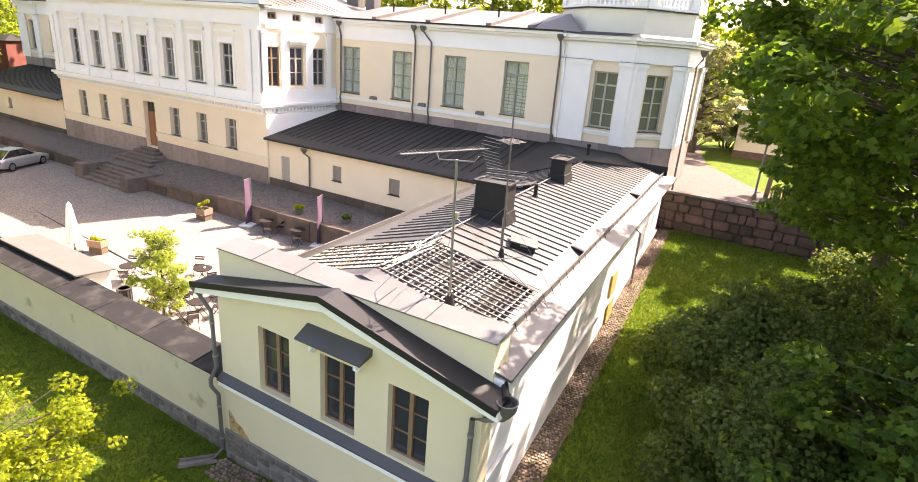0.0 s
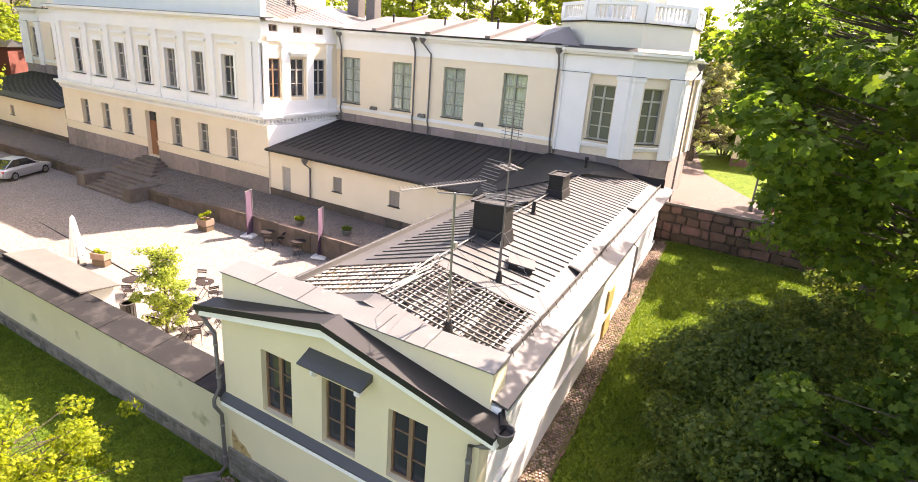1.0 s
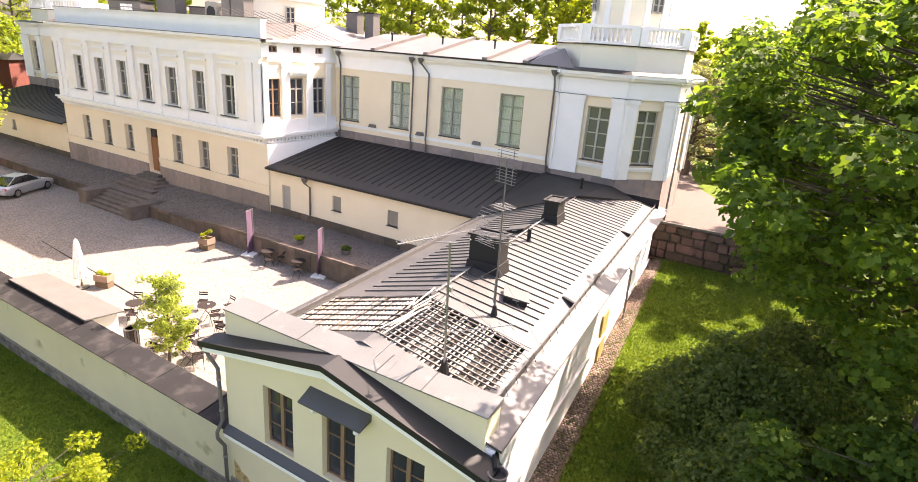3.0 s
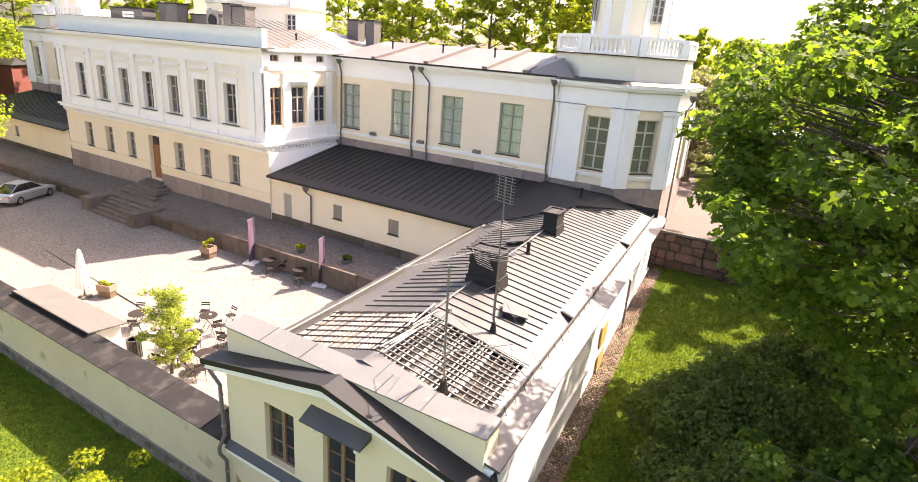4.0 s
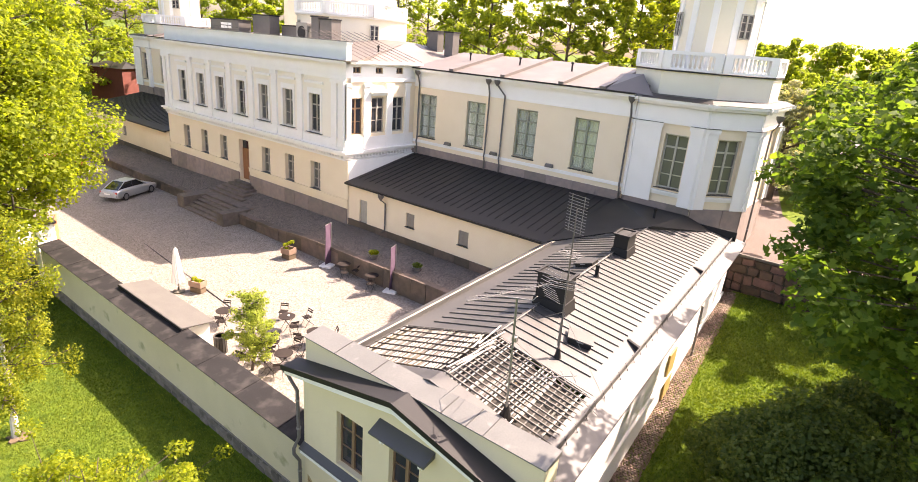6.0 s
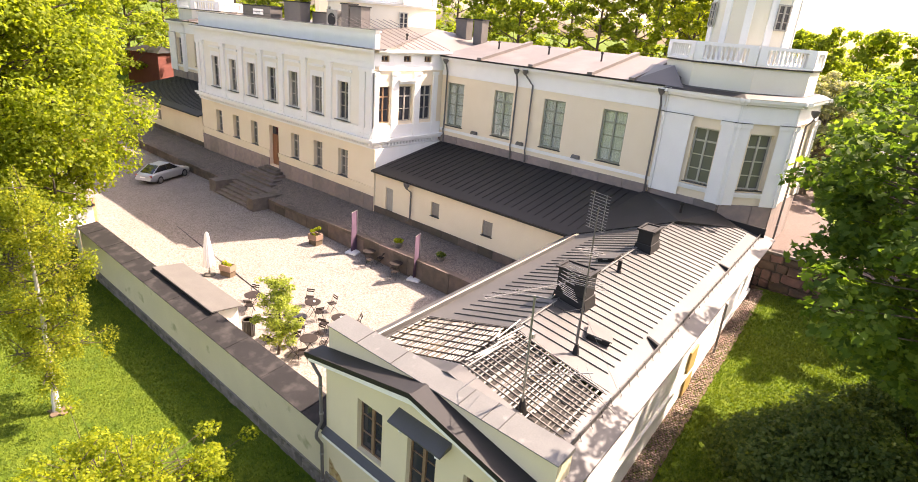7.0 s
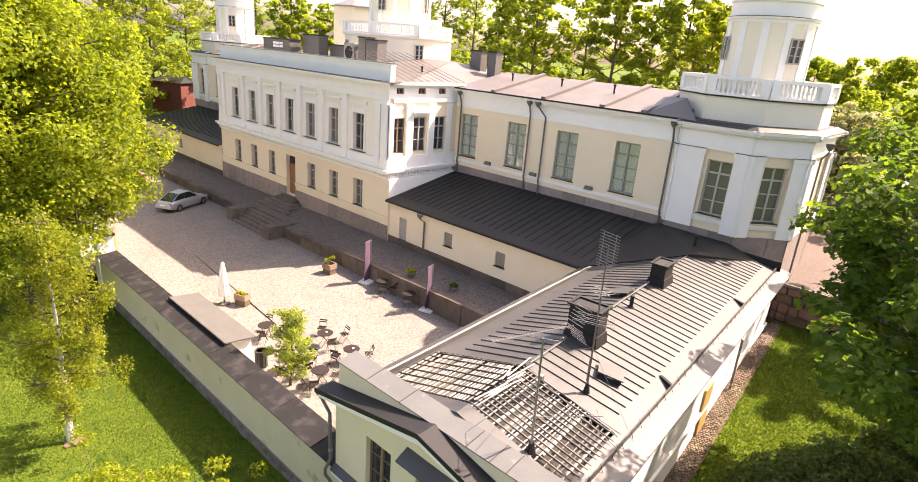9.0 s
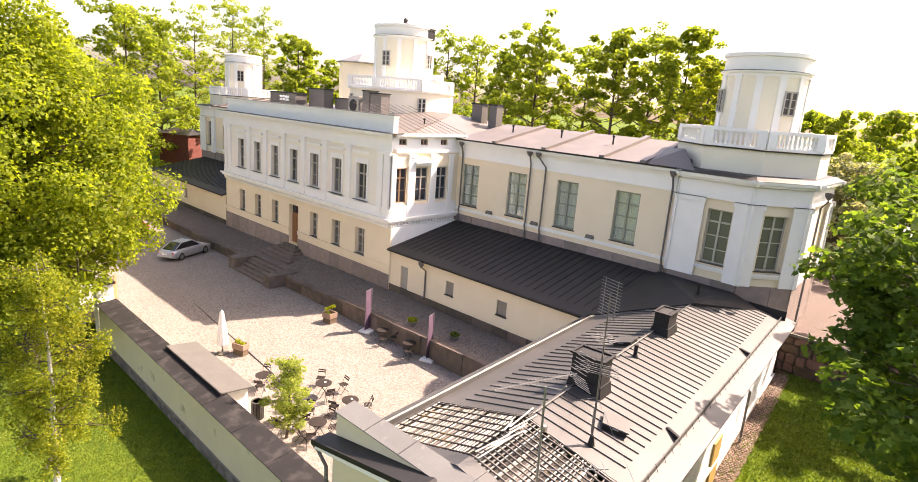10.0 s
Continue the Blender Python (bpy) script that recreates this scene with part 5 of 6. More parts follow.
                part("clamp", Mesh().lathe([(r + 0.018, -0.03), (r + 0.018, 0.03)], 10), ZINC, t, m=pose(*q))
    if spout:
        part("spout", Mesh().box(-0.14, 0.14, 0, 1.0, 0, 0.03).box(-0.14, -0.11, 0, 1.0, 0.03, 0.12).box(0.11, 0.14, 0, 1.0, 0.03, 0.12), RUBBLE_GREY, t, "stone splash channel", m=spout)
    return t


hopper_pipe(-9.95, AY0 - 0.1, 2.72, [(-9.9, AY0 - 0.1, 2.35), (-9.5, AY0 - 0.12, 2.1), (-9.45, AY0 - 0.12, 0.45), (-9.45, AY0 - 0.32, 0.15), (-9.45, AY0 - 0.32, -0.05), (-9.42, AY0 - 0.14, -0.4), (-9.4, AY0 - 0.14, -2.15), (-9.45, AY0 - 0.4, -2.4)],
            "brown metal downpipe with a hopper beside the yard wall", spout=pose(-9.45, AY0 - 0.3, -2.5, 0, 0, 140))
hopper_pipe(-0.95, AY0 - 0.02, 2.86, [(-1.0, AY0 - 0.02, 2.5), (-1.35, AY0 - 0.1, 2.38), (-1.6, AY0 - 0.12, 2.3), (-1.62, AY0 - 0.12, 0.4), (-1.62, AY0 - 0.3, 0.1), (-1.6, AY0 - 0.14, -0.3), (-1.6, AY0 - 0.14, -1.7)],
            "brown metal downpipe with a round hopper at the sunny annex corner")
tr = thing("gutter_spout", "dark sheet-metal spout that leads roof water into the hopper", "gutter")
part("trough", Mesh().tube([(-1.3, AY0 + 0.5, 2.98), (-1.0, AY0 + 0.02, 2.92)], 0.075, 8), DARK, tr)
part("trough_edge", Mesh().tube([(-1.62, AY0 + 0.9, 3.02), (-1.3, AY0 + 0.5, 3.03)], 0.03, 6), DARK, tr)
hopper_pipe(-2.72, 24.4, 2.95, [(-2.7, 24.4, 2.6), (-2.95, 24.4, 2.0), (-2.62, 24.4, 1.8), (-2.62, 24.4, -1.0)], "brown downpipe on the sunny annex wall")
hopper_pipe(-22.95, 24.0, 2.5, [(-22.95, 24.0, 2.2), (-22.9, 24.38, 1.9), (-22.9, 24.38, 0.1), (-23.0, 24.2, -0.1)], "brown downpipe on the yellow service range")
for px, z0, lab in ((-26.35, 3.95, "downpipe in the corner between block and wing"), (-20.0, 3.85, "downpipe on the wing wall"), (-18.75, 3.85, "downpipe with an offset head on the wing wall"), (-10.05, 3.9, "downpipe between wing and pavilion")):
    hopper_pipe(px + (0.0 if px != -18.75 else -0.55), YW - 0.35, 10.0, [(px + (0.0 if px != -18.75 else -0.5), YW - 0.3, 9.7), (px, YW - 0.12, 9.1), (px, YW - 0.12, 5.2), (px + 0.05, YW - 0.25, 4.95), (px + 0.05, YW - 0.16, 4.6), (px + 0.05, YW - 0.16, z0)], "brown-grey " + lab)
hopper_pipe(-2.95, YW + 2.45, 9.7, [(-2.95, YW + 2.5, 9.3), (-3.25, YW + 2.75, 8.9), (-3.25, YW + 2.75, 2.0)], "brown-grey downpipe at the outer edge of the pavilion")
for vx in (-23.4, -19.3, -14.9):
    v = thing("wall_vent", "small brown metal vent box on the wing wall", "vent", group="vents on the wing")
    part("box", Mesh().hexa([(vx - 0.3, YW - 0.16, 5.08), (vx + 0.3, YW - 0.16, 5.08), (vx + 0.3, YW, 5.08), (vx - 0.3, YW, 5.08)],
                            [(vx - 0.26, YW - 0.12, 5.26), (vx + 0.26, YW - 0.12, 5.26), (vx + 0.26, YW, 5.3), (vx - 0.26, YW, 5.3)]), PIPE, v)

m1 = thing("aerial_mast", "slim steel mast with a long directional television aerial", "antenna")
M1 = Vector((-3.3, 9.4, 3.55))
part("mast", Mesh().tube([M1, M1 + Vector((0.18, -0.42, 3.42))], 0.028, 8), ZINC, m1, smooth=True)
part("foot", Mesh().lathe([(0.16, -0.1), (0.05, 0.35)], 10), DARK, m1, m=pose(*M1))
t1 = M1 + Vector((0.18, -0.42, 3.4))
part("yoke", Mesh().tube([t1 + Vector((-0.35, -0.2, 0.12)), t1 + Vector((-0.3, -0.18, 0)), t1 + Vector((0.3, 0.18, 0)), t1 + Vector((0.38, 0.2, 0.12))], 0.015, 6), ALU, m1)
boom_a, boom_b = Vector((-2.84, 9.75, 7.15)), Vector((-3.5, 7.62, 7.18))
bd = (boom_b - boom_a).normalized()
bs = Vector((-bd.y, bd.x, 0)).normalized()
part("boom", Mesh().tube([boom_a, boom_b], 0.013, 6), ALU, m1)
el = Mesh().tube([(-0.085, 0, 0), (0.085, 0, 0)], 0.006, 5).data("element", ALU)
ang = math.degrees(math.atan2(bs.y, bs.x))
for i in range(24):
    q = boom_a.lerp(boom_b, 0.06 + 0.93 * i / 23)
    put("element", el, m1, pose(q.x, q.y, q.z + 0.02, 0, 18, ang))
for sgn in (1, -1):
    for i in range(6):
        q = boom_a + Vector((0.02, 0.02, 0)) - bd * (0.04 * i) + Vector((0, 0, sgn * (0.06 + 0.07 * i)))
        part("reflector_rod", Mesh().tube([q - bs * 0.26, q + bs * 0.26], 0.008, 5), ALU, m1)
part("small_aerial_boom", Mesh().tube([M1 + Vector((0.02, 0, 1.05)), M1 + Vector((1.2, 1.1, 1.2))], 0.012, 6), ALU, m1)
for i in range(4):
    q = M1 + Vector((0.62 + 0.17 * i, 0.56 + 0.16 * i, 1.13 + 0.02 * i))
    part("small_element", Mesh().tube([q + Vector((0.2, -0.22, 0)), q - Vector((0.2, -0.22, 0))], 0.008, 5), ALU, m1)
part("clamp", Mesh().box(-0.06, 0.06, -0.05, 0.05, -0.06, 0.06), ZINC, m1, m=pose(M1.x, M1.y, M1.z + 2.15))
part("clamp", Mesh().box(-0.05, 0.05, -0.05, 0.05, -0.05, 0.05), ZINC, m1, m=pose(M1.x, M1.y, M1.z + 1.05))
for q in ((-4.95, 11.9), (-1.75, 11.5), (-4.6, 8.4)):
    part("stay", Mesh().tube([M1 + Vector((0, 0, 2.1)), (q[0], q[1], on_roof(*q) if q[1] > 9 else 3.9)], 0.008, 4), ZINC, m1)

m2 = thing("aerial_mast", "tall steel mast with a broad rod aerial at its head", "antenna")
M2 = Vector((-3.72, 12.7, 3.5))
part("mast", Mesh().tube([M2, M2 + Vector((-0.12, 0.12, 4.65))], [0.034, 0.02], 8), PIPE, m2, smooth=True)
part("foot", Mesh().lathe([(0.15, -0.1), (0.05, 0.45)], 10), DARK, m2, m=pose(*M2))
part("side_tube", Mesh().tube([M2 + Vector((-0.06, 0.03, 0.5)), M2 + Vector((-0.06, 0.03, 1.3))], 0.022, 6), ZINC, m2)
head = M2 + Vector((-0.12, 0.12, 4.55))
for i in range(13):
    z = -0.55 + 0.085 * i
    part("rod", Mesh().tube([head + Vector((-0.35, 0.1, z)), head + Vector((0.35, -0.1, z))], 0.009, 5), ALU, m2)
for dx in (-0.22, 0.22):
    part("upright", Mesh().tube([head + Vector((dx, -0.28 * dx, -0.58)), head + Vector((dx, -0.28 * dx, 0.5))], 0.01, 5), ALU, m2)
mm = M2 + Vector((-0.09, 0.09, 3.35))
for i in range(6):
    q = mm + Vector((-0.25 + 0.1 * i, 0.15 - 0.06 * i, 0.0))
    part("element", Mesh().tube([q + Vector((0.12, 0.22, 0.02)) * 1.1, q - Vector((0.12, 0.22, 0.02)) * 1.1], 0.008, 5), ALU, m2)
part("element_boom", Mesh().tube([mm + Vector((-0.35, 0.2, 0)), mm + Vector((0.35, -0.2, 0))], 0.012, 6), ALU, m2)
lm = M2 + Vector((-0.05, 0.05, 2.3))
for i, (dz, ln) in enumerate(((0.0, 0.9), (0.12, 0.75), (0.24, 0.75))):
    part("dipole", Mesh().tube([lm + Vector((-0.75 * ln, -0.25 * ln, dz)), lm + Vector((0.6 * ln, 0.2 * ln, dz)), lm + Vector((0.6 * ln, 0.2 * ln, dz + 0.05)), lm + Vector((-0.75 * ln, -0.25 * ln, dz + 0.05))], 0.009, 5), ALU, m2)
for q in ((-5.15, 14.2), (-1.9, 12.2)):
    part("stay", Mesh().tube([M2 + Vector((-0.04, 0.04, 1.6)), (q[0], q[1], on_roof(*q))], 0.007, 4), ZINC, m2)

# snow bar along the ridge towards the chimney
sb = thing("ridge_rail", "thin metal safety rail along the annex ridge", "rail")
part("rail", sheared(Mesh().tube([(RX + 0.12, 12.1, RZ1 + 0.12), (RX + 0.12, 14.4, RZ1 + 0.12)], 0.02, 6)), ZINC, sb)
part("rail", sheared(Mesh().tube([(RX + 0.12, 16.3, RZ1 + 0.12), (RX + 0.12, 21.6, RZ1 + 0.12)], 0.02, 6)), ZINC, sb)
for yy in (12.2, 14.2, 16.5, 18.2, 20, 21.4):
    part("post", sheared(Mesh().tube([(RX + 0.12, yy, RZ1 - 0.05), (RX + 0.12, yy, RZ1 + 0.12)], 0.015, 5)), ZINC, sb)

# ---- main roof: chimneys, housings, rods ----
def roof_chimney(x, y, z, w, d, h, label, louvre=False):
    t = thing("chimney", label, "chimney", pose(x, y, z))
    part("shaft", Mesh().box(-w / 2, w / 2, -d / 2, d / 2, -0.6, h), PIPE, t)
    part("cap", Mesh().box(-w / 2 - 0.07, w / 2 + 0.07, -d / 2 - 0.07, d / 2 + 0.07, h, h + 0.1), DARK, t)
    if louvre:
        for i in range(5):
            part("slat", Mesh().box(-w / 2 + 0.08, w / 2 - 0.08, -d / 2 - 0.05, -d / 2 + 0.01, 0.15 + 0.2 * i, 0.2 + 0.2 * i), SHEET, t)
    return t


roof_chimney(-35.8, 29.3, 11.1, 0.9, 0.9, 2.1, "dark metal-clad roof chimney near the middle tower")
roof_chimney(-34.5, 29.3, 11.1, 1.4, 0.9, 1.95, "louvred grey metal ventilation housing on the roof", True)
roof_chimney(-44.1, 30.0, 11.3, 2.5, 1.0, 1.8, "broad dark roof chimney of the main block")
roof_chimney(-41.4, 31.0, 11.3, 2.4, 0.9, 1.1, "low dark housing on the main roof")
hs = roof_chimney(-48.2, 29.0, 11.0, 4.7, 1.2, 1.55, "grey roof housing with a white lattice window", True)
_l = Mesh().box(-0.24, 0.24, -0.06, 0.02, 0.0, 0.2).data("lattice_pane", WHITE)
for i in range(6):
    put("lattice_pane", _l, hs, pose(-0.2 + 0.58 * (i % 3), -0.6, 0.85 + 0.27 * (i // 3)))
ac = thing("air_unit", "white air conditioning unit standing on the roof", "air unit", pose(-37.3, 29.0, 11.15))
part("case", Mesh().box(-0.7, 0.7, -0.3, 0.3, 0.05, 1.6), ZINC, ac, bevel=0.03)
part("fan_grille", Mesh().lathe([(0.5, 0), (0.5, 0.02)], 20), RUBBER, ac, m=pose(0, -0.31, 0.85, 90, 0, 0))
for x, w in ((-30.4, 1.15), (-28.6, 0.85)):
    roof_chimney(x, 37.0, 11.1, w, 0.8, 1.75, "dark chimney behind the wing ridge")
for x, y in ((-24.4, 34.2), (-20.0, 34.2), (-15.8, 34.0), (-29.0, 29.2)):
    t = thing("roof_vent", "small dark vent pipe on the brown roof", "vent", pose(x, y, 10.9), group="roof vents")
    part("pipe", Mesh().lathe([(0.06, -0.3), (0.06, 0.55)], 8), DARK, t)
    part("hood", Mesh().lathe([(0.1, 0.5), (0.1, 0.6), (0.02, 0.66)], 8), DARK, t)

# ---- entrance stairs ----
st = thing("entrance_stairs", "broad worn granite stairs from the courtyard to the entrance", "stairs")
SX0, SX1 = -40.9, -35.9
for i in range(6):
    y0, z1 = 19.85 + 0.36 * i, -1.92 + 0.165 * (i + 1)
    part("step", Mesh().box(SX0, SX1, y0 + 0.035, 22.145, z1 - 0.4, z1 - 0.05).box(SX0, SX1, y0, 22.145, z1 - 0.05, z1), STEP, st, bevel=0.012)
part("landing", Mesh().box(SX0 - 1.1, SX1 + 0.9, 22.15, 24.36, -2.3, -0.93), STEP, st)
part("cheek", Mesh().box(SX0 - 1.1, SX0, 19.9, 22.15, -2.4, -0.95), STEP, st, bevel=0.02)
part("cheek", Mesh().box(SX1, SX1 + 0.9, 19.8, 22.15, -2.4, -0.95), STEP, st, bevel=0.02)
for i in range(5):
    k, z1 = 0.36 * i, -0.93 + 0.19 * (i + 1)
    part("upper_step", Mesh().box(CX[3] - 2.4 + k, CX[3] + 2.4 - k, 22.53 + k, 24.38, z1 - 0.3, z1 - 0.05).box(CX[3] - 2.43 + k, CX[3] + 2.43 - k, 22.49 + k, 24.38, z1 - 0.05, z1), STEP, st, bevel=0.012)

# ---- courtyard things ----
YZ = -1.92


def banner(x, y, label, z=YZ):
    t = thing("banner", label, "banner", pose(x, y, z, 0, 0, 20), "purple banners")
    v, f = [], []
    for i in range(13):
        zz = 0.15 + 2.65 * i / 12
        for j, yy in enumerate((-0.36, -0.12, 0.12, 0.36)):
            v.append((0.03 * math.sin(4 * yy + 0.8 * i * 0.4), yy * (0.9 + 0.1 * i / 12), zz))
    k = len(v)
    v += [(a - 0.012, b, c) for a, b, c in v]
    for i in range(12):
        for j in range(3):
            a = i * 4 + j
            f += [(a, a + 1, a + 5, a + 4), (k + a, k + a + 4, k + a + 5, k + a + 1)]
    part("cloth", Mesh().add(v, f), PURPLE, t, smooth=True)
    part("pole", Mesh().tube([(0.02, 0.34, 0), (0.02, 0.34, 2.83)], 0.018, 6), ZINC, t)
    part("top_bar", Mesh().tube([(0.0, 0.36, 2.81), (0.0, -0.36, 2.81)], 0.014, 6), ZINC, t)
    part("base_slab", Mesh().box(-0.4, 0.4, -0.48, 0.52, 0.0, 0.1), CANVAS, t, "pale concrete foot", bevel=0.01)
    return t


banner(-24.25, 20.8, "tall purple cloth banner on a concrete foot")
banner(-18.8, 21.1, "tall purple cloth banner beside the retaining wall")

um = thing("parasol", "closed white canvas parasol on a stand", "parasol", pose(-26.5, 12.3, YZ))
ums = Mesh()
rows = [(0.03, 2.6), (0.10, 2.5), (0.14, 2.2), (0.19, 1.6), (0.26, 0.95), (0.30, 0.6), (0.22, 0.55)]
n = 24
v = [(r * (1 + 0.22 * (i % 2) * min(1, (2.6 - z))) * math.cos(2 * math.pi * i / n), r * (1 + 0.22 * (i % 2) * min(1, (2.6 - z))) * math.sin(2 * math.pi * i / n), z + 0.05 * math.sin(i * 1.7) * (z < 0.7)) for r, z in rows for i in range(n)]
ums.add(v, [(a * n + i, a * n + (i + 1) % n, (a + 1) * n + (i + 1) % n, (a + 1) * n + i) for a in range(len(rows) - 1) for i in range(n)] + [tuple(range(n))])
part("canopy", ums, CANVAS, um, "folded white canvas")
part("pole", Mesh().tube([(0, 0, 0), (0, 0, 2.66)], 0.025, 8), ALU, um)
part("base", Mesh().lathe([(0.32, 0), (0.32, 0.07), (0.06, 0.1), (0.05, 0.3)], 20), RUBBLE_GREY, um)
part("strap", Mesh().lathe([(0.215, 1.5), (0.22, 1.55)], 24), CANVAS, um)


def planter(x, y, w, d, h, deg, label, mat, leaf, seed, z=YZ, tall=0.45):
    t = thing("planter", label, "planter", pose(x, y, z, 0, 0, deg))
    part("box", ring(Mesh(), w, d, 0.05, 0, h), PLANTER, t, m=pose(-w / 2, d / 2, h, 90, 0, 0))
    part("soil", Mesh().box(-w / 2 + 0.04, w / 2 - 0.04, -d / 2 + 0.04, d / 2 - 0.04, 0, h - 0.05), SOIL, t)
    rnd = random.Random(seed)
    cs = [Vector((rnd.uniform(-0.3, 0.3) * w, rnd.uniform(-0.3, 0.3) * d, h + tall * rnd.uniform(0.1, 0.9))) for _ in range(6)]
    put("plant", leaf_mesh("plant", cs, [0.16] * 6, 350, 0.09, leaf, seed), t, label="leafy plant with yellow flowers")
    return t


planter(-26.9, 19.7, 0.75, 0.65, 0.36, 10, "square terracotta planter with a yellow-green shrub", PLANTER, YELLOW_LEAF, 71, tall=0.9)
planter(-25.85, 13.05, 0.8, 0.5, 0.34, 20, "terracotta planter with yellow flowers beside the parasol", PLANTER, YELLOW_LEAF, 72)


def pot(x, y, z, label, leaf, seed):
    t = thing("flower_pot", label, "flower pot", pose(x, y, z), "pots on the terrace edge")
    part("bowl", Mesh().lathe([(0.14, 0), (0.3, 0.28), (0.32, 0.32), (0.27, 0.32), (0.2, 0.2)], 16), ZINC, t, smooth=True)
    cs = [(0.15 * math.cos(a), 0.15 * math.sin(a), 0.42) for a in range(6)]
    put("plant", leaf_mesh("plant", cs, [0.18] * 6, 350, 0.09, leaf, seed), t)


pot(-21.1, 21.75, -0.74, "shallow metal pot with yellow-green plants on the wall", YELLOW_LEAF, 73)
pot(-17.9, 22.2, -0.72, "shallow metal pot with green plants on the terrace", BUSH_LEAF, 74)


def table_proto():
    t = thing("bistro_table", "round brown folding bistro table on the gravel", "table", group="bistro tables")
    part("tabletop", Mesh().lathe([(0.38, 0.70), (0.40, 0.71), (0.40, 0.735), (0.37, 0.74)], 28), TABLE_TOP, t, smooth=True)
    for a in (0, 1):
        for s in (-1, 1):
            part("leg", Mesh().tube([(-0.26, s * (0.2 - 0.03 * a), 0) if a == 0 else (0.26, s * 0.17, 0), (0.22, s * (0.2 - 0.03 * a), 0.7) if a == 0 else (-0.22, s * 0.17, 0.7)], 0.012, 6), DARK, t)
    part("brace", Mesh().tube([(0, -0.2, 0.35), (0, 0.2, 0.35)], 0.01, 6), DARK, t)
    return t


def chair_proto():
    t = thing("bistro_chair", "slatted brown folding bistro chair on the gravel", "chair", group="bistro chairs")
    for s in (-0.2, 0.2):
        part("back_leg", Mesh().tube([(s, 0.26, 0), (s, -0.05, 0.45), (s, -0.2, 0.84)], 0.011, 6), DARK, t)
        part("front_leg", Mesh().tube([(s * 0.92, -0.24, 0), (s * 0.92, 0.2, 0.45)], 0.011, 6), DARK, t)
    for i in range(6):
        part("seat_slat", Mesh().box(-0.2, 0.2, -0.16 + 0.065 * i, -0.115 + 0.065 * i, 0.45, 0.465), TABLE_TOP, t)
    for i in range(2):
        part("back_slat", Mesh().box(-0.2, 0.2, -0.02, 0.0, 0.0, 0.06), TABLE_TOP, t, m=pose(0, -0.15 - 0.04 * i, 0.68 + 0.09 * i, 15, 0, 0))
    return t


tables = [(-21.55, 12.15), (-18.1, 11.4), (-16.2, 11.85), (-19.0, 14.0), (-16.85, 14.05), (-22.5, 20.6), (-20.05, 20.65)]
proto = table_proto()
proto.matrix_basis = pose(*tables[0], YZ, 0, 0, 15)
for i, (x, y) in enumerate(tables[1:]):
    copy_thing(proto, pose(x, y, YZ, 0, 0, 37 * i))
for i in (3, 4):
    x, y = tables[i]
    c = thing("ashtray", "small white ashtray on a bistro table", "ashtray", pose(x + 0.05, y + 0.06, YZ + 0.74))
    part("bowl", Mesh().lathe([(0.04, 0), (0.06, 0.04), (0.05, 0.04), (0.035, 0.01)], 12), WHITE, c)
chairs = [(-20.0, 14.5, 215), (-18.7, 15.0, 175), (-18.3, 13.9, 70), (-16.35, 14.75, 150), (-17.25, 13.4, 30), (-17.7, 12.4, 220), (-16.65, 12.75, 190), (-17.1, 11.75, 80), (-15.8, 12.4, 130), (-21.1, 11.7, 40),
          (-15.7, 11.2, 60), (-16.2, 11.05, 350), (-17.6, 10.7, 20), (-18.9, 11.9, 240), (-21.9, 20.1, 30), (-21.7, 20.9, 110), (-19.6, 20.1, 20), (-22.2, 12.6, 210)]
proto = chair_proto()
proto.matrix_basis = pose(chairs[0][0], chairs[0][1], YZ, 0, 0, chairs[0][2])
for x, y, a in chairs[1:]:
    copy_thing(proto, pose(x, y, YZ, 0, 0, a))

bin_ = thing("waste_bin", "slatted dark wooden waste bin by the shed", "bin", pose(-19.2, 10.6, YZ))
part("liner", Mesh().lathe([(0.22, 0.05), (0.24, 0.8)], 14), DARK, bin_)
for i in range(14):
    a = 2 * math.pi * i / 14
    part("slat", Mesh().box(-0.045, 0.045, -0.012, 0.012, 0.03, 0.85), WOOD_DARK, bin_, m=pose(0.27 * math.cos(a), 0.27 * math.sin(a), 0, 0, 0, math.degrees(a) + 90))
part("rim", Mesh().lathe([(0.29, 0.83), (0.29, 0.87), (0.22, 0.87), (0.22, 0.83)], 14), WOOD_DARK, bin_)

shed = thing("shed", "low white shed with a brown sheet-metal lid along the yard wall", "shed")
part("body", Mesh().box(-24.4, -18.8, 9.0, 9.95, YZ - 0.1, 0.03), WHITE, shed)
part("roof", Mesh().hexa([(-24.6, 8.68, 0.17), (-18.62, 8.68, 0.17), (-18.62, 10.12, 0.03), (-24.6, 10.12, 0.03)],
                         [(-24.6, 8.68, 0.23), (-18.62, 8.68, 0.23), (-18.62, 10.12, 0.08), (-24.6, 10.12, 0.08)]), LID, shed)
part("roof_edge", Mesh().box(-24.62, -18.6, 8.64, 8.68, 0.13, 0.235), DARK, shed)

dl = thing("drain_channel", "dark drain channel across the courtyard gravel", "drain", kind="structure")
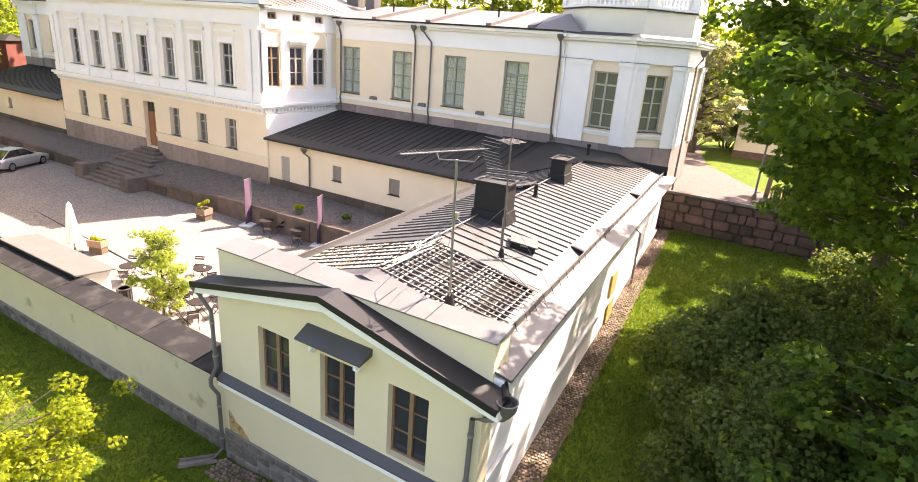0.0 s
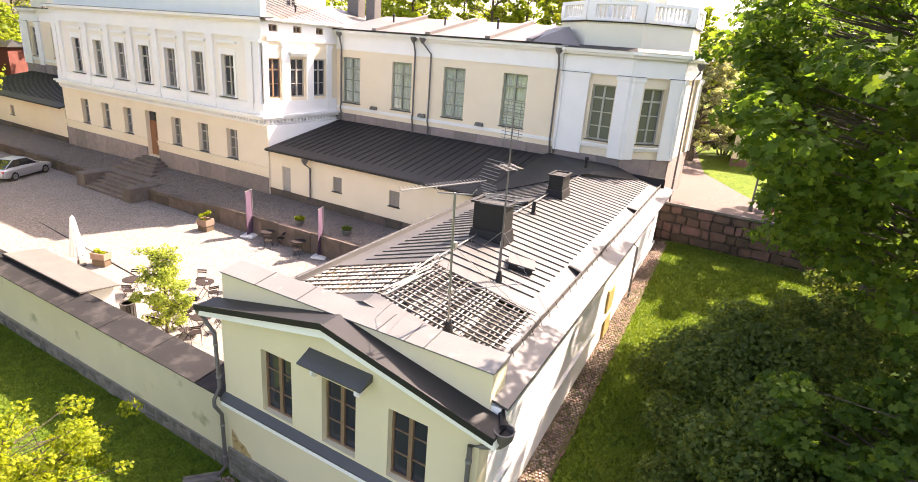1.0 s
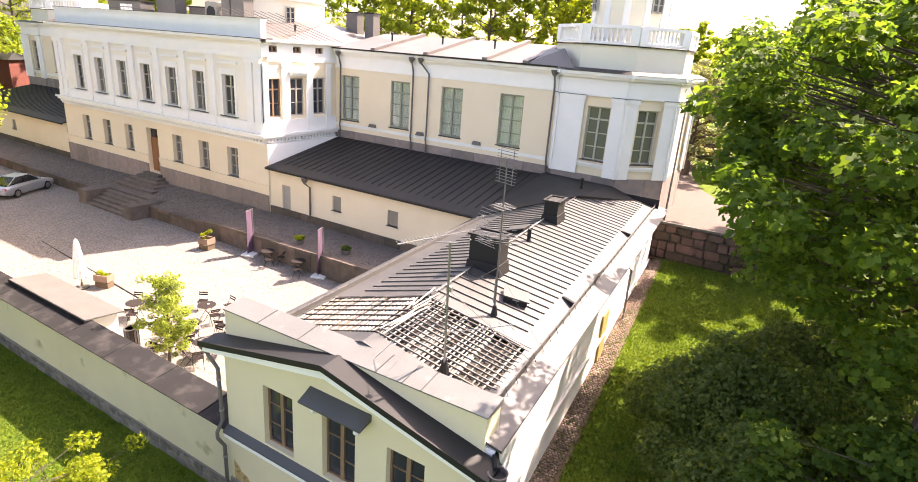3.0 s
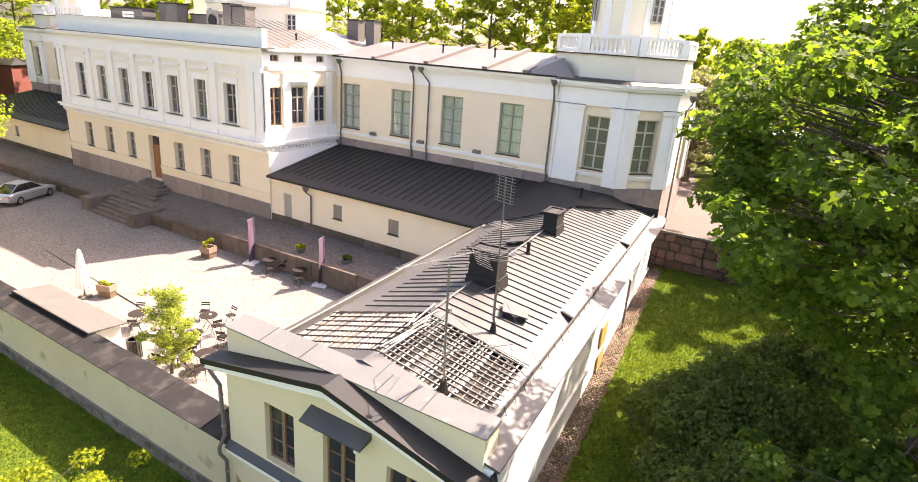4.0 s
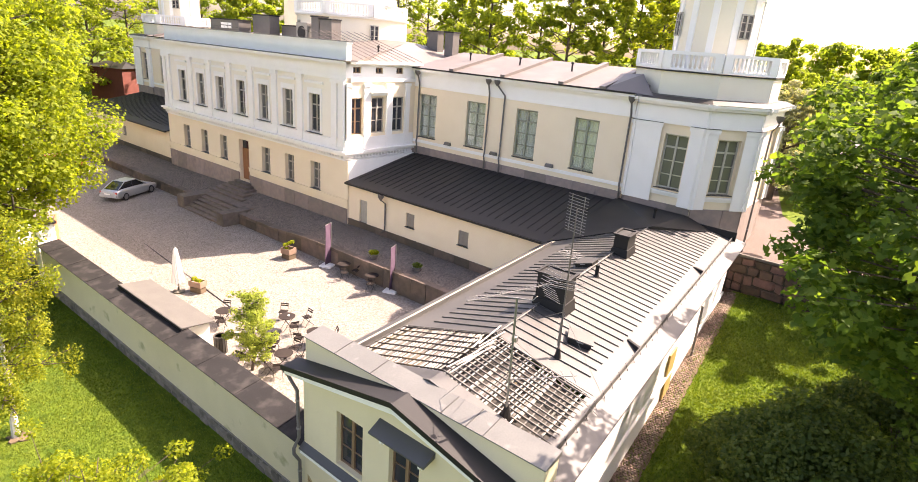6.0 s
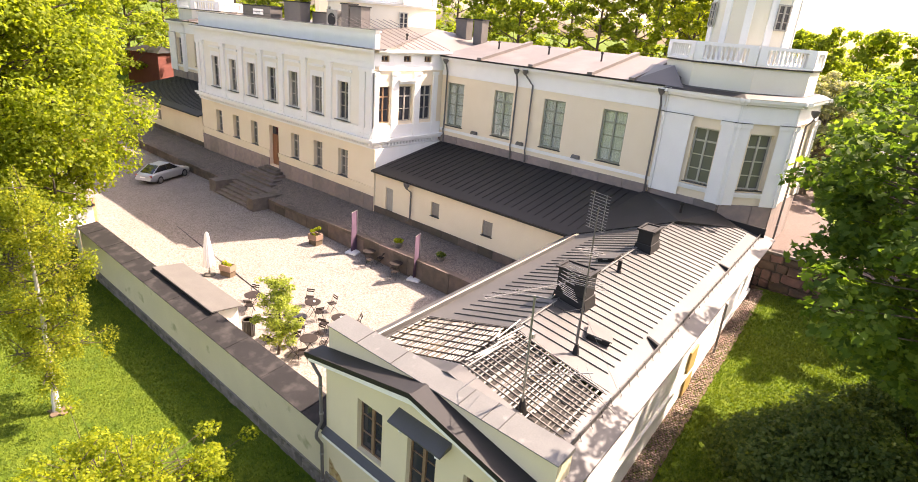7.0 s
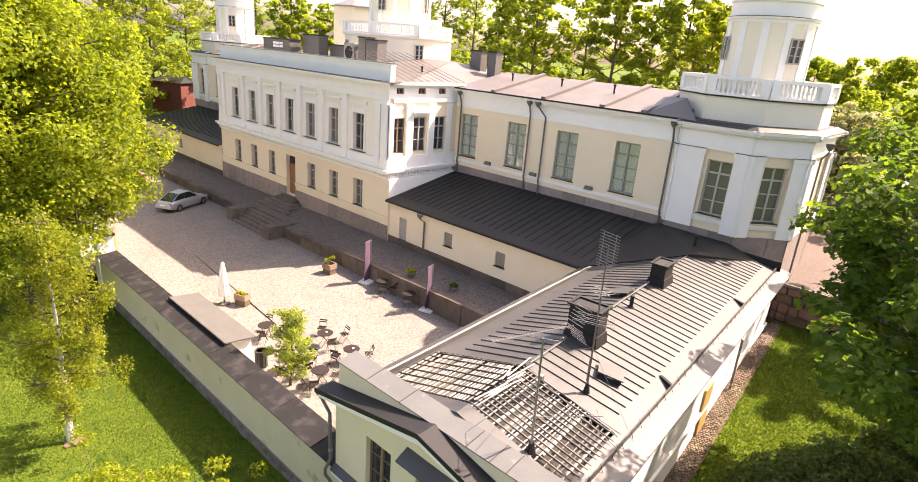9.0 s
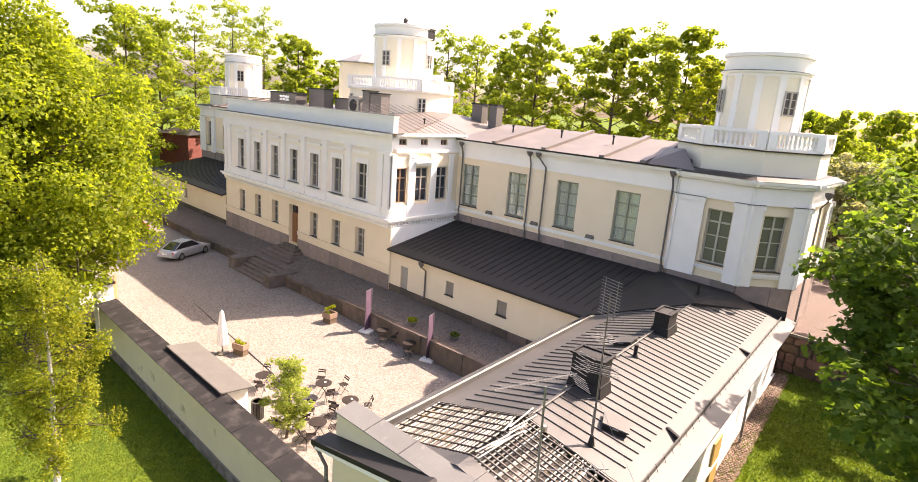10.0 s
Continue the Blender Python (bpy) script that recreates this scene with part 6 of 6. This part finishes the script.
part("grate", Mesh().hexa([(-35.0, 14.2, YZ - 0.05), (-22.4, 13.2, YZ - 0.05), (-22.4, 13.25, YZ - 0.05), (-35.0, 14.25, YZ - 0.05)],
                          [(-35.0, 14.2, YZ + 0.035), (-22.4, 13.2, YZ + 0.035), (-22.4, 13.25, YZ + 0.035), (-35.0, 14.25, YZ + 0.02)]), DARK, dl)

gp = thing("gate", "open orange wooden gate leaf between white gate piers", "gate")
part("leaf", Mesh().box(-0.04, 0.04, 0, 2.6, 0.1, 2.4), GATE_WOOD, gp, m=pose(-34.3, 9.0, YZ, 0, 0, 68))
for zz in (0.3, 1.3, 2.3):
    part("rail", Mesh().box(0.04, 0.08, 0.05, 2.55, zz, zz + 0.18), GATE_WOOD, gp, m=pose(-34.3, 9.0, YZ, 0, 0, 68))
for xx in (-33.6, -37.6):
    part("pier", Mesh().box(xx - 0.35, xx + 0.35, 8.0, 8.9, -3.2, 1.0), WHITE, gp)
    part("pier_cap", Mesh().box(xx - 0.45, xx + 0.45, 7.9, 9.0, 1.0, 1.12), SHEET, gp)
yl = thing("yard_wall", "white plastered wall beyond the gate", "wall")
part("wall", Mesh().box(-60, -38, 8.1, 8.7, -3.6, 0.4), WHITE, yl)
part("cap", Mesh().box(-60, -38, 8.0, 8.8, 0.4, 0.48), SHEET, yl)


# ---- cars ----
def car(x, y, z, deg, paint, length, label, van=False):
    """A lofted car body with glass, wheels, lamps and bumpers; local x points forward."""
    t = thing("car", label, "car", pose(x, y, z, 0, 0, deg))
    L, W = length, 1.78 if not van else 1.95
    body = [(-0.5, 0.42, 0.80, 0.80), (-0.47, 0.28, 0.88, 0.92), (-0.36, 0.24, 0.95, 1.0), (-0.1, 0.22, 0.95, 1.0), (0.18, 0.22, 0.92, 1.0), (0.36, 0.24, 0.82, 0.97), (0.46, 0.28, 0.70, 0.88), (0.5, 0.4, 0.60, 0.72)]
    if van:
        body = [(u, a, b + (0.95 if u < 0.25 else 0.35 if u < 0.4 else 0.15), w) for u, a, b, w in body]
    ms = Mesh()
    for u, a, b, w in body:
        h = W / 2 * w
        ms.v += [(u * L, -h * 0.94, a), (u * L, -h, a + 0.3 * (b - a)), (u * L, -h * 0.97, a + 0.8 * (b - a)), (u * L, -h * 0.84, b), (u * L, h * 0.84, b), (u * L, h * 0.97, a + 0.8 * (b - a)), (u * L, h, a + 0.3 * (b - a)), (u * L, h * 0.94, a)]
    k = len(body)
    ms.f = [(i * 8 + j, i * 8 + (j + 1) % 8, (i + 1) * 8 + (j + 1) % 8, (i + 1) * 8 + j) for i in range(k - 1) for j in range(8)] + [tuple(reversed(range(8))), tuple((k - 1) * 8 + j for j in range(8))]
    bd = part("body", ms, paint, t, smooth=True, bevel=0.04)
    if not van:
        lo = [(-0.43 * L, 0.66), (0.2 * L, 0.74), (0.2 * L, -0.74), (-0.43 * L, -0.66)]
        hi = [(-0.24 * L, 0.52), (0.03 * L, 0.55), (0.03 * L, -0.55), (-0.24 * L, -0.52)]
        part("cabin_glass", Mesh().hexa([(a, b, 0.90) for a, b in lo], [(a, b, 1.42) for a, b in hi]), CAR_GLASS, t, "dark tinted glass", bevel=0.03)
        part("roof", Mesh().hexa([(a * 1.0, b * 1.03, 1.40) for a, b in hi], [(a * 0.96, b * 0.9, 1.46) for a, b in hi]), paint, t, smooth=True, bevel=0.02)
        for s in (-1, 1):
            for a, b in zip(lo, hi):
                if a[1] * s > 0:
                    part("pillar", Mesh().tube([(a[0], a[1] * 1.01, 0.92), (b[0], b[1] * 1.02, 1.42)], 0.035, 6), paint, t)
            part("pillar", Mesh().tube([(-0.1 * L, s * 0.73, 0.92), (-0.1 * L, s * 0.56, 1.42)], 0.03, 6), RUBBER, t)
            part("mirror", Mesh().box(0.15 * L, 0.15 * L + 0.12, s * 0.86 - 0.09, s * 0.86 + 0.09, 0.95, 1.07), paint, t, bevel=0.02)
    else:
        part("windscreen", Mesh().hexa([(0.37 * L, -0.72, 1.15), (0.37 * L, 0.72, 1.15), (0.36 * L, 0.72, 1.15), (0.36 * L, -0.72, 1.15)], [(0.27 * L, -0.66, 1.75), (0.27 * L, 0.66, 1.75), (0.25 * L, 0.66, 1.75), (0.25 * L, -0.66, 1.75)]), CAR_GLASS, t)
        for s in (-1, 1):
            part("side_glass", Mesh().box(0.02 * L, 0.24 * L, s * W * 0.47 - 0.02, s * W * 0.47 + 0.02, 1.15, 1.65), CAR_GLASS, t)
    for u in (-0.31, 0.30):
        for s in (-1, 1):
            wh = part("wheel", Mesh().lathe([(0.2, -0.1), (0.31, -0.1), (0.325, -0.06), (0.325, 0.06), (0.31, 0.1), (0.2, 0.1)], 24), RUBBER, t, smooth=True, m=pose(u * L, s * (W / 2 - 0.1), 0.325, 90, 0, 0))
            part("rim", Mesh().lathe([(0.21, -0.105), (0.2, -0.09), (0.05, -0.1), (0.05, 0.1), (0.2, 0.09), (0.21, 0.105)], 16), ALU, wh)
    for s in (-1, 1):
        part("tail_light", Mesh().box(-0.497 * L, -0.475 * L, s * 0.62 - 0.14, s * 0.62 + 0.14, 0.66, 0.82), LAMP_GLASS, t, "red tail light")
        part("headlight", Mesh().box(0.465 * L, 0.485 * L, s * 0.55 - 0.16, s * 0.55 + 0.16, 0.54, 0.66), ALU, t)
    part("rear_bumper", Mesh().box(-0.515 * L, -0.48 * L, -0.76, 0.76, 0.36, 0.56), paint, t, bevel=0.03)
    part("number_plate", Mesh().box(-0.52 * L, -0.515 * L, -0.26, 0.26, 0.6, 0.7), WHITE, t)
    return t


car(-47.0, 18.4, YZ, 117, SILVER, 4.7, "silver saloon car parked in the courtyard shade")
car(-56.5, 16.3, YZ, 110, RED, 4.6, "red van parked under the lime tree", True)

# ---- park side: fence, lamp, yellow house ----
fn = thing("fence", "low dark red wooden fence on the stone wall", "fence")
for i in range(2):
    part("rail", Mesh().box(0, 3.4, -0.03, 0.03, 0.25 + 0.55 * i, 0.35 + 0.55 * i), RED_FENCE, fn, m=pose(1.7, 35.1, 1.95, 0, 0, -8))
_p = Mesh().box(-0.04, 0.04, -0.045, 0.045, 0, 1.0).data("slat", RED_FENCE)
for i in range(24):
    put("slat", _p, fn, pose(1.7, 35.1, 1.95, 0, 0, -8) @ pose(0.07 + 0.142 * i, 0, 0))
wp = thing("wooden_post", "brown weathered wooden post beside the red fence", "post", pose(1.5, 35.3, 1.95, 0, 2, 0))
part("shaft", Mesh().hexa([(-0.13, -0.1, 0), (0.13, -0.1, 0), (0.13, 0.1, 0), (-0.13, 0.1, 0)], [(-0.1, -0.08, 4.4), (0.1, -0.08, 4.4), (0.1, 0.08, 4.4), (-0.1, 0.08, 4.4)]), FRAME_BROWN, wp, bevel=0.015)
part("stone_foot", Mesh().lathe([(0.24, -0.05), (0.24, 0.12), (0.16, 0.2)], 10), RUBBLE_GREY, wp)
lp = thing("lamp_post", "dark slender lamp post beside the sand path", "street lamp", pose(0.95, 35.3, 1.95))
part("post", Mesh().lathe([(0.12, 0), (0.12, 0.3), (0.06, 0.4), (0.05, 4.6)], 10), PIPE, lp, smooth=True)
part("lantern", Mesh().lathe([(0.06, 4.6), (0.2, 4.75), (0.24, 5.1), (0.05, 5.3)], 10), DARK, lp)
yh = thing("yellow_house", "small yellow plastered house behind the park path", "house", pose(1.6, 55.2, 1.95, 0, 0, 4))
part("wall", Mesh().box(-4, 8, -3.5, 3.5, -0.2, 3.9), PLASTER, yh)
part("base", Mesh().box(-4.06, 8.06, -3.56, 3.56, -0.2, 0.6), RUBBLE, yh)
part("roof", Mesh().hexa([(-4.5, -4, 3.9), (8.5, -4, 3.9), (8.5, 4, 3.9), (-4.5, 4, 3.9)], [(-2, -0.1, 5.6), (6, -0.1, 5.6), (6, 0.1, 5.6), (-2, 0.1, 5.6)]), SHEET_RED, yh)
for xx in (-2.4, 0.4, 3.2):
    window(yh, pose(xx, -3.5, 1.3) @ pose(0, -0.14, 0), 1.0, 1.5, FRAME_GREY)
rb = thing("brick_outbuilding", "red brick outbuilding beyond the far end of the yard", "building", pose(-82.5, 32.5, 0.0, 0, 0, 25))
part("wall", Mesh().box(-2.6, 2.6, -2.1, 2.1, 0, 5.7), BRICK_RED, rb)
part("roof", Mesh().hexa([(-2.9, -2.4, 5.7), (2.9, -2.4, 5.7), (2.9, 2.4, 5.7), (-2.9, 2.4, 5.7)], [(-1.5, -0.1, 6.4), (1.5, -0.1, 6.4), (1.5, 0.1, 6.4), (-1.5, 0.1, 6.4)]), SHEET_BLACK, rb)
far_pav = thing("garden_pavilion", "small yellow pavilion with a grey hipped roof behind the middle tower", "pavilion", pose(-61.2, 47.5, 8.0))
part("wall", Mesh().lathe([(3.0, -9), (3.0, 8.9)], 8), PLASTER_LIGHT, far_pav)
part("roof", Mesh().lathe([(3.45, 8.9), (3.45, 9.05), (0.15, 10.3)], 8), ZINC, far_pav)

# ---- cobbled strip and edging along the sunny wall ----
def cobbles(name, label, x0, x1, y0, y1, step, seed, zf, mat):
    """Rows of small rounded stones, joined."""
    rng = np.random.default_rng(seed)
    nx, ny = int((x1 - x0) / step), int((y1 - y0) / step)
    gx, gy = np.meshgrid(x0 + (np.arange(nx) + 0.5) * step, y0 + (np.arange(ny) + 0.5) * step)
    gx = (gx + rng.normal(0, 0.12, gx.shape) * step + (np.arange(ny)[:, None] % 2) * step * 0.4).ravel()
    gy = (gy + rng.normal(0, 0.12, gy.shape) * step).ravel()
    ms = Mesh()
    for x, y in zip(gx, gy):
        r = step * rng.uniform(0.42, 0.6)
        a = rng.uniform(0, 1.5)
        z = zf(x, y) + rng.uniform(-0.02, 0.015)
        xs = x - 0.072 * (y - 8)
        k = len(ms.v)
        for i in range(6):
            w = a + i * math.pi / 3
            ms.v.append((xs + r * math.cos(w), y + r * math.sin(w), z - 0.04))
        for i in range(6):
            w = a + i * math.pi / 3
            ms.v.append((xs + 0.7 * r * math.cos(w), y + 0.7 * r * math.sin(w), z + 0.015))
        ms.f += [(k + i, k + (i + 1) % 6, k + 6 + (i + 1) % 6, k + 6 + i) for i in range(6)] + [tuple(k + 6 + i for i in range(6))]
    me = bpy.data.meshes.new(name)
    me.from_pydata(ms.v, [], ms.f)
    me.materials.append(mat)
    return tagged(new(name, me), label, "cobbles", kind="stuff")


cobbles("cobbles", "strip of reddish-brown field cobbles along the annex wall", -1.72, -0.98, 8.0, 32.4, 0.115, 81, lambda x, y: lawn_height(x - 0.072 * (y - 8), y) + 0.06, COBBLE)
cobbles("cobbles", "brown cobbles along the front of the annex", -9.4, -1.3, 7.0, 7.75, 0.12, 82, lambda x, y: lawn_height(x, y) + 0.05, COBBLE)
bed = Mesh()
for i in range(24):
    y = 8.0 + i
    q = [(-1.75 - 0.072 * (y - 8), y), (-0.9 - 0.072 * (y - 8), y), (-0.9 - 0.072 * (y - 7), y + 1), (-1.75 - 0.072 * (y - 7), y + 1)]
    bed.add([(a, b, lawn_height(a, b) + 0.035) for a, b in q], [(0, 1, 2, 3)])
tagged(part("cobble_bed", bed, SOIL), "brown earth bed under the cobbled strip", "soil", kind="structure")
kerb = thing("kerb", "narrow stone kerb between cobbles and lawn", "kerb", kind="structure")
for i in range(24):
    y = 8.0 + i * 1.0
    a, b = (-0.97 - 0.072 * (y - 8), y), (-0.97 - 0.072 * (y - 7.02), y + 0.98)
    z = lawn_height(*a)
    part("kerbstone", Mesh().hexa([(a[0], a[1], z - 0.2), (a[0] + 0.1, a[1], z - 0.2), (b[0] + 0.1, b[1], z - 0.2), (b[0], b[1], z - 0.2)], [(a[0], a[1], z + 0.03), (a[0] + 0.1, a[1], z + 0.07), (b[0] + 0.1, b[1], z + 0.03), (b[0], b[1], z + 0.03)]), RUBBLE, kerb)


def grass(name, label, x0, x1, y0, y1, count, seed, size=0.1):
    """Upright blades in small tufts, joined."""
    rng = np.random.default_rng(seed)
    x, y = rng.uniform(x0, x1, count), rng.uniform(y0, y1, count)
    z = np.array([lawn_height(a, b) for a, b in zip(x, y)])
    p = np.stack([x, y, z], 1)
    w = rng.uniform(0, 6.28, count)
    side = np.stack([np.cos(w), np.sin(w), 0 * w], 1) * (size * 0.35) * rng.uniform(0.5, 1.3, count)[:, None]
    up = np.stack([rng.normal(0, 0.45, count), rng.normal(0, 0.45, count), 1 + 0 * w], 1) * size * rng.uniform(0.5, 1.2, count)[:, None]
    v = np.stack([p - side, p + side, p + up], 1)
    me = bpy.data.meshes.new(name)
    me.vertices.add(count * 3)
    me.vertices.foreach_set("co", v.reshape(-1))
    me.loops.add(count * 3)
    me.loops.foreach_set("vertex_index", np.arange(count * 3, dtype=np.int32))
    me.polygons.add(count)
    me.polygons.foreach_set("loop_start", np.arange(0, count * 3, 3, dtype=np.int32))
    me.update(calc_edges=True)
    me.materials.append(BLADE)
    return tagged(new(name, me), label, "grass", kind="stuff")


grass("grass", "short mown grass of the lower lawn", -34, -7, -3, 7.8, 120000, 91, 0.065)
grass("grass", "short shaded grass between annex and shrubs", -2.6, 8, 8, 32.6, 90000, 92, 0.09)
ring_soil = thing("tree_pit", "bare soil ring round the birch trunk", "soil", kind="structure")
part("soil", Mesh().hexa([(-19.6 + (0.36 + 0.1 * math.sin(2.3 * i)) * math.cos(i * 0.449), 3.0 + (0.36 + 0.1 * math.sin(2.3 * i)) * math.sin(i * 0.449), -2.7) for i in range(14)], [(-19.6 + (0.34 + 0.1 * math.sin(2.3 * i)) * math.cos(i * 0.449), 3.0 + (0.34 + 0.1 * math.sin(2.3 * i)) * math.sin(i * 0.449), -2.45) for i in range(14)]), SOIL, ring_soil)

SPRAY = dict(clump=(0.22, 0.42), flat=0.5, up=0.9, droop=0.3, rise=0.05)
tree("maple_tree", "large dark green maple tree overhanging the lawn", 6.4, 14.2, -1.2, 14.5, 5.2, 0.5, 68000, 0.13, MAPLE, seed=1, limbs=26, trunk_r=0.34, per_limb=6, shape=LOBED, envelope=(10.8, 5.9, 4.6, 400), **SPRAY)
tree("maple_tree", "tall spreading maple tree with sunlit broad leaves", 12.0, 20.5, -0.8, 14.4, 5.2, 0.34, 40000, 0.22, MAPLE, seed=2, limbs=24, trunk_r=0.4, per_limb=6, envelope=(10.0, 4.8, 4.5, 120), **SPRAY)
tree("maple_tree", "maple tree rising beside the stone wall", 6.0, 24.6, -0.6, 13.5, 5.0, 0.35, 55000, 0.19, MAPLE, seed=12, limbs=22, trunk_r=0.32, per_limb=6, envelope=(9.6, 5.2, 4.3, 230), **SPRAY)
tree("maple_tree", "lower broad maple tree among the shrubs", 6.4, 10.6, -1.2, 6.4, 3.2, 0.2, 24000, 0.125, MAPLE, seed=22, limbs=20, trunk_r=0.2, per_limb=7, shape=LOBED, envelope=(3.6, 2.9, 2.4, 120), **SPRAY)
tree("maple_tree", "maple tree on the upper park path beside the red fence", 4.2, 38.0, 1.9, 12.0, 4.2, 0.42, 20000, 0.2, MAPLE, seed=33, limbs=20, trunk_r=0.2, per_limb=6, **SPRAY)
LIME = dict(clump=(0.4, 0.65), flat=0.85, up=0.6)
tree("lime_tree", "tall lime tree with bright fresh leaves beside the gate", -33.2, 4.8, -2.7, 18.5, 5.9, 0.22, 115000, 0.175, LIME_LEAF, seed=3, limbs=30, trunk_r=0.35, per_limb=6, envelope=(10.4, 6.5, 6.6, 300), **LIME)
tree("lime_tree", "tall lime tree at the edge of the lawn", -37.5, 0.5, -2.8, 20.5, 6.0, 0.12, 80000, 0.2, LIME_LEAF, seed=13, limbs=30, trunk_r=0.35, per_limb=6, envelope=(10.5, 6.8, 9.0, 260), **LIME)
tree("lime_tree", "green lime tree beyond the gate", -62.0, 12.0, -2.4, 17.5, 5.5, 0.12, 34000, 0.28, FAR_LEAF, seed=14, limbs=26, trunk_r=0.35, per_limb=5, envelope=(10.5, 5.6, 6.5, 140), **LIME)
tree("birch_tree", "slender young birch with a white trunk on the lawn", -19.6, 3.0, -2.5, 9.8, 1.75, 0.2, 24000, 0.075, BIRCH_LEAF, BIRCH, seed=4, limbs=30, trunk_r=0.11, per_limb=7, clump=(0.3, 0.6), hang=0.6)
tree("yard_tree", "small round fresh green tree in the courtyard", -16.85, 10.75, -1.92, 3.9, 1.0, 0.15, 11000, 0.066, YARD_LEAF, seed=5, limbs=18, trunk_r=0.05, clump=(0.4, 0.8), envelope=(2.2, 0.85, 1.55, 50))
tree("garden_tree", "small yellow-green tree on the lawn below the camera", -10.8, 2.5, -2.5, 3.1, 3.2, 0.25, 24000, 0.085, YELLOW_LEAF, seed=6, limbs=30, trunk_r=0.08, per_limb=8, clump=(0.14, 0.4), rise=0.3)
FAR = [(-94.1, 39.1, 27.4, 6, 2), (-98.2, 47.3, 26.5, 6, 2), (-101.1, 54.7, 25.0, 6, 2), (-91.3, 32.5, 25.0, 7, 0), (-78.3, 48.3, 19.2, 5, 0), (-83.0, 25.7, 24.9, 7, 0), (-61.9, 64.4, 22.1, 5, 2), (-60.6, 69.7, 22.4, 5, 2),
       (-49.9, 64.5, 18.6, 4.5, 0), (-39.6, 57.2, 20.6, 5.6, 0), (-38.8, 67.4, 19.6, 5, 2), (-30.8, 60.5, 20.6, 5.2, 0), (-28.9, 65.9, 21.7, 5, 2), (-23.2, 61.9, 21.4, 5, 0), (-18.1, 55.3, 16.9, 3.6, 1), (-8.4, 60.1, 12.6, 3, 2),
       (-5.2, 50.5, 9.0, 3.2, 3), (-73.2, 63.9, 16.4, 4, 0), (-88.4, 60.4, 16.0, 5, 0), (-92, 18, 21, 7, 0), (-84, 8, 20, 7, 0), (-66, 4, 19, 7, 0), (-52, 0, 18, 6, 0), (8, 60, 9, 4.5, 0), (16, 44, 11, 6, 0), (-14, 98, 9, 6, 0), (-3, 92, 8, 5.5, 0)]
SKYLINE = [(18, 150, 15.5), (0, 160, 15), (45, 140, 15), (32, 152, 15.5), (-18, 165, 15), (60, 130, 15.5), (-34, 170, 15), (75, 115, 15), (9, 175, 16), (-9, 180, 16)]
for i, (x, y, h, s, k) in enumerate(FAR):
    lab = ("tall green park tree behind the building", "tall yellow-green park tree behind the tower", "sparse tall park tree with bare twigs", "white-blossoming small tree beside the path")[k]
    tree("park_tree", lab, x, y, 1.9 if y > 41 else -2.4, h, s * 1.1, 0.15, (11500, 9000, 8500, 14000)[k], (0.36, 0.3, 0.28, 0.2)[k], (FAR_LEAF, YELLOW_LEAF, FAR_LEAF, WHITE_LEAF)[k], seed=40 + i, limbs=32, trunk_r=0.28, per_limb=6, group="park trees", clump=(0.2, 0.45), flat=0.6, up=0.8)

for i, (x, y, h) in enumerate(SKYLINE):
    tree("park_tree", "distant green park tree on the skyline", x, y, 1.9, h, 8.0, 0.1, 3000, 0.9, FAR_LEAF, seed=90 + i, limbs=14, trunk_r=0.3, per_limb=4, group="park trees", clump=(0.35, 0.7))


def shrub(name, label, x, y, z, w, d, h, leaves, size, mat, seed, group=""):
    """Stems from the ground and a mound of leaf clumps."""
    rnd = random.Random(seed)
    t = thing(name, label, "shrub", pose(x, y, z), group)
    wood, cs, rs = Mesh(), [], []
    for i in range(26):
        a, q = rnd.uniform(0, 6.28), math.sqrt(rnd.random())
        p = Vector((math.cos(a) * q * w, math.sin(a) * q * d, h * (0.35 + 0.6 * (1 - q * q)) * rnd.uniform(0.75, 1.1)))
        wood.tube([(p.x * 0.3, p.y * 0.3, 0), (p.x * 0.7, p.y * 0.7, p.z * 0.6), p], [0.03, 0.02, 0.006], 5)
        cs.append(p)
        rs.append(min(w, d, h) * rnd.uniform(0.3, 0.5))
    part("stems", wood, BARK, t)
    put("foliage", leaf_mesh("foliage", cs, rs, leaves, size, mat, seed), t)
    return t


shrub("shrub", "dense dark green shrub on the shaded lawn", 3.4, 16.0, -1.3, 2.9, 4.3, 4.6, 50000, 0.11, BUSH_LEAF, 61)
shrub("shrub", "dense dark green shrub below the maple", 4.4, 11.2, -1.4, 2.7, 3.6, 4.2, 40000, 0.11, BUSH_LEAF, 62)
shrub("shrub", "broad low shrub near the stone wall", 5.4, 22.0, -0.9, 3.0, 3.6, 2.6, 26000, 0.12, BUSH_LEAF, 63)
shrub("shrub", "dark shrub at the foot of the maple", 8.0, 28.5, -0.6, 3.2, 3.0, 3.2, 14000, 0.14, BUSH_LEAF, 64)
shrub("shrub", "dark hedge shrub beside the far path", -6.2, 55.0, 1.9, 2.6, 1.6, 3.4, 9000, 0.16, BUSH_LEAF, 65)
shrub("shrub", "dark hedge shrub between path and yellow house", -3.4, 57.0, 1.9, 2.4, 1.6, 4.0, 9000, 0.16, BUSH_LEAF, 66)
